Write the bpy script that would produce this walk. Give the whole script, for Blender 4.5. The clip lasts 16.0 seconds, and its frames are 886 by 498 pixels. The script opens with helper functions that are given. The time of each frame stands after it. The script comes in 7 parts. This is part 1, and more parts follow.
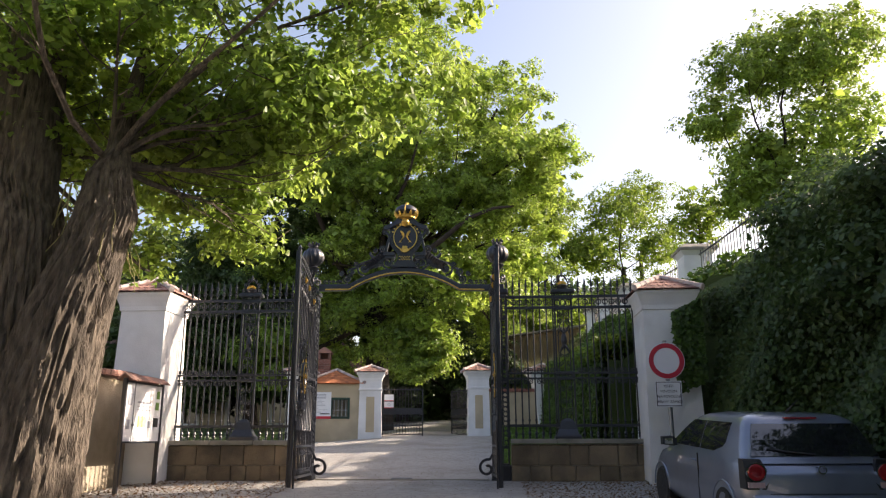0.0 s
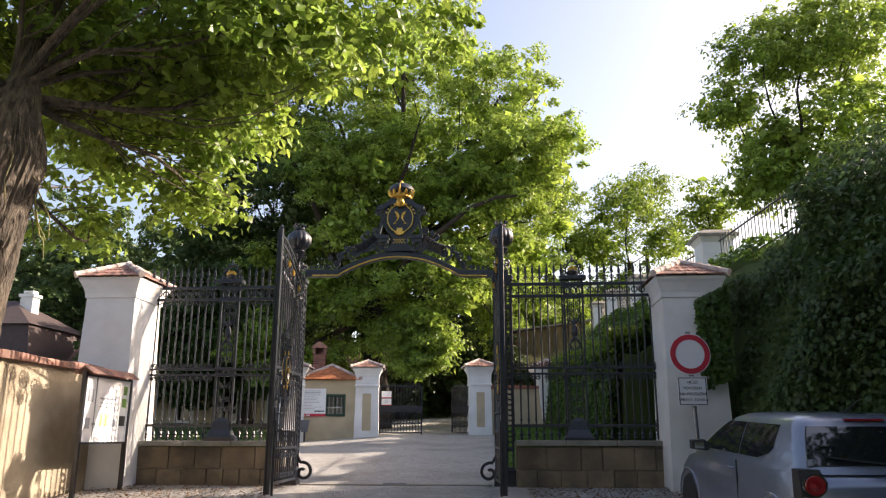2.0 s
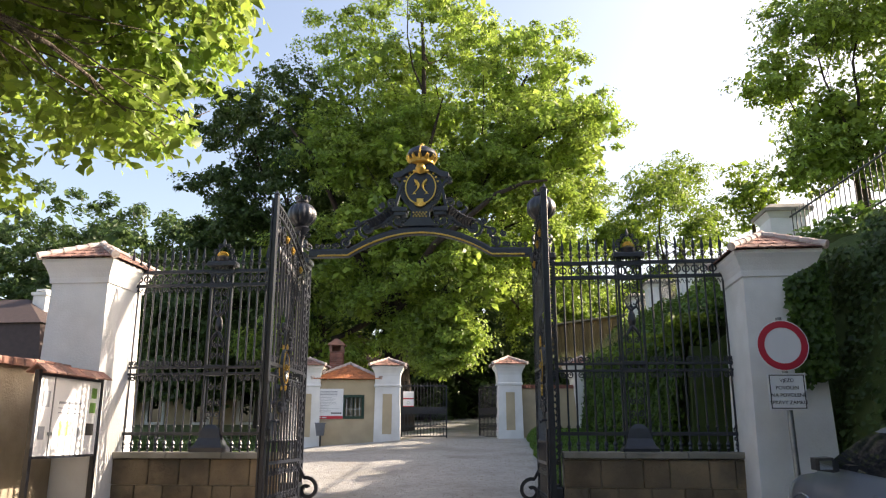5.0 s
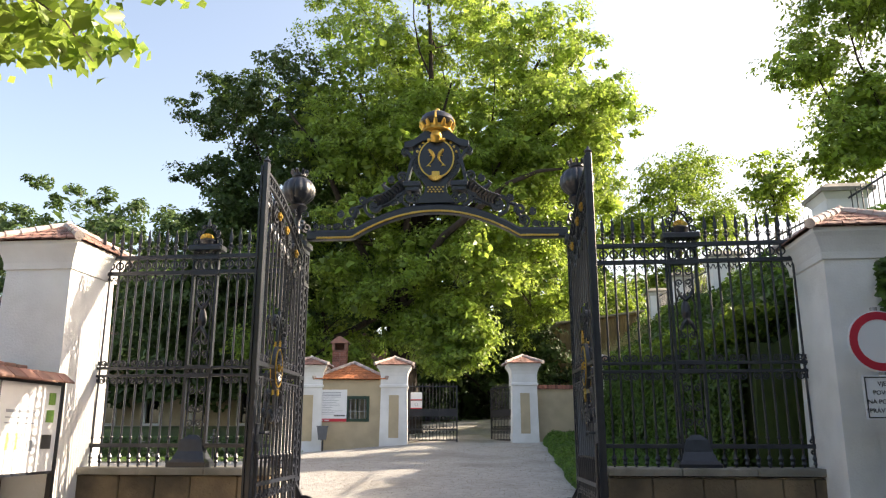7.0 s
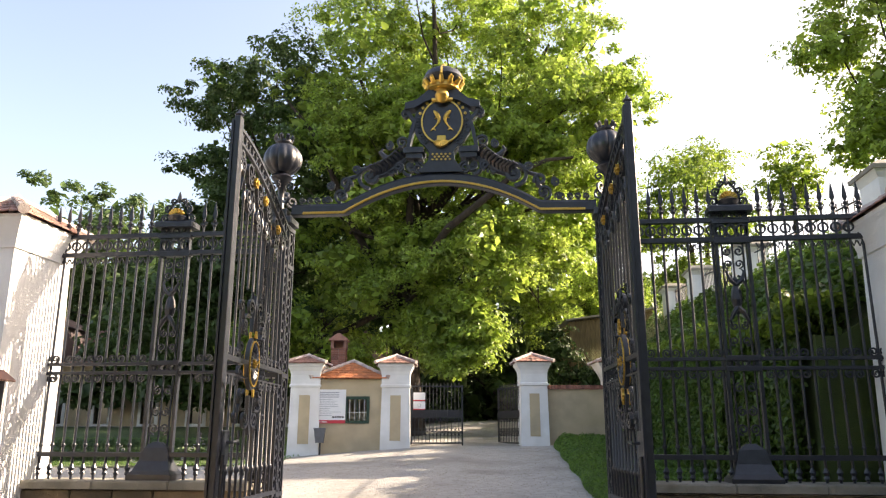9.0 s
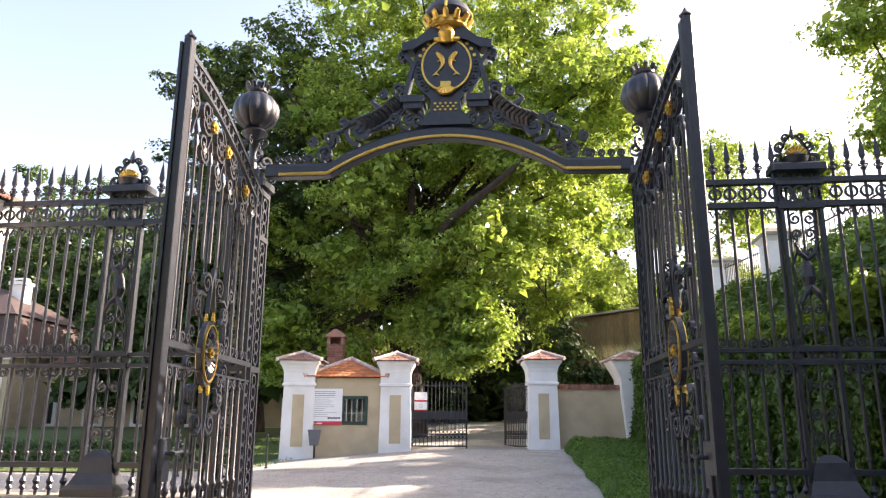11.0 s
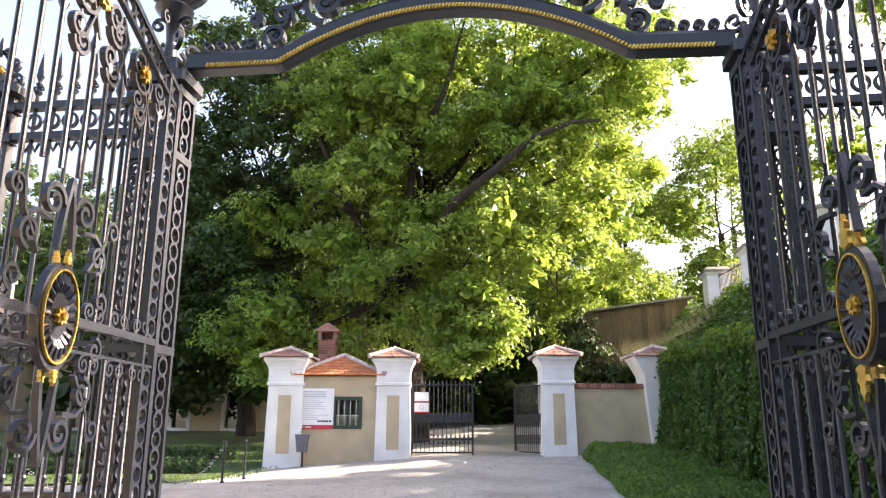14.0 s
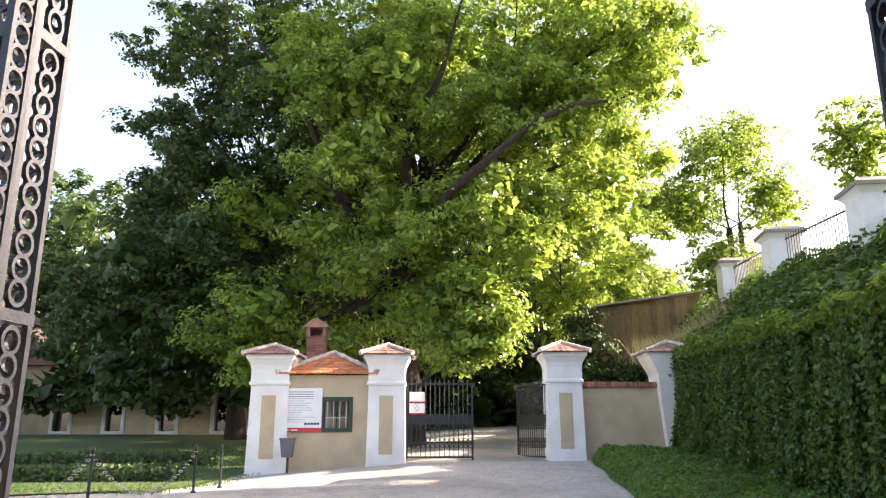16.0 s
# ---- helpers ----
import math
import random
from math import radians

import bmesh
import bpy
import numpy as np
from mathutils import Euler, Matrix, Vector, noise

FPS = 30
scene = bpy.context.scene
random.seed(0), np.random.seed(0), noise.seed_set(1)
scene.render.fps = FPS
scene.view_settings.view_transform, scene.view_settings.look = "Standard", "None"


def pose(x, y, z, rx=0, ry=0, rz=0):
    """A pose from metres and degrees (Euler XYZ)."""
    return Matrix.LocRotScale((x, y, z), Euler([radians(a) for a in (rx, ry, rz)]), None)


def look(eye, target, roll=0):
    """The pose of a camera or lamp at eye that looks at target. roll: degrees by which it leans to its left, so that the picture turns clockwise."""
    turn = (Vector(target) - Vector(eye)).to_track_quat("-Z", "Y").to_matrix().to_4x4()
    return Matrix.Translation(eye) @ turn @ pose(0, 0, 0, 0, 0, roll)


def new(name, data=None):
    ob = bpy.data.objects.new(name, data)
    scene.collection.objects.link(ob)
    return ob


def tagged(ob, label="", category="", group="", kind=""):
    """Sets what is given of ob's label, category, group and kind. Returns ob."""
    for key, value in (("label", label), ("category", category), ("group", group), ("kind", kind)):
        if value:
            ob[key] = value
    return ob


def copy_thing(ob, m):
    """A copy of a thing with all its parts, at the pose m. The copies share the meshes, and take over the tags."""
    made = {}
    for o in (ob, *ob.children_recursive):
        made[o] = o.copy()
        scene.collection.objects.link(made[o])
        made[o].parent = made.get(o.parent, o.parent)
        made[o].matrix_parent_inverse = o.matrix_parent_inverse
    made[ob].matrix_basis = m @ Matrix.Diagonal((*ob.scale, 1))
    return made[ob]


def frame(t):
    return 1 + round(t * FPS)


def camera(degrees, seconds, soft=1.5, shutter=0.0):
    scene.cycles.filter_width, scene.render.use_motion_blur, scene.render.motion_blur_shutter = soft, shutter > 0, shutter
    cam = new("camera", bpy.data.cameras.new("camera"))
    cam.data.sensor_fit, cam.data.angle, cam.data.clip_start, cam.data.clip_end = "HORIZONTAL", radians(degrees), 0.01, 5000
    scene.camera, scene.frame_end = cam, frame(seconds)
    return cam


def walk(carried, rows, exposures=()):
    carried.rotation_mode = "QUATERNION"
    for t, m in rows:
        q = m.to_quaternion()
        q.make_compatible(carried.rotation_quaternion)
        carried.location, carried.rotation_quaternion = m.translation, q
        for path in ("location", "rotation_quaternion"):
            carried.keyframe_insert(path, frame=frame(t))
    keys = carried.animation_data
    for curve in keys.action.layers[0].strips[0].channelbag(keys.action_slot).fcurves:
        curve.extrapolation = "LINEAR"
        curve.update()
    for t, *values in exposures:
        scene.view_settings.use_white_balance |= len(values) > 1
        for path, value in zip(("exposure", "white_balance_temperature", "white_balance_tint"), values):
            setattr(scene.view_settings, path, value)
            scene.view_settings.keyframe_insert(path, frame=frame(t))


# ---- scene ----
cam = camera(61.4, 16.0, soft=1.2)
PATH = [
    (0, (1.519, -14.768, 0.884), (1.392, -12.834, 1.377), -0.1),
    (0.5, (1.524, -14.419, 0.886), (1.394, -12.485, 1.378), -0.0),
    (1, (1.577, -14.047, 0.909), (1.445, -12.112, 1.4), -0.1),
    (1.5, (1.54, -13.698, 0.925), (1.406, -11.764, 1.416), -0.0),
    (2, (1.497, -13.379, 0.95), (1.364, -11.444, 1.436), 0.1),
    (2.5, (1.522, -13.02, 0.997), (1.387, -11.085, 1.483), -0.1),
    (3, (1.461, -12.68, 1.005), (1.306, -10.747, 1.491), 0.1),
    (3.5, (1.406, -12.343, 1.014), (1.25, -10.41, 1.501), 0.2),
    (4, (1.412, -11.956, 1.052), (1.241, -10.023, 1.537), 0.1),
    (6.5, (0.88, -9.951, 1.218), (0.68, -8.021, 1.701), 0.0),
    (7, (0.863, -9.542, 1.27), (0.661, -7.611, 1.751), 0.0),
    (7.5, (0.779, -9.179, 1.271), (0.575, -7.249, 1.754), 0.2),
    (8, (0.696, -8.84, 1.313), (0.49, -6.91, 1.795), 0.1),
    (8.5, (0.714, -8.481, 1.325), (0.505, -6.552, 1.807), 0.1),
    (9, (0.673, -8.123, 1.352), (0.462, -6.193, 1.833), 0.1),
    (11.5, (0.456, -6.263, 1.412), (0.236, -4.335, 1.895), 0.3),
    (12, (0.401, -5.891, 1.394), (0.183, -3.964, 1.881), -0.0),
    (12.5, (0.333, -5.513, 1.428), (0.11, -3.586, 1.913), 0.3),
    (13, (0.301, -5.118, 1.442), (0.077, -3.191, 1.929), 0.1),
    (13.5, (0.26, -4.723, 1.469), (0.034, -2.796, 1.955), 0.2),
    (14, (0.221, -4.308, 1.472), (-0.004, -2.382, 1.96), 0.2),
    (14.5, (0.168, -3.917, 1.502), (-0.05, -1.99, 1.988), 0.3),
    (15, (0.093, -3.537, 1.519), (-0.124, -1.61, 2.006), 0.1),
    (15.5, (0.079, -3.156, 1.519), (-0.141, -1.23, 2.009), 0.1),
    (16, (0.086, -2.777, 1.493), (-0.135, -0.852, 1.987), 0.0),
]
walk(cam, [(t, look(eye, target, roll)) for t, eye, target, roll in PATH], [(0.0, 1.1, 7550, 19), (3.5, 1.2, 7500, 18), (6.5, 1.44, 7750, 14), (9.0, 1.68, 8050, 17), (12.5, 2.1, 7500, 24), (16.0, 2.18, 7750, 20)])

# ---- light ----
SUN = Vector((3.4, 1.37, 2.03)).normalized()
world = bpy.data.worlds.new("sky")
scene.world = world
world.use_nodes = True
wn = world.node_tree
sky = wn.nodes.new("ShaderNodeTexSky")
sky.sky_type, sky.sun_disc = "NISHITA", False
sky.sun_elevation, sky.sun_rotation = math.asin(SUN.z), math.atan2(SUN.x, SUN.y)
sky.air_density, sky.dust_density, sky.ozone_density = 1.0, 3.0, 1.0
wn.nodes["Background"].inputs[1].default_value = 0.15
wn.links.new(sky.outputs[0], wn.nodes["Background"].inputs[0])
sun_data = bpy.data.lights.new("sun", "SUN")
sun_data.energy, sun_data.angle, sun_data.color = 4.8, radians(0.5), (1.0, 0.95, 0.86)
sun = new("sun", sun_data)
sun.matrix_world = look(SUN * 60, (0, 0, 0))


# ---- materials ----
def material(name, a, b=None, rough=0.7, metal=0.0, scale=6.0, detail=6.0, bump=0.3, fine=60.0, spread=0.0, trans=0.0, spec=0.5, stretch=(1, 1, 1), dirt=None, dirt_scale=0.8, dirt_amount=0.5, coat=0.0):
    """Two tones mixed by noise, a fine relief, stains with a shape of their own, and a change from piece to piece (spread)."""
    m = bpy.data.materials.new(name)
    m.use_nodes = True
    t = m.node_tree
    p = t.nodes["Principled BSDF"]
    p.inputs["Roughness"].default_value, p.inputs["Metallic"].default_value = rough, metal
    p.inputs["Specular IOR Level"].default_value = spec
    p.inputs["Coat Weight"].default_value = coat
    co = t.nodes.new("ShaderNodeTexCoord")
    geo = t.nodes.new("ShaderNodeNewGeometry")
    mp = t.nodes.new("ShaderNodeMapping")
    mp.inputs["Scale"].default_value = stretch
    t.links.new(geo.outputs["Position"], mp.inputs["Vector"])

    def noise_at(s, d):
        n = t.nodes.new("ShaderNodeTexNoise")
        n.inputs["Scale"].default_value, n.inputs["Detail"].default_value = s, d
        t.links.new(mp.outputs[0], n.inputs["Vector"])
        return n.outputs["Fac"]

    def mix(fac, c1, c2):
        x = t.nodes.new("ShaderNodeMix")
        x.data_type = "RGBA"
        for sock, val in ((x.inputs[0], fac), (x.inputs[6], c1), (x.inputs[7], c2)):
            if isinstance(val, (tuple, float)):
                sock.default_value = (*val, 1) if isinstance(val, tuple) else val
            else:
                t.links.new(val, sock)
        return x.outputs[2]

    def ramp(val, lo, hi):
        r = t.nodes.new("ShaderNodeMapRange")
        r.inputs[1].default_value, r.inputs[2].default_value = lo, hi
        t.links.new(val, r.inputs[0])
        return r.outputs[0]

    n1 = noise_at(scale, detail)
    col = mix(ramp(n1, 0.3, 0.7), a, b or a)
    if dirt:
        f = t.nodes.new("ShaderNodeMath")
        f.operation = "MULTIPLY"
        f.inputs[1].default_value = dirt_amount
        t.links.new(ramp(noise_at(dirt_scale, 8.0), 0.48, 0.68), f.inputs[0])
        col = mix(f.outputs[0], col, dirt)
    if spread:
        oi = t.nodes.new("ShaderNodeObjectInfo")
        add = t.nodes.new("ShaderNodeMath")
        add.operation = "ADD"
        t.links.new(oi.outputs["Random"], add.inputs[0])
        t.links.new(geo.outputs["Random Per Island"], add.inputs[1])
        fr = t.nodes.new("ShaderNodeMath")
        fr.operation = "FRACT"
        t.links.new(add.outputs[0], fr.inputs[0])
        v = t.nodes.new("ShaderNodeHueSaturation")
        mr = t.nodes.new("ShaderNodeMapRange")
        mr.inputs[3].default_value, mr.inputs[4].default_value = 1 - spread, 1 + spread
        t.links.new(fr.outputs[0], mr.inputs[0])
        t.links.new(mr.outputs[0], v.inputs["Value"])
        t.links.new(col, v.inputs["Color"])
        col = v.outputs[0]
    t.links.new(col, p.inputs["Base Color"])
    if bump:
        bn = t.nodes.new("ShaderNodeBump")
        bn.inputs["Strength"].default_value, bn.inputs["Distance"].default_value = bump, 0.02
        hsum = t.nodes.new("ShaderNodeMath")
        hsum.operation = "ADD"
        t.links.new(n1, hsum.inputs[0])
        t.links.new(noise_at(fine, 4.0), hsum.inputs[1])
        t.links.new(hsum.outputs[0], bn.inputs["Height"])
        t.links.new(bn.outputs[0], p.inputs["Normal"])
    if trans:
        tr = t.nodes.new("ShaderNodeBsdfTranslucent")
        ms = t.nodes.new("ShaderNodeMixShader")
        hs = t.nodes.new("ShaderNodeHueSaturation")
        hs.inputs["Hue"].default_value, hs.inputs["Saturation"].default_value, hs.inputs["Value"].default_value = 0.488, 1.0, 1.7
        t.links.new(col, hs.inputs["Color"])
        t.links.new(hs.outputs[0], tr.inputs["Color"])
        ms.inputs[0].default_value = trans
        t.links.new(p.outputs[0], ms.inputs[1])
        t.links.new(tr.outputs[0], ms.inputs[2])
        t.links.new(ms.outputs[0], t.nodes["Material Output"].inputs["Surface"])
    return m


PLASTER_WHITE = material("white_lime_plaster", (0.8, 0.8, 0.79), (0.7, 0.7, 0.69), 0.9, scale=2.5, bump=0.25, fine=40, dirt=(0.5, 0.48, 0.43), dirt_scale=1.2, dirt_amount=0.3)
PLASTER_OCHRE = material("ochre_plaster", (0.52, 0.43, 0.29), (0.44, 0.36, 0.24), 0.92, scale=2.0, bump=0.3, fine=45, dirt=(0.36, 0.3, 0.22), dirt_scale=1.0, dirt_amount=0.5)
PLASTER_OLD = material("weathered_plaster", (0.46, 0.39, 0.29), (0.3, 0.25, 0.18), 0.95, scale=1.6, bump=0.5, fine=30, dirt=(0.2, 0.16, 0.11), dirt_scale=0.9, dirt_amount=0.8)
STONE = material("sandstone", (0.27, 0.2, 0.125), (0.16, 0.12, 0.08), 0.95, scale=3.0, bump=0.6, fine=35, spread=0.3, dirt=(0.07, 0.06, 0.045), dirt_scale=1.5, dirt_amount=0.7)
STONE_CAP = material("stone_coping", (0.34, 0.31, 0.26), (0.22, 0.2, 0.16), 0.95, scale=4.0, bump=0.6, fine=40, dirt=(0.12, 0.12, 0.1), dirt_amount=0.6)
TILE = material("clay_roof_tile", (0.34, 0.17, 0.125), (0.24, 0.125, 0.1), 0.85, scale=5.0, bump=0.4, fine=50, spread=0.35, dirt=(0.16, 0.12, 0.1), dirt_scale=2.5, dirt_amount=0.6)
ROOF_DARK = material("dark_brown_roof", (0.07, 0.045, 0.042), (0.05, 0.035, 0.033), 0.8, scale=4, bump=0.4)
TILE_NEW = material("bright_clay_tile", (0.55, 0.19, 0.075), (0.47, 0.16, 0.07), 0.8, scale=5.0, bump=0.3, fine=50, spread=0.22)
BRICK = material("red_brick", (0.33, 0.14, 0.1), (0.24, 0.11, 0.085), 0.9, scale=8.0, bump=0.4, fine=60, spread=0.3)
HIP_TILE = material("mortared_hip_tile", (0.62, 0.56, 0.52), (0.42, 0.29, 0.25), 0.9, scale=6, bump=0.4, fine=50, spread=0.2)
MORTAR = material("lime_mortar", (0.42, 0.38, 0.32), (0.34, 0.3, 0.25), 0.95, scale=12, bump=0.4)
IRON = material("black_painted_iron", (0.007, 0.009, 0.016), (0.015, 0.019, 0.029), 0.38, 0.0, scale=14, bump=0.14, fine=90, spec=0.66)
GOLD = material("gilded_iron", (0.75, 0.5, 0.13), (0.62, 0.38, 0.08), 0.36, 0.85, scale=25, bump=0.25, fine=90)
GRAVEL = material("pale_gravel", (0.46, 0.44, 0.41), (0.34, 0.325, 0.305), 0.97, scale=7.0, detail=10.0, bump=1.0, fine=95, dirt=(0.22, 0.2, 0.17), dirt_scale=0.6, dirt_amount=0.55)
GRASS_SOIL = material("lawn_soil", (0.07, 0.11, 0.025), (0.05, 0.075, 0.02), 0.97, scale=5, bump=0.8, fine=90)
BARK = material("rough_bark", (0.2, 0.162, 0.125), (0.05, 0.039, 0.03), 0.97, scale=22, bump=1.0, fine=75, stretch=(1, 1, 0.28), dirt=(0.05, 0.042, 0.034), dirt_scale=2.2, dirt_amount=0.5)
BARK_WOOD = material("dark_linden_bark", (0.05, 0.036, 0.028), (0.022, 0.016, 0.012), 0.97, scale=11, bump=1.0, fine=40, stretch=(1, 1, 0.22))
LEAF_LINDEN = material("linden_leaf", (0.14, 0.235, 0.043), (0.225, 0.31, 0.056), 0.42, scale=0.6, bump=0, spread=0.45, trans=0.46, spec=0.45)
# Also used where shade is put into leaf colour: bank ivy, thicket, left crown.
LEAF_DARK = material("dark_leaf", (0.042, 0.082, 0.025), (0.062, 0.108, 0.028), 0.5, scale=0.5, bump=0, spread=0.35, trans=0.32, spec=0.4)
LEAF_IVY = material("ivy_leaf", (0.045, 0.1, 0.018), (0.08, 0.15, 0.024), 0.45, scale=0.9, bump=0, spread=0.4, trans=0.35, spec=0.45)
LEAF_FRESH = material("fresh_leaf", (0.13, 0.2, 0.025), (0.1, 0.165, 0.03), 0.5, scale=0.6, bump=0, spread=0.35, trans=0.5, spec=0.4)
GRASS = material("grass_blade", (0.06, 0.14, 0.02), (0.1, 0.19, 0.03), 0.6, scale=2, bump=0, spread=0.35, trans=0.4)
DRY_GRASS = material("dry_grass", (0.38, 0.33, 0.17), (0.25, 0.26, 0.1), 0.7, scale=2, bump=0, spread=0.3, trans=0.3)
WOOD_GREEN = material("green_painted_wood", (0.014, 0.045, 0.028), (0.01, 0.035, 0.022), 0.55, scale=12, bump=0.2)
WOOD_BROWN = material("brown_boards", (0.24, 0.165, 0.07), (0.15, 0.1, 0.045), 0.8, scale=6, bump=0.5, stretch=(4, 4, 0.6), spread=0.25)
BOARD_WHITE = material("white_printed_board", (0.78, 0.79, 0.8), (0.72, 0.73, 0.75), 0.45, scale=3, bump=0)
PRINT_RED = material("red_print", (0.55, 0.025, 0.05), (0.5, 0.03, 0.05), 0.45, scale=3, bump=0)
PRINT_GREY = material("grey_print", (0.3, 0.32, 0.36), (0.25, 0.27, 0.3), 0.5, scale=9, bump=0)
PRINT_BLACK = material("black_print", (0.02, 0.02, 0.022), (0.03, 0.03, 0.03), 0.5, scale=9, bump=0)
PRINT_GREEN = material("green_print", (0.18, 0.33, 0.06), (0.1, 0.24, 0.05), 0.5, scale=30, bump=0)
PRINT_YELLOW = material("yellow_print", (0.8, 0.7, 0.2), (0.75, 0.75, 0.45), 0.5, scale=30, bump=0)
STEEL = material("galvanised_steel", (0.35, 0.36, 0.37), (0.27, 0.28, 0.29), 0.5, 0.8, scale=15, bump=0.1)
PLASTIC_DARK = material("dark_plastic", (0.025, 0.028, 0.032), (0.035, 0.037, 0.04), 0.55, scale=20, bump=0.1)
BIN_METAL = material("grey_blue_metal", (0.1, 0.115, 0.14), (0.08, 0.09, 0.11), 0.5, scale=10, bump=0.15)


def glass_material(name, tint, rough=0.02):
    m = bpy.data.materials.new(name)
    m.use_nodes = True
    p = m.node_tree.nodes["Principled BSDF"]
    p.inputs["Base Color"].default_value = (*tint, 1)
    p.inputs["Roughness"].default_value, p.inputs["Transmission Weight"].default_value, p.inputs["IOR"].default_value = rough, 1.0, 1.45
    return m


GLASS = glass_material("window_glass", (0.9, 0.93, 0.92))
CAR_GLASS = glass_material("tinted_car_glass", (0.25, 0.27, 0.3))


# ---- mesh helpers ----
class Mesh:
    """Collects shapes into one mesh."""

    def __init__(self):
        self.v, self.f = [], []

    def add(self, verts, faces):
        k = len(self.v)
        self.v += [tuple(p) for p in verts]
        self.f += [tuple(i + k for i in f) for f in faces]
        return self

    def box(self, x0, y0, z0, x1, y1, z1, c=0.0, top=1.0):
        """A box; c cuts its upright and top edges, top scales its upper end."""
        mx, my = (x0 + x1) / 2, (y0 + y1) / 2

        def ringat(z, inset, s):
            a, b, d, e = x0 + inset, y0 + inset, x1 - inset, y1 - inset
            pts = [(a + c, b), (d - c, b), (d, b + c), (d, e - c), (d - c, e), (a + c, e), (a, e - c), (a, b + c)] if c else [(a, b), (d, b), (d, e), (a, e)]
            return [(mx + (x - mx) * s, my + (y - my) * s, z) for x, y in pts]
        if c:
            rings = [ringat(z0, 0, 1), ringat(z1 - c, 0, top), ringat(z1, c * 0.7, top)]
        else:
            rings = [ringat(z0, 0, 1), ringat(z1, 0, top)]
        return self.loft(rings)

    def loft(self, rings, caps=True, closed=False):
        n = len(rings[0])
        verts = [p for r in rings for p in r]
        faces = []
        m = len(rings)
        for i in range(m if closed else m - 1):
            a, b = i * n, ((i + 1) % m) * n
            faces += [(a + j, a + (j + 1) % n, b + (j + 1) % n, b + j) for j in range(n)]
        if caps and not closed:
            faces += [tuple(range(n))[::-1], tuple(range((m - 1) * n, m * n))]
        return self.add(verts, faces)

    def lathe(self, profile, n=16, x=0, y=0):
        return self.loft([[(x + r * math.cos(2 * math.pi * j / n), y + r * math.sin(2 * math.pi * j / n), z) for j in range(n)] for r, z in profile])

    def tube(self, pts, r, n=6, closed=False, flat=1.0):
        """A round bar along points; r may be a list; flat squeezes it across its plane's normal."""
        pts = [Vector(p) for p in pts]
        m = len(pts)
        rs = r if isinstance(r, (list, tuple)) else [r] * m
        rings, side = [], None
        for i, p in enumerate(pts):
            a, b = pts[(i - 1) % m if closed else max(i - 1, 0)], pts[(i + 1) % m if closed else min(i + 1, m - 1)]
            d = (b - a).normalized()
            if side is None:
                side = d.cross(Vector((0, 1, 0)))
                if side.length < 0.2:
                    side = d.cross(Vector((1, 0, 0)))
            side = (side - d * side.dot(d)).normalized()
            up = d.cross(side)
            rings.append([p + (side * math.cos(2 * math.pi * (j + 0.5) / n) + up * math.sin(2 * math.pi * (j + 0.5) / n) * flat) * rs[i] for j in range(n)])
        return self.loft(rings, closed=closed)

    def ring(self, cx, cz, r, w, n=14, y=0.0, rz=None, depth=None):
        """A flat-bar ring in the XZ plane."""
        rz, d = rz or r, depth or w * 1.6
        rings = []
        for i in range(n):
            a = 2 * math.pi * i / n
            ca, sa = math.cos(a), math.sin(a)
            rings.append([(cx + (r + s * w / 2) * ca, y + q * d / 2, cz + (rz + s * w / 2) * sa) for s, q in ((-1, -1), (1, -1), (1, 1), (-1, 1))])
        return self.loft(rings, closed=True)

    def bar(self, pts, w, y=0.0, depth=None):
        """A flat bar in the XZ plane along (x, z) points."""
        d = depth or w * 1.6
        rings, m = [], len(pts)
        for i, (x, z) in enumerate(pts):
            a, b = pts[max(i - 1, 0)], pts[min(i + 1, m - 1)]
            tx, tz = b[0] - a[0], b[1] - a[1]
            k = math.hypot(tx, tz) or 1
            nx, nz = -tz / k, tx / k
            rings.append([(x + s * w / 2 * nx, y + q * d / 2, z + s * w / 2 * nz) for s, q in ((-1, -1), (1, -1), (1, 1), (-1, 1))])
        return self.loft(rings)

    def plate(self, outline, y0, y1):
        """A plate in the XZ plane with the outline given."""
        return self.loft([[(x, y0, z) for x, z in outline], [(x, y1, z) for x, z in outline]])

    def moved(self, m):
        self.v = [tuple(m @ Vector(p)) for p in self.v]
        return self

    def merge(self, other, m=None):
        return self.add([m @ Vector(p) for p in other.v] if m else other.v, other.f)


def build(name, mb, mat, smooth=False):
    me = bpy.data.meshes.new(name)
    if isinstance(mb, Mesh):
        me.from_pydata(mb.v, [], mb.f)
        bm = bmesh.new()
        bm.from_mesh(me)
        bmesh.ops.recalc_face_normals(bm, faces=bm.faces)
        bm.to_mesh(me)
        bm.free()
    else:
        mb.to_mesh(me)
        mb.free()
    me.materials.append(mat)
    if smooth:
        me.polygons.foreach_set("use_smooth", [True] * len(me.polygons))
        me.set_sharp_from_angle(angle=radians(40))
    return me


def part(name, mb, mat, parent, label="", smooth=False, at=None):
    """One mesh object under a thing or under a part."""
    ob = new(name, build(name, mb, mat, smooth) if isinstance(mb, Mesh) else mb)
    ob.parent = parent
    if at is not None:
        ob.matrix_basis = at
    if label:
        tagged(ob, label)
    return ob


def thing(name, label, category, m=None, group="", kind=""):
    ob = new(name)
    ob.empty_display_size = 0.2
    ob.matrix_basis = m or Matrix()
    return tagged(ob, label, category, group, kind)


def solid(name, mb, mat, label, category, m=None, group="", kind="", smooth=False):
    ob = new(name, build(name, mb, mat, smooth))
    ob.matrix_basis = m or Matrix()
    return tagged(ob, label, category, group, kind)


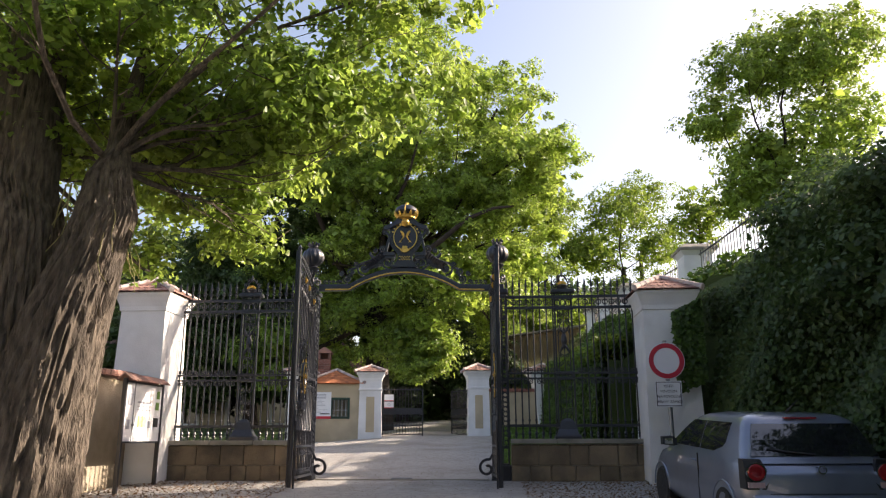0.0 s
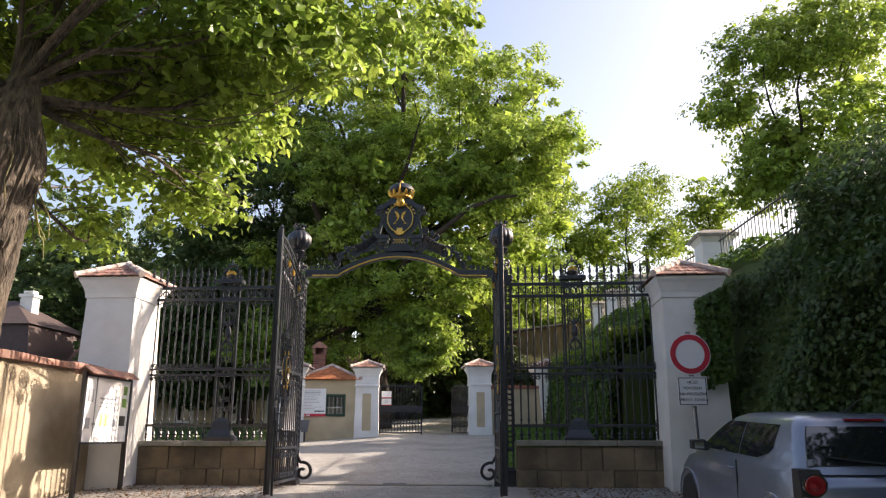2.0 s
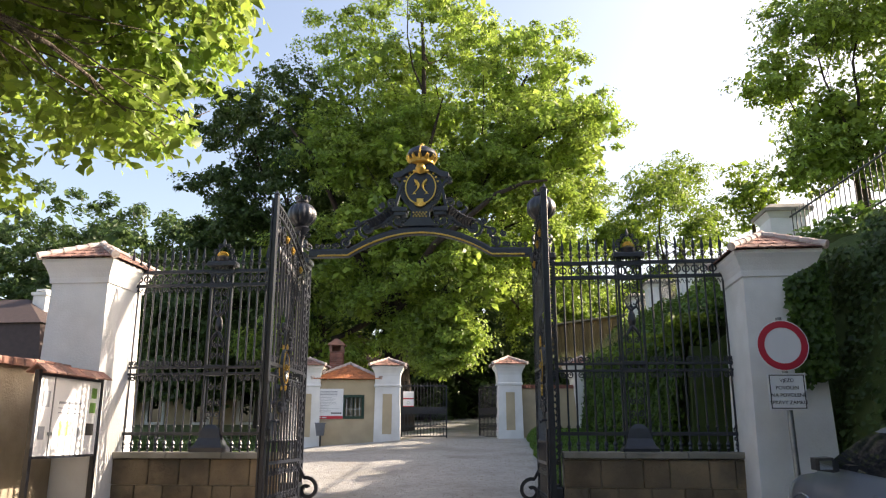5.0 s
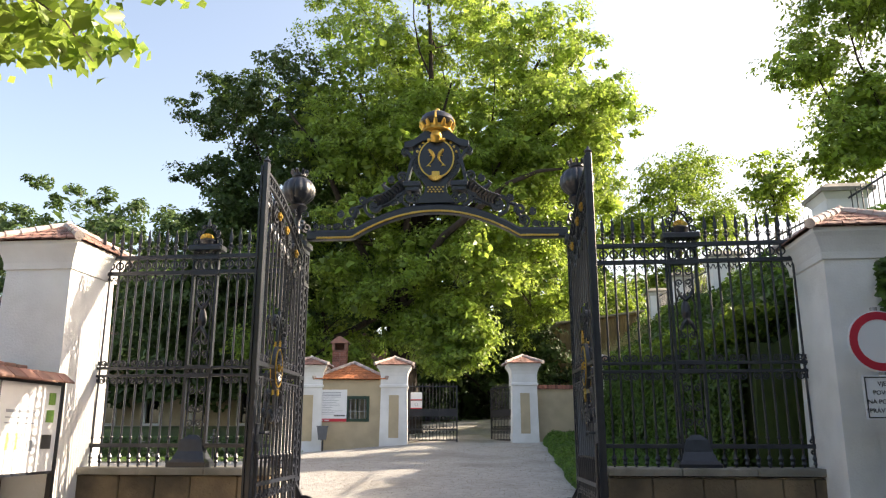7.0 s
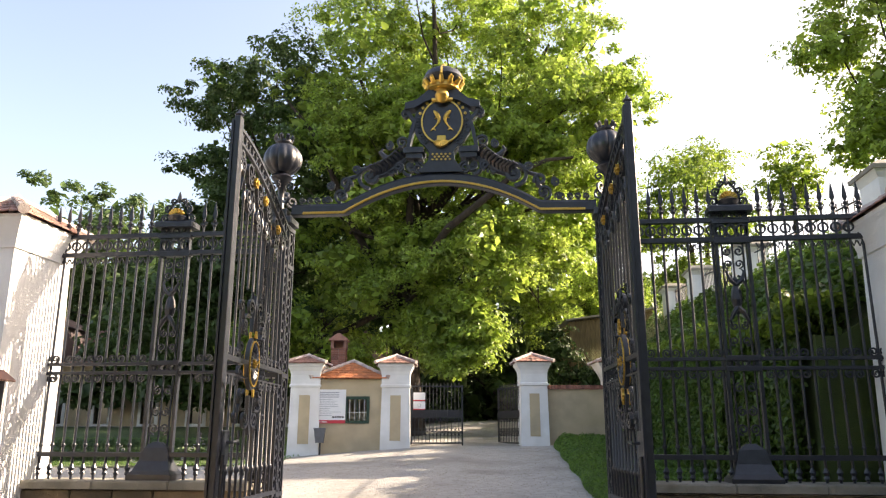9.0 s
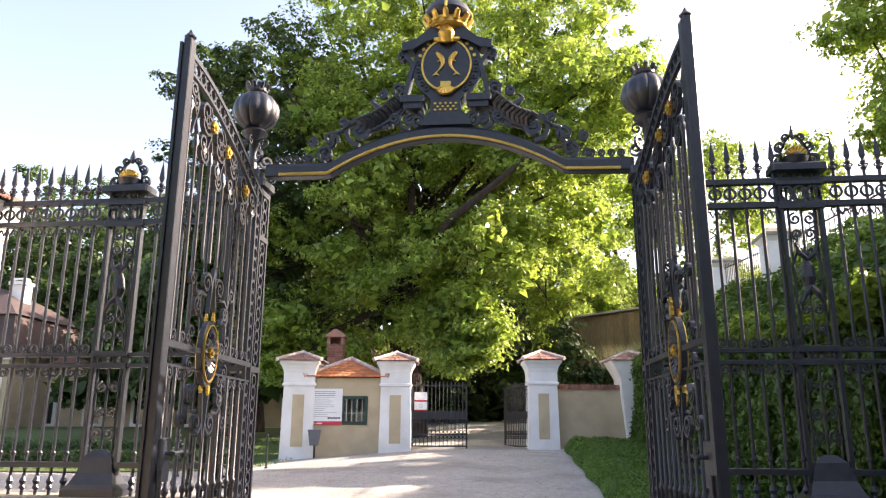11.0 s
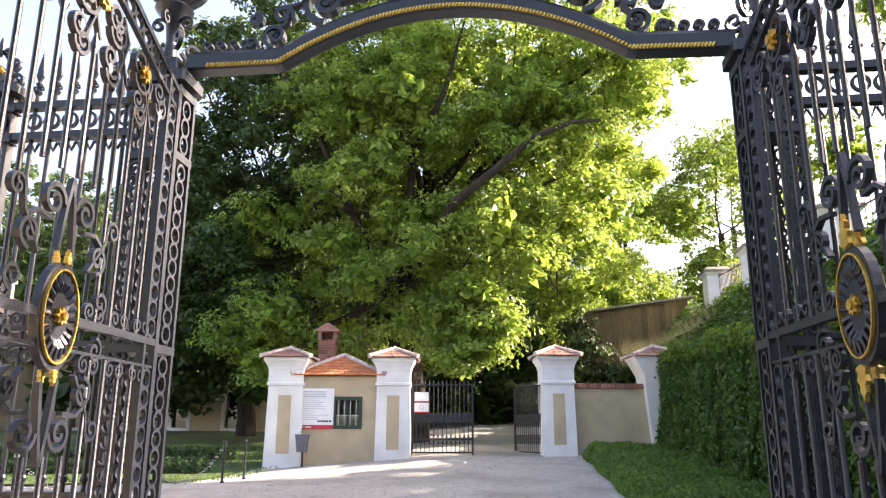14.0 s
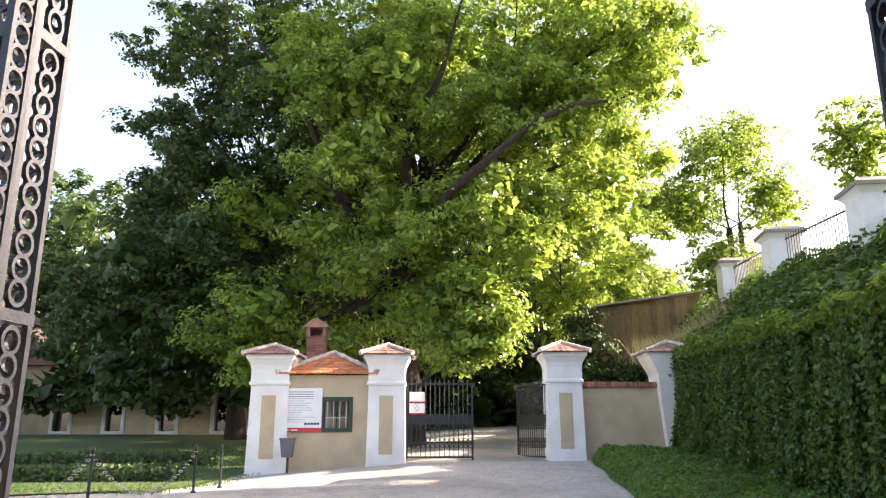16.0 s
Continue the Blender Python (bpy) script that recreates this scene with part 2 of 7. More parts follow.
def scroll(cx, cz, r, turns=1.4, start=0.0, hand=1, n=18):
    """Points of a spiral in the XZ plane, from its outside in."""
    pts = []
    for i in range(n):
        u = i / (n - 1)
        a = start + hand * u * turns * 2 * math.pi
        q = r * (1 - 0.8 * u)
        pts.append((cx + q * math.cos(a), cz + q * math.sin(a)))
    return pts


def leaf_cloud(centres, normals, size, rng, droop=0.35, jitter=0.5, aspect=0.62):
    """Vertices and faces of one folded leaf at each centre."""
    k = len(centres)
    nrm = normals + rng.normal(0, jitter, (k, 3))
    nrm /= np.linalg.norm(nrm, axis=1)[:, None] + 1e-9
    d = rng.normal(0, 1, (k, 3))
    d[:, 2] -= droop
    d -= nrm * (d * nrm).sum(1)[:, None]
    d /= np.linalg.norm(d, axis=1)[:, None] + 1e-9
    s = np.cross(nrm, d)
    ln = (size * rng.uniform(0.6, 1.3, k))[:, None]
    w = ln * aspect * 0.5
    base, tip = centres - d * ln * 0.5, centres + d * ln * 0.5
    mid = centres - d * ln * 0.08
    lift = nrm * w * 0.35
    v = np.stack([base, mid - s * w + lift, tip, mid + s * w + lift], 1).reshape(-1, 3)
    q = np.arange(k)[:, None] * 4
    f = np.concatenate([np.concatenate([q, q + 1, q + 2], 1), np.concatenate([q, q + 2, q + 3], 1)], 1).reshape(-1, 3)
    return v, f


def fast_mesh(name, v, f, mat):
    me = bpy.data.meshes.new(name)
    me.vertices.add(len(v))
    me.vertices.foreach_set("co", np.asarray(v, dtype=np.float32).ravel())
    me.loops.add(len(f) * 3)
    me.loops.foreach_set("vertex_index", np.asarray(f, dtype=np.int32).ravel())
    me.polygons.add(len(f))
    me.polygons.foreach_set("loop_start", np.arange(len(f), dtype=np.int32) * 3)
    me.materials.append(mat)
    me.update(calc_edges=True)
    return me


def ground_z(x, y):
    """Height of the gently climbing ground."""
    z = 0.13 + 0.054 * max(min(y, 40), -30)
    if y > 8:
        z += max(-0.3, min(0.0, 0.07 * (x + 2.5))) * min(1, (y - 8) / 5)
    return z


def sprig_cloud(blobs, leaves, size, seed, clump=0.9, per=70, shell=0.55, droop=0.35, core=0.03):
    """Leaves in drooping clumps spread over and through rounded lobes, a list of (centre, radii); core is the share of
    broad leaves added inside to shade the crown.
    """
    rng = np.random.default_rng(seed)
    vol = np.array([(r[0] * r[1] + r[1] * r[2] + r[0] * r[2]) for c, r in blobs])
    counts = np.maximum(1, (vol / vol.sum() * leaves / per)).astype(int)
    cs, ns = [], []
    for (c, r), k in zip(blobs, counts):
        d = rng.normal(0, 1, (k, 3))
        d /= np.linalg.norm(d, axis=1)[:, None]
        q = shell + (1 - shell) * rng.random(k) ** 0.6
        q *= 1 + 0.16 * np.sin(d[:, 0] * 5 + seed) * np.cos(d[:, 2] * 6 + seed * 2) + 0.1 * np.sin(d[:, 1] * 11 + seed)
        cen = np.array(c) + d * np.array(r) * q[:, None]
        cr = clump * rng.uniform(0.5, 1.35, k)
        off = rng.normal(0, 1, (k, per, 3))
        off /= np.linalg.norm(off, axis=2)[:, :, None]
        off *= rng.random((k, per, 1)) ** 0.45
        off[:, :, 2] *= 0.5
        pts = cen[:, None, :] + off * cr[:, None, None]
        pts[:, :, 2] -= 0.35 * (off[:, :, 0] ** 2 + off[:, :, 1] ** 2) * cr[:, None]
        nn = off * 0.6 + d[:, None, :] * 0.5
        nn[:, :, 2] += 0.6
        cs.append(pts.reshape(-1, 3))
        ns.append(nn.reshape(-1, 3))
    v, f = leaf_cloud(np.concatenate(cs), np.concatenate(ns), size, rng, droop)
    # Oversized inner leaves added to block light, densest in the low lobes.
    ci = []
    zs = np.array([c[2] for c, r in blobs])
    low = 1.7 - 1.5 * (zs - zs.min()) / (np.ptp(zs) + 1e-6)
    for (c, r), k in zip(blobs, (vol / vol.sum() * leaves * core * low).astype(int)):
        d = rng.normal(0, 1, (k, 3))
        d /= np.linalg.norm(d, axis=1)[:, None]
        ci.append(np.array(c) + d * np.array(r) * (0.72 * rng.random(k) ** 0.5)[:, None])
    ci = np.concatenate(ci)
    v2, f2 = leaf_cloud(ci, np.tile(np.array([0.2, 0.0, 0.8]), (len(ci), 1)), size * 2.6, rng, droop, 0.9)
    return np.concatenate([v, v2]), np.concatenate([f, f2 + len(v)])


def lobed(blobs, n, seed, share=0.44):
    """Breaks every rounded lobe of a crown into n smaller ones spread over it, with gaps between."""
    rng = np.random.default_rng(seed + 500)
    out = []
    for c, r in blobs:
        for k in range(n):
            z = 1 - 2 * (k + 0.5) / n
            a = k * 2.4 + rng.uniform(-0.35, 0.35)
            q = math.sqrt(1 - z * z)
            h = rng.uniform(0.52, 0.82)
            g = share * rng.uniform(0.75, 1.25)
            out.append(((c[0] + r[0] * h * q * math.cos(a), c[1] + r[1] * h * q * math.sin(a), c[2] + r[2] * h * z), (r[0] * g, r[1] * g, r[2] * g * 0.85)))
    return out


def limb(mb, a, b, r0, r1, rng, bend=0.12, steps=7, n=7):
    a, b = Vector(a), Vector(b)
    ln = (b - a).length
    pts, rs = [], []
    o1, o2 = [Vector(rng.normal(0, bend * ln, 3)) for _ in range(2)]
    for i in range(steps):
        u = i / (steps - 1)
        pts.append(a.lerp(b, u) + o1 * math.sin(u * math.pi) * 0.5 + o2 * math.sin(u * 2 * math.pi) * 0.25 + Vector((0, 0, -0.06 * ln * (1 - u) * u * 4)))
        rs.append(r0 + (r1 - r0) * u ** 0.8)
    mb.tube(pts, rs, n)
    return pts


def tree(name, base, fork, r0, blobs, leaves, size, leaf_mat, label, seed, per=70, clump=0.9, shell=0.55, twigs=3, category="tree", lobes=0, core=0.03):
    """A tapered trunk from base up to fork, limbs to every lobe with side branches, and a crown of leaves."""
    rng = np.random.default_rng(seed)
    ob = thing(name, label, category, Matrix.Translation(base))
    b = Vector(base)
    rel = [(tuple(Vector(c) - b), r) for c, r in blobs]
    f = Vector(fork) - b
    mb = Mesh()
    pts, rs = [], []
    for i in range(9):
        u = i / 8
        pts.append(f * u + Vector((0.1 * math.sin(u * 5 + seed), 0.1 * math.sin(u * 4), -0.3 if i == 0 else 0)) * r0 * 2)
        rs.append(r0 * (1.45 - 1.6 * u if u < 0.2 else 1.13 - 0.45 * (u - 0.2)))
    mb.tube(pts, rs, 14)
    part("trunk", mb, BARK_WOOD, ob, smooth=True)
    lm = Mesh()
    for c, r in rel:
        c = Vector(c)
        rr = max(0.05, r0 * 0.42 * min(1, sum(r) / 9))
        start = pts[-1] if c.z > f.z * 0.8 else pts[6]
        path = limb(lm, start, c, rr, rr * 0.3, rng)
        for j in range(twigs):
            d = Vector(rng.normal(0, 1, 3)).normalized()
            tip = c + Vector((d.x * r[0], d.y * r[1], d.z * r[2])) * 0.85
            limb(lm, path[3 + j % 3], tip, rr * 0.24, rr * 0.06, rng, steps=5, n=5)
    part("limb", lm, BARK_WOOD, ob, smooth=True)
    v, q = sprig_cloud(lobed(rel, lobes, seed) if lobes else rel, leaves, size, seed, clump, per, shell, core=core)
    part("crown", fast_mesh("crown", v, q, leaf_mat), None, ob)
    return ob


# ---- ground ----
def ground_sheet():
    xs = [-900, -300, -120, -60, -40, -25] + [x * 0.5 for x in range(-36, 25)] + [16, 25, 40, 60, 120, 300, 900]
    ys = [-900, -300, -100, -50, -30] + [y * 0.5 for y in range(-50, 81)] + [50, 70, 120, 300, 900]
    mb = Mesh()
    for y in ys:
        for x in xs:
            mb.v.append((x, y, ground_z(x, y) + 0.015 * noise.noise(Vector((x * 0.8, y * 0.8, 3)))))
    n = len(xs)
    for j in range(len(ys) - 1):
        for i in range(n - 1):
            a = j * n + i
            mb.f.append((a, a + 1, a + n + 1, a + n))
    return solid("ground", mb, GRAVEL, "pale beige gravel drive climbing gently through the gate", "ground", kind="structure", smooth=True)


ground_sheet()


# ---- white gate pillars ----
def tile_cap(parent, x0, y0, x1, y1, z, rise, mat, rows=4):
    """A hipped cap of overlapping clay tiles; each course is a stepped slab with a wavy row of tiles."""
    cx, cy = (x0 + x1) / 2, (y0 + y1) / 2
    for k in range(rows):
        u0, u1 = k / rows, (k + 1) / rows + 0.05
        corners = [(x0, y0), (x1, y0), (x1, y1), (x0, y1)]
        for s in range(4):
            (ax, ay), (bx, by) = corners[s], corners[(s + 1) % 4]
            p = lambda u, w, dz: (cx + (ax + (bx - ax) * w - cx) * (1 - u * 0.93), cy + (ay + (by - ay) * w - cy) * (1 - u * 0.93), z + rise * u + dz)
            cnt = max(2, round(math.hypot(bx - ax, by - ay) * (1 - u0 * 0.9) / 0.17))
            for j in range(cnt):
                w0, w1 = (j + 0.03) / cnt, (j + 0.97) / cnt
                wm = (w0 + w1) / 2
                mb = Mesh()
                mb.add([p(u0, w0, 0.012), p(u0, wm, 0.0), p(u0, w1, 0.012), p(u1, w1, 0.012), p(u1, wm, 0.0), p(u1, w0, 0.012),
                        p(u0, w0, 0.032), p(u0, wm, 0.022), p(u0, w1, 0.032), p(u1, w1, 0.02), p(u1, wm, 0.012), p(u1, w0, 0.02)],
                       [(6, 7, 10, 11), (7, 8, 9, 10), (0, 1, 7, 6), (1, 2, 8, 7), (0, 6, 11, 5), (2, 3, 9, 8), (5, 4, 3, 2, 1, 0), (11, 10, 9, 3, 4, 5)])
                part("tile", mb, mat, parent)
    hips = Mesh()
    for ax, ay in ((x0, y0), (x1, y0), (x1, y1), (x0, y1)):
        for k in range(5):
            q = lambda u: Vector((ax + (cx - ax) * u, ay + (cy - ay) * u, z + 0.035 + rise * u))
            hips.tube([q(k / 5 * 0.95), q((k + 1.15) / 5 * 0.95)], [0.062, 0.05], 8)
    hips.lathe([(0.09, z + rise - 0.02), (0.08, z + rise + 0.05), (0.02, z + rise + 0.1)], 10, cx, cy)
    part("hip_tiles", hips, HIP_TILE, parent, "pale mortared hip tiles", smooth=True)


def gate_pillar(x0, x1, y0, y1, z0, z1, label):
    cx, cy = (x0 + x1) / 2, (y0 + y1) / 2
    ob = thing("gate_pillar", label, "pillar", Matrix.Translation((cx, cy, z0)), "white pillars of the main gate")
    w, d, h = (x1 - x0) / 2, (y1 - y0) / 2, z1 - z0

    def ringat(s, z):
        return [(-w - s, -d - s, z), (w + s, -d - s, z), (w + s, d + s, z), (-w - s, d + s, z)]
    mb = Mesh().loft([ringat(0.07, -0.3), ringat(0.06, 0.0), ringat(0.0, h - 0.42), ringat(0.0, h - 0.36), ringat(0.025, h - 0.35), ringat(0.03, h - 0.27),
                      ringat(0.05, h - 0.2), ringat(0.09, h - 0.1), ringat(0.12, h - 0.05), ringat(0.12, h)])
    part("shaft", mb, PLASTER_WHITE, ob)
    tile_cap(ob, -w - 0.17, -d - 0.17, w + 0.17, d + 0.17, h, 0.33, TILE)
    return ob


gate_pillar(-5.68, -4.8, -0.82, 0.2, 0.0, 3.66, "white plastered gate pillar with a hipped red clay tile cap")
gate_pillar(4.33, 5.24, -0.82, 0.2, 0.05, 3.56, "white plastered gate pillar with tile cap, ivy creeping beside it")


def stone_plinth(x0, x1, z1, label):
    mb = Mesh().box(x0, -0.2, -0.3, x1, 0.2, z1 - 0.1)
    ob = solid("stone_plinth", mb, MORTAR, label, "plinth", group="stone plinths under the fence")
    rng = random.Random(int(x0 * 10))
    z = 0.02
    for row, h in enumerate((0.38, 0.37)):
        x = x0
        while x < x1 - 0.01:
            wd = min(rng.uniform(0.28, 0.62), x1 - x)
            if x1 - x - wd < 0.15:
                wd = x1 - x
            part("stone_block", Mesh().box(x + 0.004, -0.235 - rng.random() * 0.012, z + 0.004, x + wd - 0.004, 0.235, z + h - 0.004, 0.012), STONE, ob)
            x += wd
        z += h
    x = x0
    while x < x1 - 0.01:
        wd = min(0.85, x1 - x)
        part("coping_slab", Mesh().box(x + 0.002, -0.28, z1 - 0.085, x + wd - 0.002, 0.28, z1, 0.015), STONE_CAP, ob)
        x += wd
    return ob


stone_plinth(-4.79, -2.24, 0.86, "low brown sandstone plinth with pale coping under the iron fence")
stone_plinth(1.84, 4.32, 0.88, "low dark sandstone plinth with pale coping under the iron fence")


# ---- low side wall with brick coping ----
def side_wall():
    mb = Mesh().box(-5.72, -16.0, -1.2, -5.3, -0.9, 1.98)
    ob = solid("wall_west", mb, PLASTER_OLD, "low weathered plaster wall with a brick coping", "wall", kind="structure")
    for i in range(70):
        y = -1.02 - i * 0.215
        part("coping_brick", Mesh().box(-5.78, y, 1.985, -5.2, y + 0.2, 2.09 + 0.01 * math.sin(i * 7), 0.015), TILE, ob)


side_wall()


# ---- kiosk and inner gate ----
def kiosk_line(x):
    return 15.85 + 0.13 * (x - 0.45)


KY = math.degrees(math.atan(0.13))


def small_pillar(x, w, z0, z1, label):
    """A flared white pillar with a sunk ochre panel and tile cap; x is its left front foot."""
    m = Matrix.Translation((x + w / 2, kiosk_line(x + w / 2) + w / 2, z0)) @ pose(0, 0, 0, 0, 0, KY)
    ob = thing("kiosk_pillar", label, "pillar", m, "white pillars of the inner gate")
    h, q = z1 - z0, w / 2

    def ringat(s, z):
        return [(-s, -s, z), (s, -s, z), (s, s, z), (-s, s, z)]
    q -= 0.015
    mb = Mesh().loft([ringat(q + 0.01, -0.4), ringat(q + 0.01, 0.02), ringat(q - 0.02, h - 0.78), ringat(q - 0.02, h - 0.74), ringat(q + 0.02, h - 0.72), ringat(q + 0.02, h - 0.66), ringat(q - 0.01, h - 0.63),
                      ringat(q - 0.01, h - 0.36), ringat(q + 0.015, h - 0.24), ringat(q + 0.07, h - 0.13), ringat(q + 0.11, h - 0.08), ringat(q + 0.11, h)])
    part("shaft", mb, PLASTER_WHITE, ob)
    pw = q * 0.36
    zb, zt = 0.3, h - 0.98
    yb, yt = -q - 0.01 + 0.03 * zb / (h - 0.78), -q - 0.01 + 0.03 * zt / (h - 0.78)
    pn = Mesh().add([(-pw, yb - 0.012, zb), (pw, yb - 0.012, zb), (pw, yt - 0.012, zt), (-pw, yt - 0.012, zt), (-pw, yb + 0.03, zb), (pw, yb + 0.03, zb), (pw, yt + 0.03, zt), (-pw, yt + 0.03, zt)],
                    [(0, 1, 2, 3), (4, 7, 6, 5), (0, 4, 5, 1), (2, 6, 7, 3), (1, 5, 6, 2), (0, 3, 7, 4)])
    part("panel", pn, PLASTER_OCHRE, ob, "ochre plaster panel")
    tile_cap(ob, -q - 0.19, -q - 0.19, q + 0.19, q + 0.19, h, 0.27, TILE, 3)
    return ob


small_pillar(-6.74, 0.97, 0.74, 3.5, "white plastered kiosk pillar with ochre panel and tile cap")
small_pillar(-3.91, 0.94, 0.84, 3.5, "white plastered pillar between the kiosk and the inner gate")
small_pillar(0.44, 0.9, 0.98, 3.57, "white plastered gate pillar with ochre panel beside the garden wall")


def kiosk():
    m = Matrix.Translation((-4.84, kiosk_line(-4.84) + 0.14, 0.75)) @ pose(0, 0, 0, 0, 0, KY)
    ob = thing("kiosk", "small ochre plastered ticket kiosk with orange tiled roof and chimney", "kiosk", m)
    w, dp, h = 1.12, 2.3, 2.27
    wx0, wx1, wz0, wz1 = -0.1, 0.6, 0.95, 1.7
    wall = Mesh().box(-w, 0, -0.4, wx0, 0.25, h).box(wx1, 0, -0.4, w, 0.25, h).box(wx0, 0, -0.4, wx1, 0.25, wz0).box(wx0, 0, wz1, wx1, 0.25, h)
    wall.box(-w, 0.25, -0.4, -w + 0.25, dp, h).box(w - 0.25, 0.25, -0.4, w, dp, h).box(-w + 0.25, dp - 0.25, -0.4, w - 0.25, dp, h)
    part("wall", wall, PLASTER_OCHRE, ob)
    roof = thing("roof", "orange clay tile roof", "roof")
    roof.parent = ob
    del roof["category"]
    rw, rows = w + 0.12, 7
    for side in range(4):
        for k in range(rows):
            u0, u1 = k / rows, (k + 1.25) / rows
            base = [((-rw, -0.14), (rw, -0.14)), ((rw, -0.14), (rw, dp + 0.14)), ((rw, dp + 0.14), (-rw, dp + 0.14)), ((-rw, dp + 0.14), (-rw, -0.14))][side]
            tip = (0, dp / 2)
            ln = math.hypot(base[1][0] - base[0][0], base[1][1] - base[0][1]) * (1 - u0)
            cnt = max(2, round(ln / 0.16))
            for j in range(cnt):
                mb = Mesh()

                def p(u, v, dz):
                    x = base[0][0] + (base[1][0] - base[0][0]) * v
                    y = base[0][1] + (base[1][1] - base[0][1]) * v
                    return (x + (tip[0] - x) * min(u, 1), y + (tip[1] - y) * min(u, 1), h + 0.02 + 0.62 * min(u, 1) + dz)
                a, b = (j + 0.03) / cnt, (j + 0.97) / cnt
                c = (a + b) / 2
                mb.add([p(u0, a, 0.0), p(u0, b, 0.0), p(u1, b, -0.01), p(u1, a, -0.01), p(u0, a, 0.028), p(u0, c, 0.036), p(u0, b, 0.028), p(u1, b, 0.012), p(u1, c, 0.016), p(u1, a, 0.012)],
                       [(4, 5, 8, 9), (5, 6, 7, 8), (0, 1, 6, 5, 4), (0, 4, 9, 3), (1, 2, 7, 6)])
                part("tile", mb, TILE_NEW, roof)
    hip = Mesh()
    for cx, cy in ((-rw, -0.14), (rw, -0.14), (rw, dp + 0.14), (-rw, dp + 0.14)):
        for k in range(8):
            q = lambda u: Vector((cx * (1 - u), cy + (dp / 2 - cy) * u, h + 0.06 + 0.62 * u))
            hip.tube([q(k / 8), q((k + 1.2) / 8)], [0.07, 0.055], 8)
    part("ridge_tiles", hip, HIP_TILE, roof, "ridge tiles set in pale mortar", smooth=True)
    ch = thing("chimney", "red brick chimney with a small tiled hood", "chimney")
    ch.parent = ob
    del ch["category"]
    ch.location = (-0.62, 2.15, h - 0.1)
    part("core", Mesh().box(-0.22, -0.22, -0.6, 0.22, 0.22, 1.3), MORTAR, ch)
    rng = random.Random(5)
    for r in range(19):
        z = -0.05 + r * 0.072
        for s in range(4):
            for j in range(2):
                off = -0.24 + j * 0.24 + (0.0 if r % 2 else -0.0)
                a = pose(0, 0, 0, 0, 0, 90 * s)
                part("brick", Mesh().box(off + 0.004, -0.25 - rng.random() * 0.008, z, off + 0.236, -0.2, z + 0.062), BRICK, ch, at=a)
    part("hood", Mesh().box(-0.27, -0.27, 1.3, -0.17, 0.27, 1.55).box(0.17, -0.27, 1.3, 0.27, 0.27, 1.55).box(-0.17, 0.17, 1.3, 0.17, 0.27, 1.55).loft([[(-0.33, -0.33, 1.55), (0.33, -0.33, 1.55), (0.33, 0.33, 1.55), (-0.33, 0.33, 1.55)], [(-0.33, -0.33, 1.6), (0.33, -0.33, 1.6), (0.33, 0.33, 1.6), (-0.33, 0.33, 1.6)], [(-0.05, -0.33, 1.8), (0.05, -0.33, 1.8), (0.05, 0.33, 1.8), (-0.05, 0.33, 1.8)]]), TILE, ch)
    win = thing("window", "small barred window in a green wooden frame", "window")
    win.parent = ob
    del win["category"]
    fr = Mesh()
    fr.box(wx0 - 0.04, -0.03, wz0 - 0.04, wx0 + 0.05, 0.1, wz1 + 0.04).box(wx1 - 0.05, -0.03, wz0 - 0.04, wx1 + 0.04, 0.1, wz1 + 0.04)
    fr.box(wx0 + 0.05, -0.03, wz0 - 0.04, wx1 - 0.05, 0.1, wz0 + 0.05).box(wx0 + 0.05, -0.03, wz1 - 0.05, wx1 - 0.05, 0.1, wz1 + 0.04)
    fr.box((wx0 + wx1) / 2 - 0.015, 0.05, wz0 + 0.05, (wx0 + wx1) / 2 + 0.015, 0.09, wz1 - 0.05)
    part("window_frame", fr, WOOD_GREEN, win)
    bars = Mesh()
    for k in range(4):
        x = wx0 + 0.12 + k * 0.153
        bars.tube([(x, 0.02, wz0 + 0.04), (x, 0.02, wz1 - 0.04)], 0.009, 6)
    bars.tube([(wx0 + 0.04, 0.02, wz0 + 0.3), (wx1 - 0.04, 0.02, wz0 + 0.3)], 0.009, 6)
    part("window_bars", bars, PLASTER_WHITE, win, "white painted bars")
    part("pane", Mesh().box(wx0 + 0.05, 0.1, wz0 + 0.05, wx1 - 0.05, 0.106, wz1 - 0.05), GLASS, win)
    part("curtain", Mesh().box(wx0 + 0.05, 0.2, wz0 + 0.05, wx1 - 0.05, 0.21, wz0 + 0.3), PLASTER_OCHRE, win, "pale half curtain")
    return ob


kiosk()


def notice_board():
    m = Matrix.Translation((-5.385, kiosk_line(-5.385) + 0.1, 1.66)) @ pose(0, 0, 0, 0, 0, KY)
    ob = thing("notice_board", "white printed information board with red foot strip on kiosk wall", "sign", m)
    part("panel", Mesh().box(-0.45, 0, 0, 0.45, 0.03, 1.04), BOARD_WHITE, ob)
    part("red_strip", Mesh().box(-0.45, -0.004, 0, 0.45, 0, 0.1), PRINT_RED, ob)
    rng = random.Random(3)
    z = 0.96
    for k in range(14):
        ln = rng.uniform(0.3, 0.75) if k > 3 else 0.6
        part("text_line", Mesh().box(-0.36, -0.003, z - (0.022 if k < 3 else 0.011), -0.36 + ln, 0, z), PRINT_GREY, ob)
        z -= 0.055
    for k in range(5):
        part("logo_bar", Mesh().box(0.04 + k * 0.075, -0.003, 0.17, 0.1 + k * 0.075, 0, 0.22), PRINT_BLACK, ob)
    for k in range(2):
        part("text_line", Mesh().box(-0.4 + k * 0.12, -0.007, 0.03, -0.32 + k * 0.2, -0.004, 0.06), BOARD_WHITE, ob)


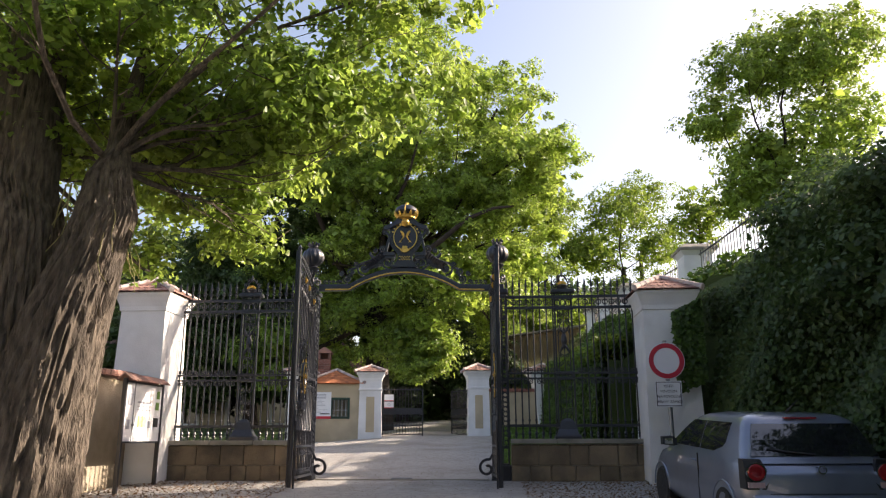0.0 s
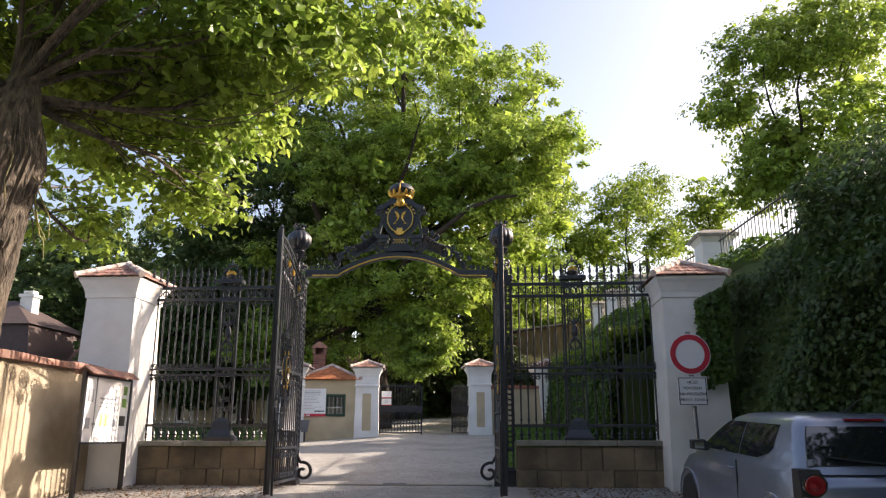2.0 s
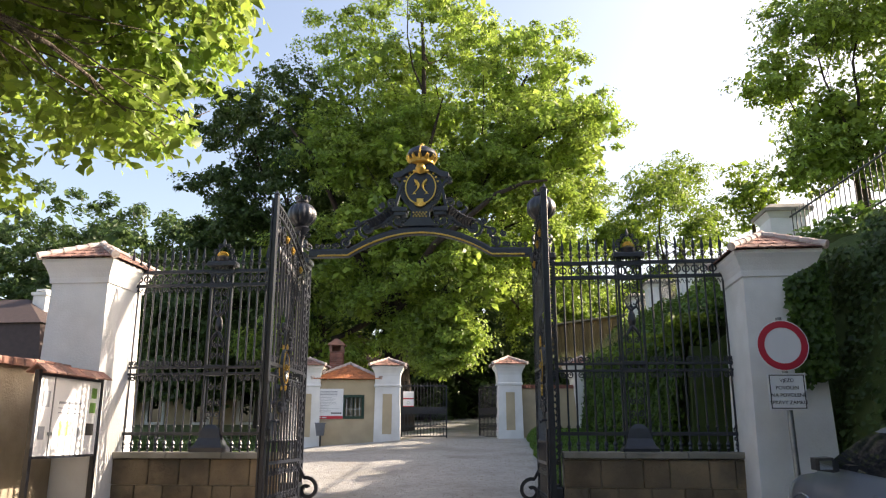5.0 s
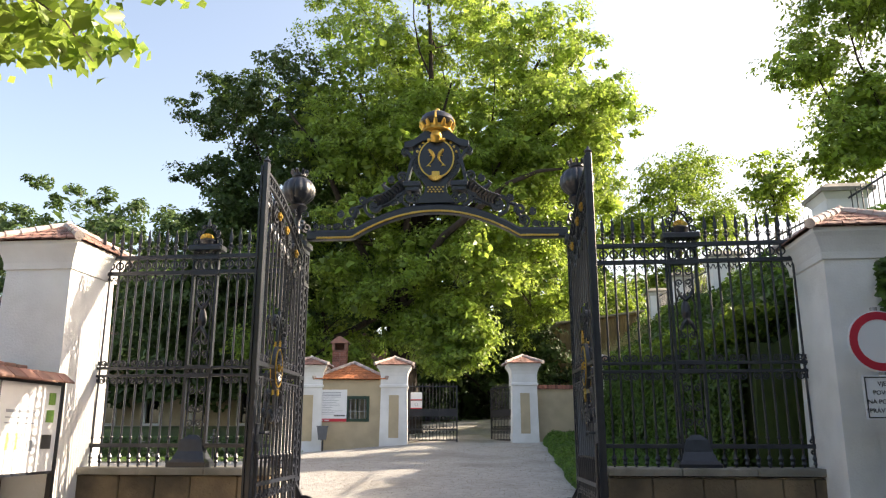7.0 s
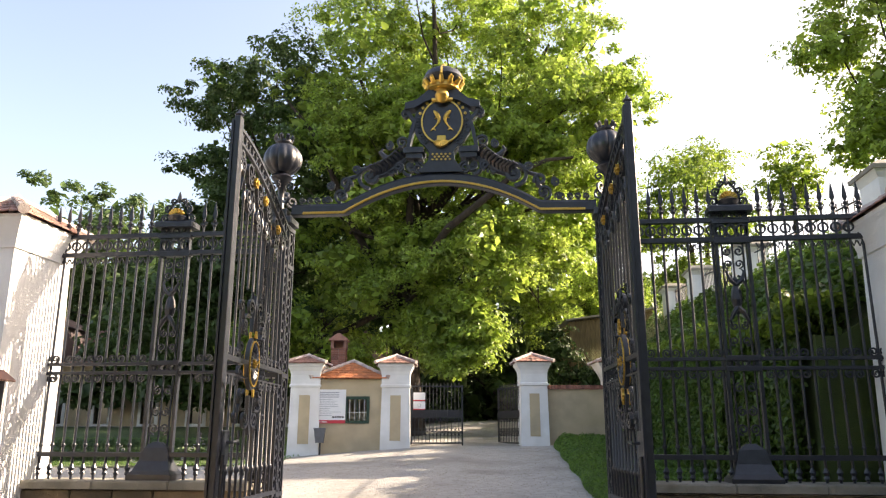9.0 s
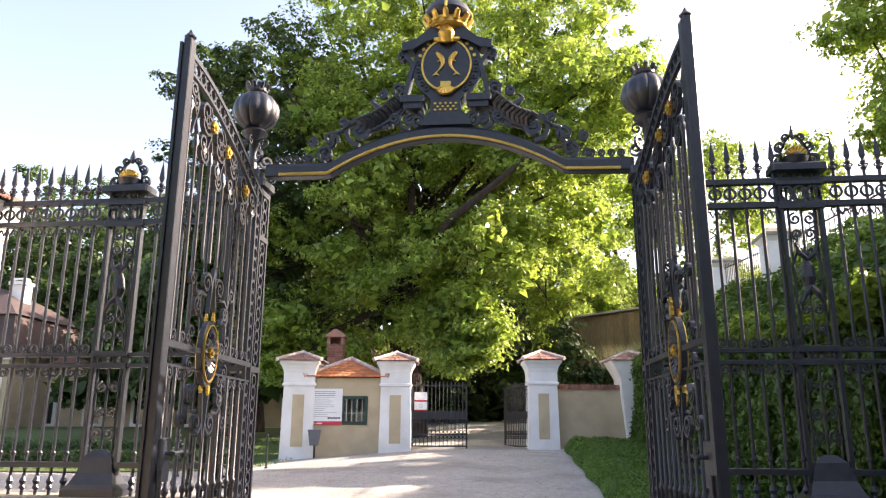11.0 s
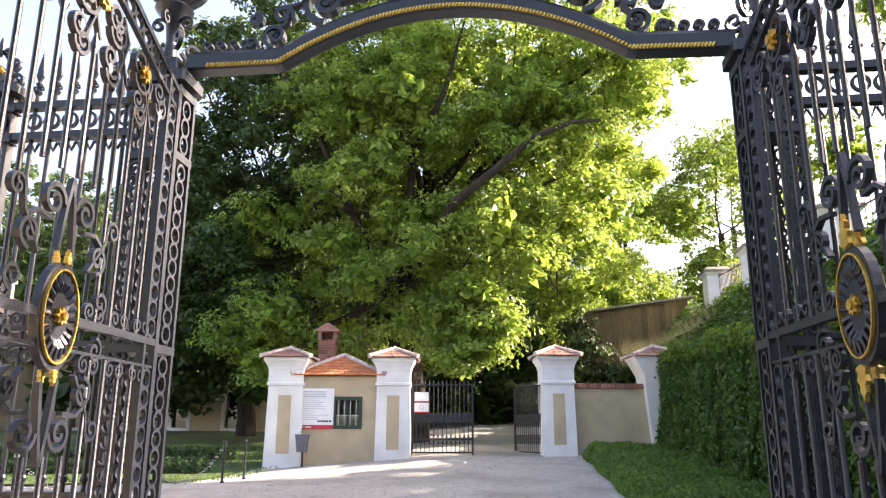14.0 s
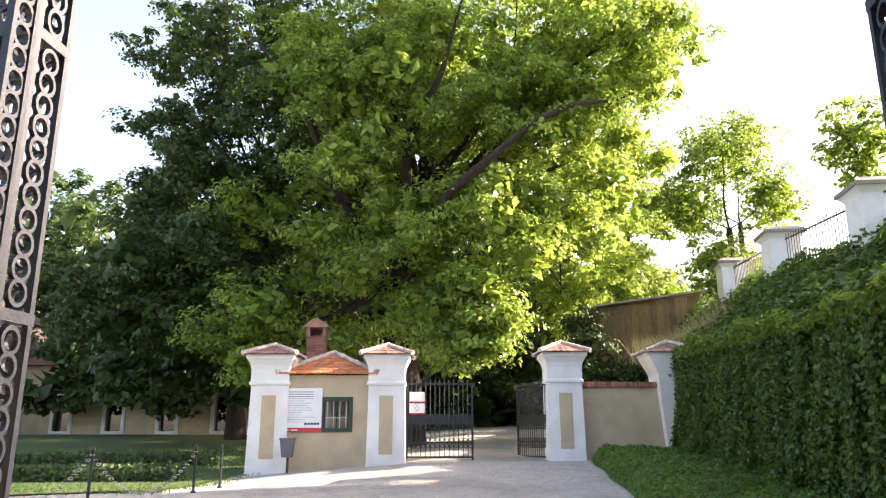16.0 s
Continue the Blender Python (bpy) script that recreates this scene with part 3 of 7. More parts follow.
def litter_bin():
    m = Matrix.Translation((-5.62, kiosk_line(-5.62) - 0.22, 0.72)) @ pose(0, 0, 0, 0, 0, KY)
    ob = thing("litter_bin", "small grey-blue metal litter bin on a post", "bin", m)
    part("post", Mesh().tube([(0, 0.1, -0.1), (0, 0.1, 0.8)], 0.03, 8), PLASTIC_DARK, ob)
    part("bucket", Mesh().loft([[(-0.12, -0.08, 0.36), (0.12, -0.08, 0.36), (0.12, 0.07, 0.36), (-0.12, 0.07, 0.36)], [(-0.165, -0.12, 0.76), (0.165, -0.12, 0.76), (0.165, 0.07, 0.76), (-0.165, 0.07, 0.76)]]), BIN_METAL, ob)
    part("rim", Mesh().box(-0.18, -0.135, 0.76, 0.18, 0.08, 0.8, 0.01), BIN_METAL, ob)


notice_board()
litter_bin()


def garden_wall():
    m = Matrix.Translation((1.3, kiosk_line(1.3) + 0.3, 1.0)) @ pose(0, 0, 0, 0, 0, KY)
    ob = thing("garden_wall", "pale plaster garden wall with a red brick coping", "wall", m)
    part("body", Mesh().box(0, 0, -0.4, 2.3, 0.3, 1.74), PLASTER_OCHRE, ob)
    for k in range(24):
        part("coping_brick", Mesh().box(k * 0.096 + 0.004, -0.07, 1.745, k * 0.096 + 0.09, 0.37, 1.87, 0.008), BRICK, ob)


garden_wall()


def end_pillar():
    m = Matrix.Translation((3.42, kiosk_line(3.4) + 0.1, 1.1)) @ pose(0, 0, 0, 0, 0, KY)
    ob = thing("end_pillar", "flared white plaster pillar half swallowed by ivy", "pillar", m)

    def ringat(s, z):
        return [(-s, 0 - s * 0.5, z), (0.85, 0 - s * 0.5, z), (0.85, 0.8, z), (-s, 0.8, z)]
    part("shaft", Mesh().loft([ringat(0, -0.4), ringat(0.03, 0.0), ringat(0.16, 1.4), ringat(0.19, 1.75), ringat(0.2, 1.95), ringat(0.3, 2.15), ringat(0.45, 2.4), ringat(0.5, 2.46)]), PLASTER_WHITE, ob)
    tile_cap(ob, -0.55, -0.3, 0.9, 0.95, 2.46, 0.3, TILE, 3)


end_pillar()


SMALL_RING = build("ring", Mesh().ring(0, 0, 0.045, 0.014, 10), IRON)


def inner_leaf(m, label, w=1.62, h=1.83, signs=False):
    ob = thing("inner_gate", label, "gate", m, "inner gate leaves")
    fr = Mesh()
    for z in (0.02, 0.36, 0.82, 1.78):
        fr.box(0, -0.015, z, w, 0.015, z + 0.04)
    fr.box(-0.02, -0.02, 0, 0.03, 0.02, h).box(w - 0.03, -0.02, -0.08, w + 0.02, 0.02, h)
    part("frame", fr, IRON, ob)
    n = 14
    for k in range(1, n):
        x = w * k / n
        part("bar", Mesh().tube([(x, 0, 0.04), (x, 0, h + 0.08)], 0.011, 6), IRON, ob)
    for k in range(n):
        for z in (0.3, 0.45, 0.76):
            part("ring", SMALL_RING, None, ob, at=pose(w * (k + 0.5) / n, 0, z))
    pl = Mesh().box(0.03, 0.02, 0.86, w - 0.03, 0.028, 1.06)
    part("sheet", pl, IRON, ob)
    if signs:
        part("notice", Mesh().box(0.06, -0.03, 1.36, 0.44, -0.02, 1.6), BOARD_WHITE, ob, "white paper notice")
        part("notice", Mesh().box(0.06, -0.03, 1.08, 0.44, -0.02, 1.32), BOARD_WHITE, ob, "white paper notice")
        part("notice_foot", Mesh().box(0.06, -0.034, 1.34, 0.44, -0.03, 1.37), PRINT_RED, ob)
        part("notice_foot", Mesh().box(0.06, -0.034, 1.06, 0.44, -0.03, 1.09), PRINT_RED, ob)
        part("dial", Mesh().ring(0.25, 1.2, 0.05, 0.012, 14, y=-0.032, depth=0.004), PRINT_GREY, ob)
    return ob


inner_leaf(Matrix.Translation((-2.95, kiosk_line(-2.95) + 0.45, 1.03)) @ pose(0, 0, 0, 0, 0, KY), "closed black iron gate leaf with white notices", signs=True)
inner_leaf(Matrix.Translation((0.5, kiosk_line(0.5) + 0.45, 1.03)) @ pose(0, 0, 0, 0, 0, 118), "open black iron gate leaf swung inward")


# ---- banks, ivy and hedges ----
def foliage(name, blobs_or_pts, normals, size, mat, label, category, seed, droop=0.6, jitter=0.5):
    rng = np.random.default_rng(seed)
    v, f = leaf_cloud(blobs_or_pts, normals, size, rng, droop, jitter, 0.8)
    ob = new(name, fast_mesh(name, v, f, mat))
    return tagged(ob, label, category, kind="stuff")


def south_edge(y):
    """Foot of the bank beside the parking place."""
    return 5.3 + 0.9 * min(1, max(0, (-1.0 - y) / 2.5))


def bank_z(x, y):
    """Top of the overgrown bank east of the drive."""
    if y < 0.4:
        t = min(1, max(0, (x - south_edge(y)) / 1.2))
        return ground_z(x, y) + 3.9 * t ** 0.6 + 0.15 * max(0, x - 6.6)
    t = max(0, x - 4.1)
    base = 2.42 + 0.06 * min(y, 30)
    top = 4.0 + 0.07 * min(y, 30)
    return base + (top - base) * min(1, t / 1.9) ** 1.25 + 0.03 * max(0, t - 1.9)


def bank():
    mb = Mesh()
    xs = [3.72, 3.85, 4.1, 4.6, 5, 5.5, 6, 7, 8, 9, 10, 11.5, 14, 20, 30, 60, 120]
    ys = [0.45 + k * 0.8 for k in range(21)] + [20, 24, 30, 40, 60]
    for y in ys:
        for i, x in enumerate(xs):
            mb.v.append((x, y, ground_z(x, y) - 0.4 if i == 0 else bank_z(x, y) + 0.12 * noise.noise(Vector((x, y, 0)))))
    n = len(xs)
    for j in range(len(ys) - 1):
        for i in range(n - 1):
            a = j * n + i
            mb.f.append((a, a + 1, a + n + 1, a + n))
    front = len(mb.v)
    for i, x in enumerate(xs):
        mb.v.append((x, ys[0] + 0.01, ground_z(x, 0) - 0.4))
    for i in range(n - 1):
        mb.f.append((i, i + 1, front + i + 1, front + i))
    solid("bank_east", mb, GRASS_SOIL, "steep overgrown green bank above the drive", "bank", kind="structure")
    mb = Mesh()
    xs = [-0.15, 0, 0.2, 0.5, 0.9, 1.5, 2.3, 3.7, 9, 25, 100]
    ys = [0.44 - k * 1.0 for k in range(24)]
    for y in ys:
        for i, x in enumerate(xs):
            xx = x + south_edge(y)
            mb.v.append((xx, y, ground_z(xx, y) - 0.3 if i == 0 else bank_z(xx, y)))
    n = len(xs)
    for j in range(len(ys) - 1):
        for i in range(n - 1):
            a = j * n + i
            mb.f.append((a, a + 1, a + n + 1, a + n))
    solid("bank_south", mb, GRASS_SOIL, "dark ivy bank beside the parking place", "bank", kind="structure")


bank()


def ivy():
    rng = np.random.default_rng(8)
    k = 126000
    y = rng.uniform(0.6, 16.3, k)
    z0 = 0.13 + 0.054 * y + 0.05
    top = 2.45 + 0.06 * y
    z = z0 + (top + 0.25 - z0) * rng.random(k)
    x = 3.62 + 0.1 * (z - z0) - 0.14 * rng.random(k) - 0.07 * np.sin(y * 2.1 + z) * np.cos(z * 2.6) - 0.06 * np.sin(y * 8.3 + 1.4 * np.sin(z * 0.9)) - 0.04 * np.sin(y * 19 + z) - 0.12 * (rng.random(k) ** 6)
    nrm = np.tile(np.array([-1.0, 0, 0.35]), (k, 1))
    foliage("ivy_wall", np.stack([x, y, z], 1), nrm, 0.07, LEAF_IVY, "dense dark green ivy hanging over the garden wall", "ivy", 9, 0.9, 0.75)
    k = 62000
    y = rng.uniform(0.5, 30, k)
    t = rng.random(k) ** 1.6 * 4
    x = 4.0 + t
    z = np.array([bank_z(a, b) for a, b in zip(x, y)]) + 0.4 * rng.random(k) + 0.25 * np.sin(x * 2.9 + y) * np.sin(y * 1.7)
    nrm = np.tile(np.array([-0.45, 0, 1.0]), (k, 1))
    foliage("bank_shrubs", np.stack([x, y, z], 1), nrm, 0.13, LEAF_IVY, "bright green creepers and nettles on the bank", "shrubs", 10)
    k = 5000
    x = 3.56 + 0.7 * rng.random(k) ** 0.7
    y = 15.95 + 0.13 * (x - 0.45) - 0.12 - 0.25 * rng.random(k) + 0.25
    z = 1.05 + 2.5 * rng.random(k)
    x = x + 0.12 * np.sin(z * 5) * rng.random(k) - 0.16 * (z > 3.0)
    foliage("pillar_ivy", np.stack([x, y, z], 1), np.tile(np.array([-0.3, -1.0, 0.3]), (k, 1)), 0.09, LEAF_IVY, "ivy swallowing the white end pillar", "ivy", 14)
    k = 2600
    x = 5.32 - 0.5 * rng.random(k) ** 2.2
    y = -0.93 - 0.12 * rng.random(k)
    z = 1.7 + 1.5 * rng.random(k) ** 0.8 + 0.5 * (x - 5.0)
    foliage("creeper", np.stack([x, y, z], 1), np.tile(np.array([-0.3, -1.0, 0.5]), (k, 1)), 0.1, LEAF_IVY, "loose creeper reaching over the gate pillar", "ivy", 15)
    # Young shoots; the brighter LEAF_FRESH paints in sunlight along the ivy's top.
    k = 22000
    y = rng.uniform(0.5, 16.6, k)
    x = 3.6 + 0.6 * rng.random(k)
    z = 2.42 + 0.06 * y + 0.42 * rng.random(k) ** 1.5 * (0.6 + 0.5 * np.sin(y * 2.3) * np.sin(y * 0.9 + 1)) + 0.02
    foliage("ivy_fringe", np.stack([x, y, z], 1), np.tile(np.array([-0.3, 0, 1.0]), (k, 1)), 0.12, LEAF_FRESH, "young shoots along the top of the ivy, sunlight put into their leaf colour", "ivy", 13, 0.0, 0.9)
    k = 92000
    y = rng.uniform(-13, 0.3, k)
    t = rng.random(k) ** 0.75 * 4.0
    edge = np.array([south_edge(b) for b in y])
    x = edge - 0.15 + t * 0.75
    z = np.array([bank_z(a, b) for a, b in zip(x, y)])
    g = 0.13 + 0.054 * y
    low = rng.random(k) < 0.5
    z = np.where(low, g + (3.6) * rng.random(k), z + 0.3 * rng.random(k))
    x = np.where(low, edge - 0.1 - 0.25 * rng.random(k) + 0.2 * (z - g) + 0.22 * np.sin(y * 1.7 + z * 1.3) - 0.35 * np.maximum(0, np.sin(y * 0.9 + 1.0)) * (z - g > 2.6), x)
    near = np.clip((y + 2.6) / 1.5, 0, 1)
    x = np.where(low, x + 0.5 * near, x)
    z = np.where(low, np.minimum(z, g + 3.6 - 0.9 * near * (x < 5.7)), z)
    nrm = np.tile(np.array([-0.8, -0.2, 0.5]), (k, 1))
    # LEAF_DARK in place of LEAF_IVY puts the bank's shade into the leaf colour.
    foliage("bank_ivy", np.stack([x, y, z], 1), nrm, 0.092, LEAF_DARK, "ivy and creeper covering the bank, shade put into their dark leaf colour", "ivy", 11)


ivy()


def verge():
    rng = np.random.default_rng(12)
    k = 64000
    y = 0.6 + 15.3 * rng.random(k) ** 1.25
    left = 1.5 + 0.018 * (16 - y) + 0.03 * np.sin(y * 2)
    w = 3.65 - left
    x = left + w * rng.random(k) ** 1.35
    rise = np.clip((x - left) / 0.3, 0, 1) ** 0.5
    g = 0.13 + 0.054 * y
    z = g + rise * (0.3 + 0.05 * np.sin(y * 3.1 + x * 2) * np.sin(x * 4.3)) + rng.normal(0, 0.03, k)
    nrm = np.stack([-1.2 * (1 - rise) - 0.2, np.full(k, -0.3), np.full(k, 0.8)], 1)
    v, f = leaf_cloud(np.stack([x, y, z], 1), nrm, 0.075, rng, -0.6, 0.7, 0.5)
    tagged(new("verge_hedge", fast_mesh("verge_hedge", v, f, GRASS)), "low clipped green ground cover along the ivy wall", "hedge", kind="stuff")
    mb = Mesh()
    ys = [0.5 + 0.5 * j for j in range(32)]
    rows = []
    for yv in ys:
        l = 1.5 + 0.018 * (16 - yv) + 0.03 * math.sin(yv * 2)
        rows.append([(l, yv, ground_z(2, yv) - 0.03), (l + 0.1, yv, ground_z(2, yv) + 0.12), (l + 0.35, yv, ground_z(2, yv) + 0.25), (4.1, yv, ground_z(2, yv) + 0.27)])
    for j, r in enumerate(rows):
        mb.v += r
    for j in range(len(rows) - 1):
        for i in range(3):
            a = j * 4 + i
            mb.f.append((a, a + 1, a + 5, a + 4))
    solid("verge", mb, GRASS_SOIL, "raised green verge beside the drive", "verge", kind="structure", smooth=True)


verge()


# ---- trees ----
tree("linden_tree", (-4.3, 23.3, 1.2), (-4.2, 23.0, 9.5), 0.55,
     [((-2.5, 20.5, 13.5), (4.6, 3.6, 3.4)), ((-6.0, 20.5, 16.0), (4.2, 3.6, 3.4)), ((2.4, 20, 13.4), (3.2, 3.2, 2.6)), ((-3.0, 21, 20.5), (4.6, 4, 3.4)), ((2.0, 20.5, 17.2), (3.0, 3.0, 2.4)),
      ((-6.0, 19.5, 9), (3.6, 2.8, 2.6)), ((-0.9, 18.6, 7.2), (2.3, 2.0, 2.6)), ((-1.5, 18.2, 4.5), (1.6, 1.2, 1.5)), ((-1.7, 18.0, 5.2), (1.7, 1.2, 1.6)), ((-1.0, 18.1, 4.9), (1.2, 1.0, 1.3)),
      ((1.2, 19.5, 9.8), (2.2, 2.0, 2.0)), ((-4, 18.6, 12), (2.6, 2.0, 2.4)), ((-3.2, 19, 6.5), (2.4, 2.0, 2.6)), ((-8.0, 20.0, 5.0), (3.0, 2.4, 2.2)), ((4.2, 20.2, 14.8), (1.9, 1.9, 1.4)),
      ((0.2, 19.2, 12.0), (2.2, 2.0, 2.0)), ((-6.5, 19.2, 13.2), (2.2, 1.8, 1.8)), ((0, 26, 12.5), (4.2, 3.2, 4.2)), ((-5, 27, 14.5), (4.6, 3.4, 4.6)), ((2.6, 25.5, 8.5), (3.0, 2.8, 3.2)),
      ((-2, 26, 19), (4.6, 3.4, 3)), ((3.4, 24.5, 15.5), (2.6, 2.6, 2.4)), ((1.7, 21, 8.2), (1.6, 1.3, 1.3)), ((-4.8, 24.6, 4.6), (2.6, 1.4, 1.6)), ((3.4, 22.6, 11.3), (2.0, 1.6, 1.5)), ((1.4, 22.2, 10.4), (1.8, 1.4, 1.5)), ((-1.2, 21.4, 9.6), (2.0, 1.4, 1.6))],
     232000, 0.16, LEAF_LINDEN, "huge old linden tree with drooping sunlit foliage", 21, per=90, clump=0.56, shell=0.62, lobes=8, core=0.075)
# Darker tree on the left; its leaf colour also carries the shade there.
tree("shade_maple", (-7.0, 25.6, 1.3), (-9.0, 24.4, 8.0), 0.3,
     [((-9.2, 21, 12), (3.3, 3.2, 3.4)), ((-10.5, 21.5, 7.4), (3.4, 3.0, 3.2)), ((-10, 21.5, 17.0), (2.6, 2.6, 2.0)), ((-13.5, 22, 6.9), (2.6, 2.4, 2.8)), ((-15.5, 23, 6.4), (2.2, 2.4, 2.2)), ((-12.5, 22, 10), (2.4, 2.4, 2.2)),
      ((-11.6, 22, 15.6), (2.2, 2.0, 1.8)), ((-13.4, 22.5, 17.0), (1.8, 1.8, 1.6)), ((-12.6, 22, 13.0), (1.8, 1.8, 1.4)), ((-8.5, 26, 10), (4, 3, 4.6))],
     84000, 0.18, LEAF_DARK, "dark green broad tree standing beside the old linden, shade in its leaf colour", 22, per=80, clump=0.56, shell=0.6, lobes=7, core=0.06)
linden = bpy.data.objects["linden_tree"]
for pts, r0 in (([(0.2, -0.3, 5.2), (1.3, -3.8, 6.6), (2.3, -5.4, 7.4), (3.8, -5.7, 8.5), (4.8, -5.8, 9.3), (6.0, -5.7, 9.8), (6.9, -5.3, 10.0)], 0.2),
                ([(0.0, -0.3, 4.0), (0.4, -2.6, 6.5), (0.7, -4.0, 9.5), (0.9, -3.6, 12.0), (0.6, -3.0, 13.6)], 0.22),
                ([(0.7, -4.0, 9.5), (1.9, -4.8, 11.5), (2.6, -5.0, 14.0)], 0.14),
                ([(-0.2, -0.3, 5.0), (-1.6, -3.4, 8.0), (-3.0, -4.4, 11.5), (-4.6, -4.0, 13.6)], 0.2)):
    part("limb", Mesh().tube(pts, [r0 * (1 - 0.75 * k / (len(pts) - 1)) for k in range(len(pts))], 9), BARK_WOOD, linden, smooth=True)
for i, (x, y, h, r, s) in enumerate(((-13, 30, 15, 5.0, 1), (-20, 36, 14, 5.5, 2), (-29, 44, 20, 7, 3), (-38, 52, 24, 8, 4), (-50, 60, 29, 9, 5), (-24, 52, 22, 7, 6), (-62, 60, 28, 9, 7), (-1, 44, 17, 5, 8), (-5, 40, 17, 7, 9), (-40, 66, 22, 9, 12), (-12, 42, 18, 6, 13), (-26, 47, 21, 5.5, 14), (-34, 50, 23, 6, 15), (-9, 46, 15, 5, 16), (-44, 54, 25, 7, 17))):
    low = [((x, y - r * 0.4, h * 0.34), (r * 1.1, r * 0.5, h * 0.15))] if y < 40 else [((x, y - r * 0.4, h * 0.28), (r * 0.8, r * 0.5, h * 0.2)), ((x - r * 0.6, y - r * 0.3, h * 0.2), (r * 0.5, r * 0.4, h * 0.15)), ((x + r * 0.6, y - r * 0.3, h * 0.2), (r * 0.5, r * 0.4, h * 0.15))]
    tree("woodland_tree", (x, y, 1.5), (x, y, h * 0.45), 0.35,
         [((x, y, h * 0.72), (r * 0.8, r * 0.8, h * 0.24)), ((x - r * 0.5, y - 1, h * 0.5), (r * 0.6, r * 0.6, h * 0.22)), ((x + r * 0.55, y - 1, h * 0.5), (r * 0.6, r * 0.6, h * 0.22))] + low,
         15000, 0.45, LEAF_DARK, "broad green tree in the woods behind the garden", 40 + i, per=70, clump=1.0, shell=0.6, lobes=6)
for i, (x, y, h, r) in enumerate(((5.4, 38, 20, 3.2), (10.6, 36, 19.5, 3.4), (7.4, 50, 25, 4.5), (13.5, 44, 23.5, 4))):
    tree("hillside_tree", (x, y, 4.5), (x, y, h * 0.62), 0.2,
         [((x, y, h * 0.84), (r * 0.7, r * 0.7, h * 0.1)), ((x - r * 0.6, y, h * 0.68), (r * 0.45, r * 0.5, h * 0.09)), ((x + r * 0.6, y, h * 0.7), (r * 0.45, r * 0.5, h * 0.09)), ((x - r * 0.3, y - 1, h * 0.5), (r * 0.5, r * 0.5, h * 0.1)), ((x + r * 0.35, y - 1, h * 0.45), (r * 0.5, r * 0.5, h * 0.1)), ((x, y - 1, h * 0.33), (r * 0.7, r * 0.5, h * 0.08))],
         14000, 0.24, LEAF_FRESH, "slender light green tree on the hillside", 60 + i, per=44, clump=0.72, shell=0.25)
tree("young_maple", (13.4, 27, 5.2), (13.4, 27, 11.5), 0.13, [((13.4, 27, 14.2), (1.3, 1.2, 0.9)), ((13.2, 27, 13.0), (1.7, 1.4, 0.7)), ((13.5, 27, 11.8), (0.9, 0.9, 0.7)), ((13.9, 27, 13.4), (1.0, 1.0, 0.6))], 2600, 0.22, LEAF_FRESH, "slender young tree above the terrace", 71, per=34, clump=0.6)
tree("bank_walnut", (14.5, 17, 5), (14.2, 17, 11), 0.3,
     [((11.6, 16.6, 14.6), (1.6, 1.6, 1.1)), ((13.2, 16.6, 16.8), (2.2, 2.0, 1.5)), ((15.5, 17, 18), (2.4, 2.2, 1.8)), ((16.5, 17, 14.5), (2.6, 2.2, 2.0)), ((13.4, 17, 12.8), (2, 1.8, 1.4)), ((12.6, 16.5, 11.0), (1.6, 1.5, 1.2)), ((17.5, 17.5, 18.5), (2.6, 2.4, 2.0)), ((15, 16.5, 11.5), (2.2, 1.8, 1.6))],
     34000, 0.2, LEAF_LINDEN, "green broad-leaved tree high on the bank", 73, per=48, clump=0.58, shell=0.35)


tree("gateway_linden", (2.4, 32, 1.6), (2.5, 32, 7.5), 0.17,
     [((2.7, 32, 11.2), (2.3, 1.9, 1.7)), ((0.9, 31.6, 8.6), (1.8, 1.5, 1.4)), ((4.4, 31.6, 8.4), (1.8, 1.5, 1.3)), ((2.9, 31.2, 6.3), (1.9, 1.4, 1.1)), ((4.9, 32, 11.0), (1.6, 1.5, 1.2)), ((0.6, 32.4, 11.4), (1.6, 1.5, 1.3))],
     26000, 0.16, LEAF_LINDEN, "slim linden with a dark trunk beyond the inner gate", 24, per=60, clump=0.55, shell=0.45, lobes=4)


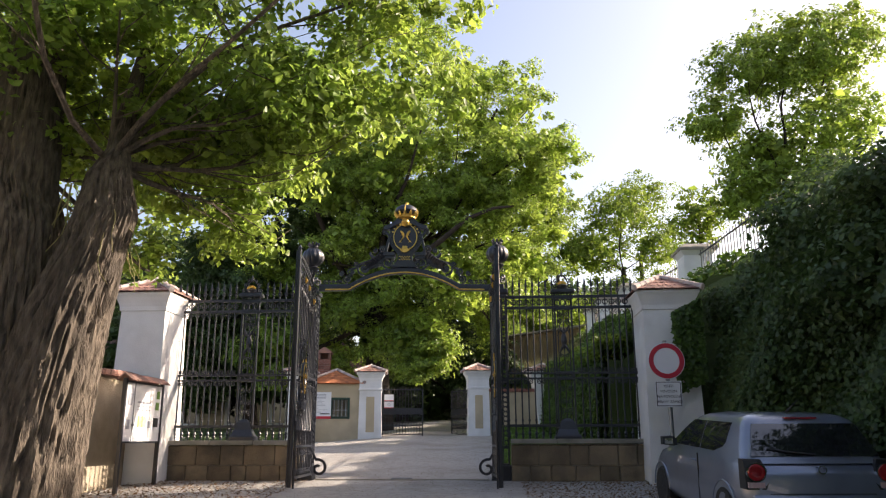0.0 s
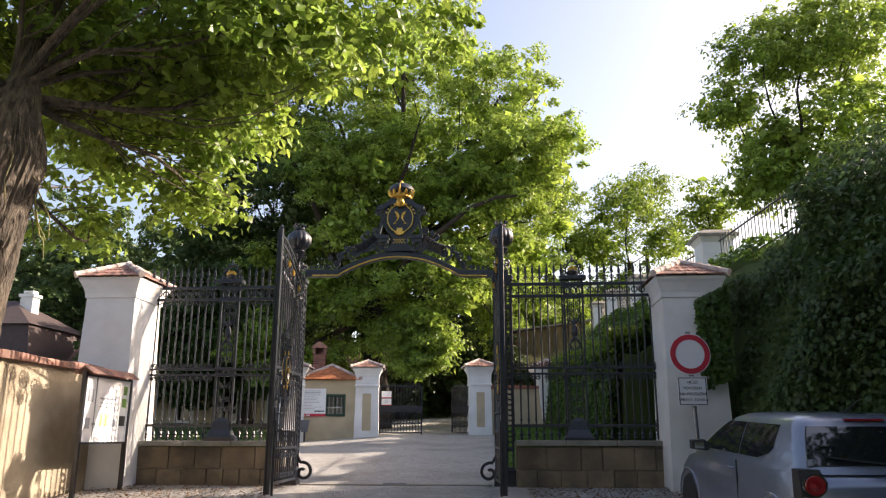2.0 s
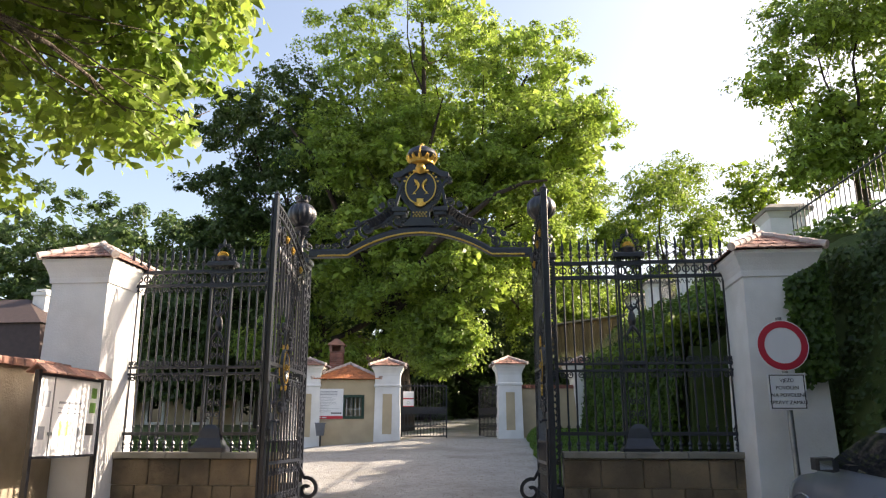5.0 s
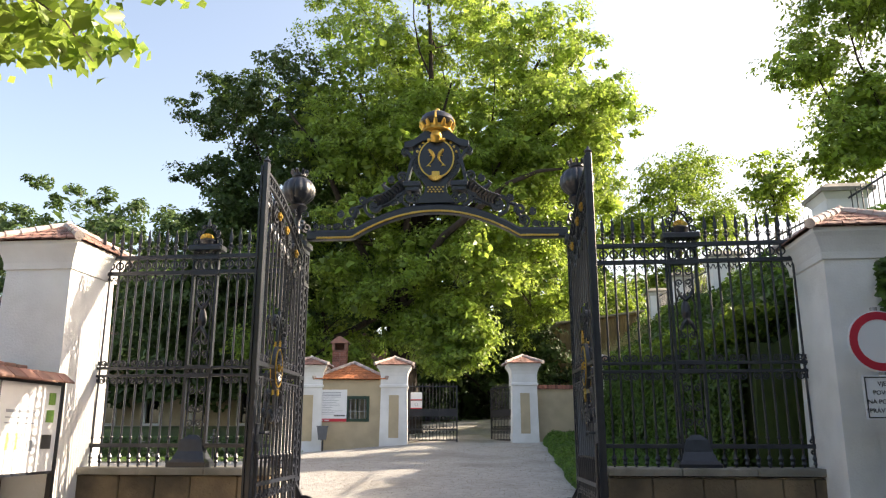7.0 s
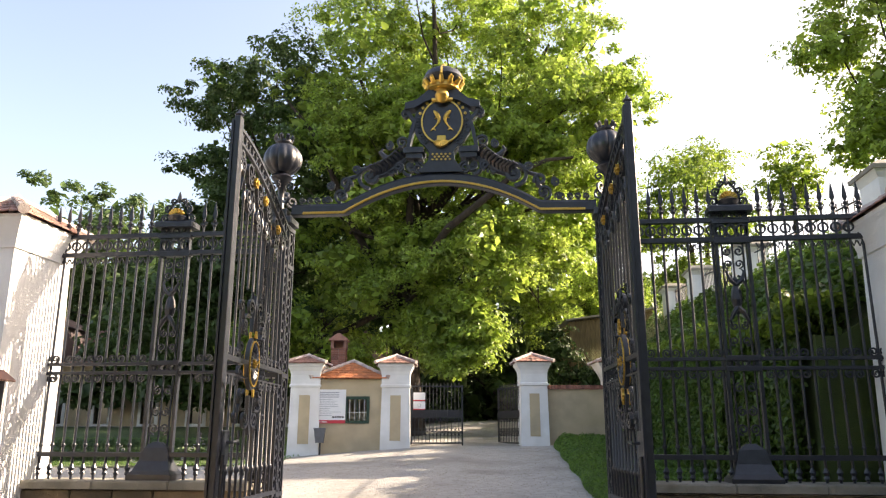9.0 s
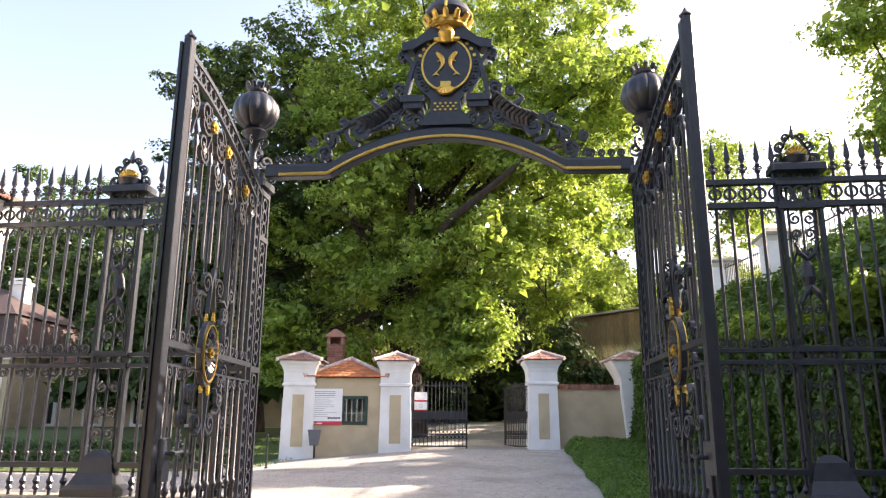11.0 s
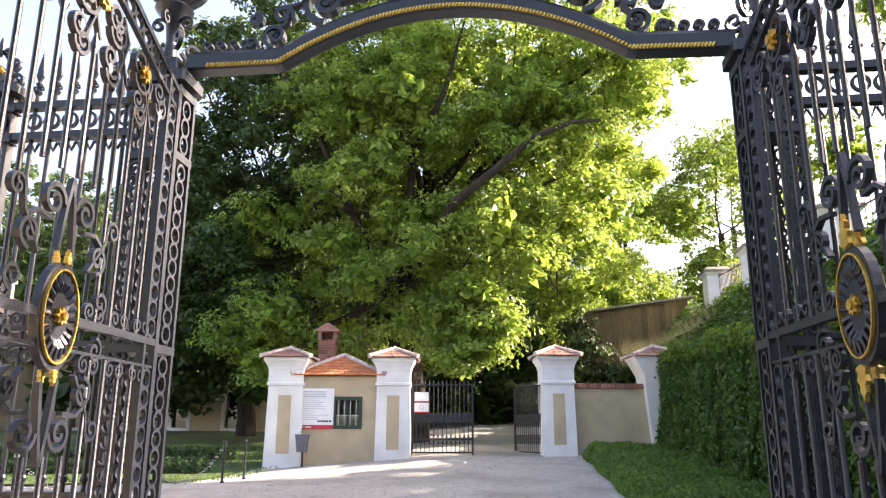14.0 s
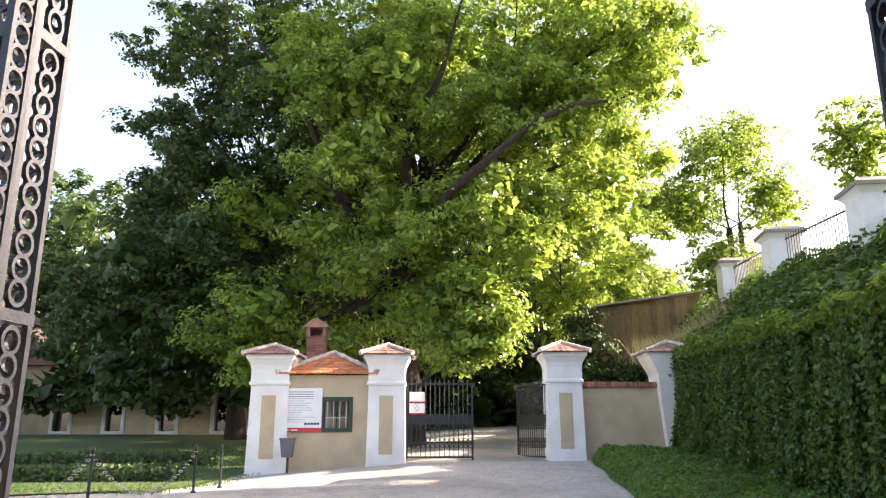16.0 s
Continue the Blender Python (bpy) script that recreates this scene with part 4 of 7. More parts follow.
def near_tree():
    rng = np.random.default_rng(81)
    base = Vector((-2.25, -9.0, -0.4))
    ob = thing("roadside_linden", "leaning twin-stemmed roadside linden with furrowed bark and low branches", "tree", Matrix.Translation(base))

    def stem(pts, rs, seed, ridges=11):
        """A trunk with deep bark ridges."""
        n, m = 120, 150
        rows = []
        P = [Vector(p) for p in pts]
        for i in range(m):
            u = i / (m - 1) * (len(P) - 1)
            k = min(int(u), len(P) - 2)
            c = P[k].lerp(P[k + 1], u - k)
            r = rs[k] + (rs[k + 1] - rs[k]) * (u - k)
            row = []
            for j in range(n):
                a = 2 * math.pi * j / n
                ca, sa = math.cos(a), math.sin(a)
                q = 0.5 * noise.noise(Vector((ca * 2 + seed, sa * 2, c.z * 0.7)))
                f1 = max(0.0, 1 - 4.0 * abs(noise.noise(Vector((ca * 6.5 + seed, sa * 6.5, c.z * 1.5)))))
                f2 = max(0.0, 1 - 3.5 * abs(noise.noise(Vector((ca * 13 + seed, sa * 13, c.z * 3.2)))))
                rr = r * (1.02 + 0.12 * q - 0.1 * f1 - 0.055 * f2 + 0.03 * noise.noise(Vector((ca * 20, sa * 20, c.z * 14))))
                row.append((c.x + rr * math.cos(a), c.y + rr * math.sin(a), c.z))
            rows.append(row)
        return Mesh().loft(rows)
    part("trunk", stem([(0.02, 0, -0.2), (0.08, 0, 0.3), (0.13, 0, 0.86), (0.2, 0, 1.53), (0.32, 0, 2.2), (0.49, 0, 2.8), (0.56, 0.02, 3.1), (0.54, 0.04, 3.45), (0.56, 0.1, 3.7), (0.6, 0.3, 4.8)], [0.6, 0.47, 0.43, 0.39, 0.33, 0.26, 0.25, 0.18, 0.1, 0.05], 3), BARK, ob, smooth=True)
    part("second_stem", stem([(-0.15, 0.05, -0.2), (-0.15, 0.05, 0.4), (-0.14, 0.06, 1.6), (-0.15, 0.08, 2.5), (-0.18, 0.1, 3.0), (-0.3, 0.12, 3.4), (-0.37, 0.2, 4.6), (-0.4, 0.3, 6.0)], [0.5, 0.42, 0.38, 0.34, 0.32, 0.3, 0.26, 0.18], 9), BARK, ob, smooth=True)
    blobs = [((-0.2, 0.4, 4.6), (1.5, 1.2, 0.8)), ((1.2, 0.9, 4.8), (1.5, 1.3, 0.8)), ((1.05, 2.05, 3.5), (0.6, 0.6, 0.3)), ((0.2, 2.4, 4.2), (1.3, 1.0, 0.6)), ((2.5, 1.2, 5.0), (1.1, 1.1, 0.7)), ((-1.4, 1.6, 4.6), (1.4, 1.3, 0.9)), ((-0.6, 2.7, 4.7), (1.0, 0.8, 0.5)), ((0.8, 1.4, 4.1), (1.1, 0.9, 0.5)), ((-1.0, 0.5, 3.8), (0.9, 0.9, 0.5)), ((1.9, 0.5, 4.3), (1.0, 0.8, 0.5)), ((-0.75, 3.5, 4.3), (0.4, 0.5, 0.2)), ((0.4, -2.0, 5.2), (2.2, 1.4, 0.8)), ((2.6, -0.6, 5.6), (1.4, 1.2, 0.7)), ((-0.3, 2.6, 3.35), (0.5, 0.5, 0.25)), ((3.2, 0.4, 5.6), (0.9, 0.9, 0.5)), ((0.5, 0.8, 4.25), (0.9, 0.6, 0.35)), ((1.5, 0.9, 4.3), (0.8, 0.6, 0.4)), ((-0.3, 0.9, 4.5), (0.9, 0.6, 0.4)), ((0.2, 2.1, 4.75), (1.4, 0.8, 0.4)), ((-0.6, 0.2, 5.2), (1.2, 0.8, 0.4)), ((-0.9, -0.4, 5.0), (1.3, 1.2, 0.6)), ((0.6, -0.2, 4.9), (1.2, 0.8, 0.45)), ((-1.6, 0.9, 5.4), (1.3, 1.2, 0.7)), ((0.9, 2.2, 4.5), (0.9, 0.9, 0.5)), ((1.6, 1.7, 4.9), (1.0, 0.9, 0.6))]
    for c, r in blobs:
        lm = Mesh()
        start = Vector((0.5, 0.06, 3.6)) if c[0] > 0.3 else Vector((-0.46, 0.18, 3.8))
        path = limb(lm, start, c, 0.03, 0.008, rng, 0.16)
        for j in range(5):
            d = Vector(rng.normal(0, 1, 3)).normalized()
            limb(lm, path[2 + j % 4], Vector(c) + Vector((d.x * r[0], d.y * r[1], d.z * r[2])) * 0.85, 0.008, 0.003, rng, 0.16, 5, 5)
        part("limb", lm, BARK, ob, smooth=True)
    v, q = sprig_cloud(blobs, 58000, 0.098, 82, 0.27, 50, 0.3, core=0.0)
    part("crown", fast_mesh("crown", v, q, LEAF_LINDEN), None, ob)
    tw = Mesh()
    for k in range(14):
        a = rng.random() * 6.3
        s = Vector((0.46 + 0.25 * math.cos(a), 0.02 + 0.25 * math.sin(a), 3.0 + 0.4 * rng.random()))
        limb(tw, s, s + Vector((0.15 * math.cos(a), 0.15 * math.sin(a), -0.35 - 0.3 * rng.random())), 0.008, 0.003, rng, 0.15, 5, 4)
    part("epicormic_twigs", tw, DRY_GRASS, ob, "bare dry twigs hanging from the stub")


near_tree()
# Dark leaf colour stands in for the shade that lies on this thicket.
tree("bank_thicket", (7.6, -3.5, 3.0), (7.3, -3.3, 4.0), 0.12,
     [((6.9, -3.2, 4.0), (1.0, 1.6, 0.8)), ((7.4, -1.6, 3.7), (0.9, 1.1, 0.8)), ((7.6, -2.2, 4.8), (1.1, 1.6, 0.7)), ((7.2, -5.5, 3.8), (1.1, 1.6, 0.9)), ((7.0, -7.6, 3.6), (1.0, 1.4, 0.9)), ((6.5, -4.6, 3.2), (0.7, 1.6, 0.6))],
     42000, 0.11, LEAF_DARK, "creeper-covered thicket overhanging the parking place, its leaf colour darkened for shade", 85, per=90, clump=0.5, shell=0.5, category="shrub")
# Added out of view only to cast shade on the bank and car.
tree("bank_maple", (11.5, -6.0, 3.5), (11.3, -5.6, 7.0), 0.3,
     [((10.6, -5.2, 5.6), (2.2, 2.6, 1.4)), ((11.5, -8.5, 5.6), (2.4, 2.6, 1.4)), ((12.5, -6.5, 6.6), (2.4, 2.4, 1.0))],
     24000, 0.22, LEAF_DARK, "unseen broad tree added on the bank to shade the parking place", 86, per=90, clump=0.8)
# Unseen trees added behind the camera to darken reflections and front light.
for i, (x, y, h, r) in enumerate(((-14, -27, 14, 5), (-6, -30, 16, 6), (3, -28, 15, 6), (12, -27, 15, 6), (-20, -18, 13, 5), (20, -24, 14, 6))):
    tree("street_tree", (x, y, -1.5), (x, y, h * 0.4), 0.3, [((x, y, h * 0.7), (r * 0.8, r * 0.8, h * 0.28)), ((x - r * 0.5, y, h * 0.42), (r * 0.7, r * 0.6, h * 0.28)), ((x + r * 0.5, y, h * 0.42), (r * 0.7, r * 0.6, h * 0.28)), ((x, y, h * 0.15), (r * 0.9, r * 0.6, h * 0.2))],
         4000, 0.75, LEAF_DARK, "unseen leafy tree added behind the camera to darken reflections", 100 + i, per=60, clump=1.4)


def understorey():
    """The dark hedge of young growth that closes the garden at the back."""
    rng = np.random.default_rng(90)
    k = 46000
    x = rng.uniform(-75, 12, k)
    y = 41 + np.abs(x + 5) * 0.25 + rng.uniform(0, 5, k)
    z = 1.6 + (rng.random(k) ** 0.8) * (5.5 + 2.5 * np.sin(x * 0.35) + 1.5 * np.sin(x * 0.9 + 1))
    nrm = np.tile(np.array([0.2, -1.0, 0.5]), (k, 1))
    foliage("woodland_edge", np.stack([x, y, z], 1), nrm, 0.5, LEAF_DARK, "dark undergrowth at the edge of the woods", "undergrowth", 91, 0.3, 0.8)
    mb = Mesh()
    xs = list(range(-140, 61, 10))
    for row, (dy, h) in enumerate(((0, 0), (14, 6), (40, 16), (110, 34))):
        for xx in xs:
            mb.v.append((xx, 50 + abs(xx + 5) * 0.25 + dy, 1.2 + h * (0.7 + 0.3 * math.sin(xx * 0.07))))
    n = len(xs)
    for j in range(3):
        for i in range(n - 1):
            a = j * n + i
            mb.f.append((a, a + 1, a + n + 1, a + n))
    solid("wooded_hill", mb, GRASS_SOIL, "wooded hillside behind the garden", "hill", kind="structure", smooth=True)
    k = 36000
    x = rng.uniform(-130, 40, k)
    d = rng.uniform(0, 100, k)
    y = 52 + np.abs(x + 5) * 0.25 + d
    h = np.interp(d, [0, 14, 40, 110], [0, 6, 16, 34]) * (0.7 + 0.3 * np.sin(x * 0.07))
    z = 1.5 + h + rng.random(k) ** 2 * 5 * (0.6 + 0.4 * np.sin(x * 0.4 + y * 0.3))
    foliage("hill_woods", np.stack([x, y, z], 1), np.tile(np.array([0.3, -0.7, 0.9]), (k, 1)), 1.3, LEAF_DARK, "distant woods on the hill", "woods", 92, 0.3, 0.7)


understorey()


# ---- main gate ----
GC = -0.24
ARCH_FOOT, ARCH_RISE = 3.77, 0.35


def arch_z(x):
    """Underside of the arch."""
    x = abs(x)
    if x >= 1.12:
        return ARCH_FOOT - 0.01 * (x - 1.12)
    u = x / 1.12
    return ARCH_FOOT + ARCH_RISE * (1 - u * u)


def rosette(mb, x, z, r, y, petals=8):
    pts = []
    for k in range(petals * 4):
        q = r * (0.78 + 0.22 * math.cos(k * math.pi / 2))
        a = 2 * math.pi * k / (petals * 4)
        pts.append((x + q * math.cos(a), z + q * math.sin(a)))
    mb.plate(pts, y - 0.012, y + 0.012)
    mb.plate([(x + r * 0.45 * math.cos(2 * math.pi * k / 12), z + r * 0.45 * math.sin(2 * math.pi * k / 12)) for k in range(12)], y - 0.026, y + 0.026)


def flame(x, z, h, w, up=1):
    """The outline of a gilded leaf flame."""
    pr = [(0, 0), (0.5, 0.1), (0.38, 0.28), (0.5, 0.45), (0.25, 0.55), (0.32, 0.75), (0.08, 0.82), (0, 1)]
    pts = [(x + a * w, z + up * b * h) for a, b in pr] + [(x - a * w, z + up * b * h) for a, b in pr[-2:0:-1]]
    return pts


def gate_arch():
    ob = thing("gate_arch", "ornate black wrought iron gate arch with gilded beading and crowned crest", "gate", Matrix.Translation((GC - 0.05, 0, 0.0)) @ pose(0, 0, 0, 0, 0.8, 0))
    xs = [-1.74 + k * 3.48 / 60 for k in range(61)]
    beam = Mesh().loft([[(x, -0.05, arch_z(x) + 0.02), (x, -0.07, arch_z(x) + 0.03), (x, -0.07, arch_z(x) + 0.12), (x, -0.05, arch_z(x) + 0.15), (x, 0.05, arch_z(x) + 0.15), (x, 0.07, arch_z(x) + 0.12), (x, 0.07, arch_z(x) + 0.03), (x, 0.05, arch_z(x) + 0.02)] for x in xs])
    part("beam", beam, IRON, ob)
    bead = Mesh()
    for k in range(150):
        x = -1.6 + k * 3.2 / 149
        z = arch_z(x) + 0.035
        x2 = x + 0.016
        bead.tube([(x, -0.068, z - 0.006), (x2, -0.075, arch_z(x2) + 0.05)], 0.0125, 5)
    part("gilded_bead", bead, GOLD, ob, "gilded rope bead")
    for s in (-1, 1):
        for x, r, w, dz in ((0.36, 0.12, 0.034, 0.0), (0.84, 0.15, 0.038, 0.02), (1.17, 0.085, 0.026, 0.0)):
            mb = Mesh()
            z = arch_z(x) + 0.18 + dz
            mb.bar(scroll(s * x, z + r * 0.9, r, 1.5, math.radians(-90), s, 22), w, 0, 0.07)
            mb.bar(scroll(s * (x + r * 1.9), z + r * 0.35, r * 0.5, 1.2, math.radians(200 if s > 0 else -20), -s, 14), w * 0.8, 0, 0.06)
            part("volute", mb, IRON, ob)
            rs = Mesh()
            rosette(rs, s * x, z + r * 0.9, r * 0.42, 0, 6)
            part("rosette", rs, IRON, ob)
        sweep = Mesh()
        pts = [(s * (0.4 + 0.42 * u), 0, 4.5 - 0.26 * u - 0.05 * math.sin(u * math.pi)) for u in [k / 10 for k in range(11)]]
        sweep.tube(pts, [0.035, 0.045, 0.05, 0.05, 0.045, 0.042, 0.04, 0.036, 0.032, 0.03, 0.02], 8)
        for k in range(9):
            p = pts[1 + k]
            for h in (-1, 1):
                part("acanthus_leaf", Mesh().tube([p, (p[0] - s * 0.01, h * 0.05, p[2] + 0.07), (p[0] + s * 0.05, h * 0.075, p[2] + 0.12), (p[0] + s * 0.1, h * 0.08, p[2] + 0.09)], [0.03, 0.034, 0.024, 0.006], 6), IRON, ob, smooth=True)
        sweep.tube([(s * 0.6, 0, 4.45), (s * 0.68, 0, 4.5), (s * 0.73, 0, 4.56), (s * 0.7, 0, 4.6)], [0.045, 0.036, 0.026, 0.012], 8)
        sweep.tube([(s * 0.96, 0, 4.28), (s * 1.08, 0, 4.24), (s * 1.1, 0, 4.12), (s * 1.2, 0, 4.03)], [0.02, 0.03, 0.03, 0.015], 8)
        part("acanthus_sweep", sweep, IRON, ob, smooth=True)
        for x, z, r, turn in ((0.27, 4.33, 0.075, 1), (0.5, 4.36, 0.06, -1), (0.62, 4.62, 0.05, 1), (1.0, 4.33, 0.055, -1), (1.3, 4.14, 0.05, 1)):
            part("leaf_scroll", Mesh().bar(scroll(s * x, z, r, 1.6, math.radians(90 * turn), s * turn, 20), 0.022, -0.03, 0.05), IRON, ob)
        tail = Mesh()
        for k in range(4):
            x = 1.36 + k * 0.09
            tail.bar(scroll(s * x, arch_z(x) + 0.21, 0.04, 1.2, math.radians(-90), s, 12), 0.016, 0, 0.05)
        part("tail_scroll", tail, IRON, ob)
        side = Mesh()
        side.bar([(s * 0.3, 4.55), (s * 0.4, 4.6), (s * 0.36, 4.8), (s * 0.33, 4.92), (s * 0.4, 5.02), (s * 0.44, 5.1)], 0.045, 0, 0.1)
        side.bar(scroll(s * 0.47, 4.66, 0.075, 1.4, math.radians(180 if s > 0 else 0), -s, 18), 0.024, 0, 0.08)
        side.bar(scroll(s * 0.44, 5.02, 0.05, 1.3, math.radians(90), -s, 14), 0.02, 0, 0.08)
        part("side_scroll", side, IRON, ob)
        shoulder = Mesh().plate([(s * 0.02, 5.32), (s * 0.16, 5.3), (s * 0.3, 5.18), (s * 0.44, 5.14), (s * 0.44, 5.06), (s * 0.33, 5.07), (s * 0.2, 5.15), (s * 0.02, 5.2)], -0.09, 0.07)
        part("shoulder", shoulder, IRON, ob)
        part("ledge", Mesh().box(min(s * 0.2, s * 0.44), -0.12, 4.5, max(s * 0.2, s * 0.44), 0.1, 4.57, 0.01).box(min(s * 0.22, s * 0.41), -0.1, 4.44, max(s * 0.22, s * 0.41), 0.08, 4.5), IRON, ob)
    part("pedestal", Mesh().loft([[(-q, -0.08, z), (q, -0.08, z), (q, 0.08, z), (-q, 0.08, z)] for q, z in ((0.26, arch_z(0) + 0.15), (0.19, 4.37), (0.15, 4.42), (0.14, 4.52), (0.2, 4.6))]), IRON, ob)
    lat = Mesh()
    for i in range(5):
        for j in range(3):
            x, z = -0.1 + i * 0.05 + (0.025 if j % 2 else 0), 4.42 + j * 0.032
            if x < 0.12:
                lat.plate([(x - 0.016, z), (x, z - 0.012), (x + 0.016, z), (x, z + 0.012)], -0.095, -0.078)
    part("gilded_lattice", lat, GOLD, ob)
    shell = Mesh()
    for k in range(7):
        a = math.radians(210 + k * 20)
        shell.tube([(0, -0.1, 4.67), (0.1 * math.cos(a), -0.12, 4.65 + 0.085 * math.sin(a))], [0.01, 0.022], 6)
    shell.box(-0.05, -0.12, 4.64, 0.05, -0.07, 4.7)
    part("gilded_shell", shell, GOLD, ob, smooth=True)

    def oval(rx, rz, n=36):
        return [(rx * math.cos(2 * math.pi * k / n), 4.9 + rz * math.sin(2 * math.pi * k / n)) for k in range(n)]
    part("back_plate", Mesh().plate(oval(0.34, 0.36), -0.03, 0.03), IRON, ob)
    part("shield", Mesh().plate(oval(0.23, 0.265), -0.065, -0.03), IRON, ob)
    part("gilded_rim", Mesh().ring(0, 4.9, 0.238, 0.018, 36, -0.06, 0.272, 0.03), GOLD, ob)
    for k in range(26):
        a = 2 * math.pi * k / 26 + 0.1
        if math.sin(a) < -0.8:
            continue
        gold = math.sin(a) > 0.15
        part("gilded_flower" if gold else "iron_flower", Mesh().ring(0.285 * math.cos(a), 4.9 + 0.318 * math.sin(a), 0.02 if not gold else 0.012, 0.012, 8, -0.036), GOLD if gold else IRON, ob)
    for s in (-1, 1):
        fish = Mesh()
        pts = [(s * (0.1 - 0.065 * math.sin(u * math.pi)), -0.075, 5.03 - 0.22 * u) for u in [k / 8 for k in range(9)]]
        fish.tube(pts, [0.012, 0.024, 0.026, 0.024, 0.02, 0.016, 0.012, 0.008, 0.006], 8)
        x, z = s * 0.1, 4.81
        fish.plate([(x, z + 0.015), (x + 0.035, z - 0.03), (x, z - 0.015), (x - 0.035, z - 0.03)], -0.08, -0.07)
        fish.tube([(s * 0.055, -0.075, 4.95), (s * 0.09, -0.08, 4.93)], [0.012, 0.003], 5)
        part("gilded_fish", fish, GOLD, ob, smooth=True)
    mask = Mesh().tube([(0, -0.09, 5.14), (0, -0.12, 5.2), (0, -0.1, 5.27)], [0.07, 0.085, 0.06], 10).tube([(-0.12, -0.08, 5.17), (0, -0.12, 5.14), (0.12, -0.08, 5.17)], [0.02, 0.035, 0.02], 8)
    mask.tube([(-0.1, -0.09, 5.3), (0, -0.12, 5.27), (0.1, -0.09, 5.3)], [0.012, 0.03, 0.012], 8)
    part("gilded_mask", mask, GOLD, ob, smooth=True)
    crown = part("crown", Mesh().lathe([(0.14, 5.36), (0.21, 5.4), (0.235, 5.46), (0.21, 5.53), (0.13, 5.58), (0.02, 5.585)], 20), IRON, ob, "black cap of the crown", smooth=True)
    band = Mesh().lathe([(0.17, 5.29), (0.2, 5.31), (0.19, 5.35), (0.2, 5.37), (0.16, 5.37)], 20)
    for k in range(12):
        a = 2 * math.pi * k / 12
        c, s = math.cos(a), math.sin(a)
        band.tube([(0.19 * c, 0.19 * s, 5.35), (0.235 * c, 0.235 * s, 5.41), (0.225 * c, 0.225 * s, 5.44)], [0.035, 0.026, 0.006], 6)
    part("band", band, GOLD, crown, "gilded crown band")
    ar = Mesh()
    for a in (0, math.pi / 2):
        ar.tube([(0.24 * math.cos(t) * math.cos(a), 0.24 * math.cos(t) * math.sin(a), 5.43 + 0.165 * math.sin(t)) for t in [math.pi * k / 12 for k in range(13)]], 0.017, 6)
    ar.lathe([(0.02, 5.58), (0.04, 5.61), (0.03, 5.65), (0.004, 5.67)], 8)
    part("hoop", ar, GOLD, crown, "gilded crown hoop", smooth=True)
    return ob


gate_arch()


RING = build("ring", Mesh().ring(0, 0, 0.05, 0.017, 14, 0, 0.05, 0.022), IRON)


def ring_column(parent, x, z0, z1, r=0.05, y=0.0, turn=0.0):
    """Touching iron rings, one above another."""
    n = max(1, round((z1 - z0) / (2 * r + 0.004)))
    for k in range(n):
        m = pose(0, 0, 0, 0, 0, turn) @ pose(x, y, z0 + (k + 0.5) * (z1 - z0) / n) @ Matrix.Diagonal((r / 0.05, 1, (z1 - z0) / n / 0.1, 1))
        part("ring", RING, None, parent, at=m)


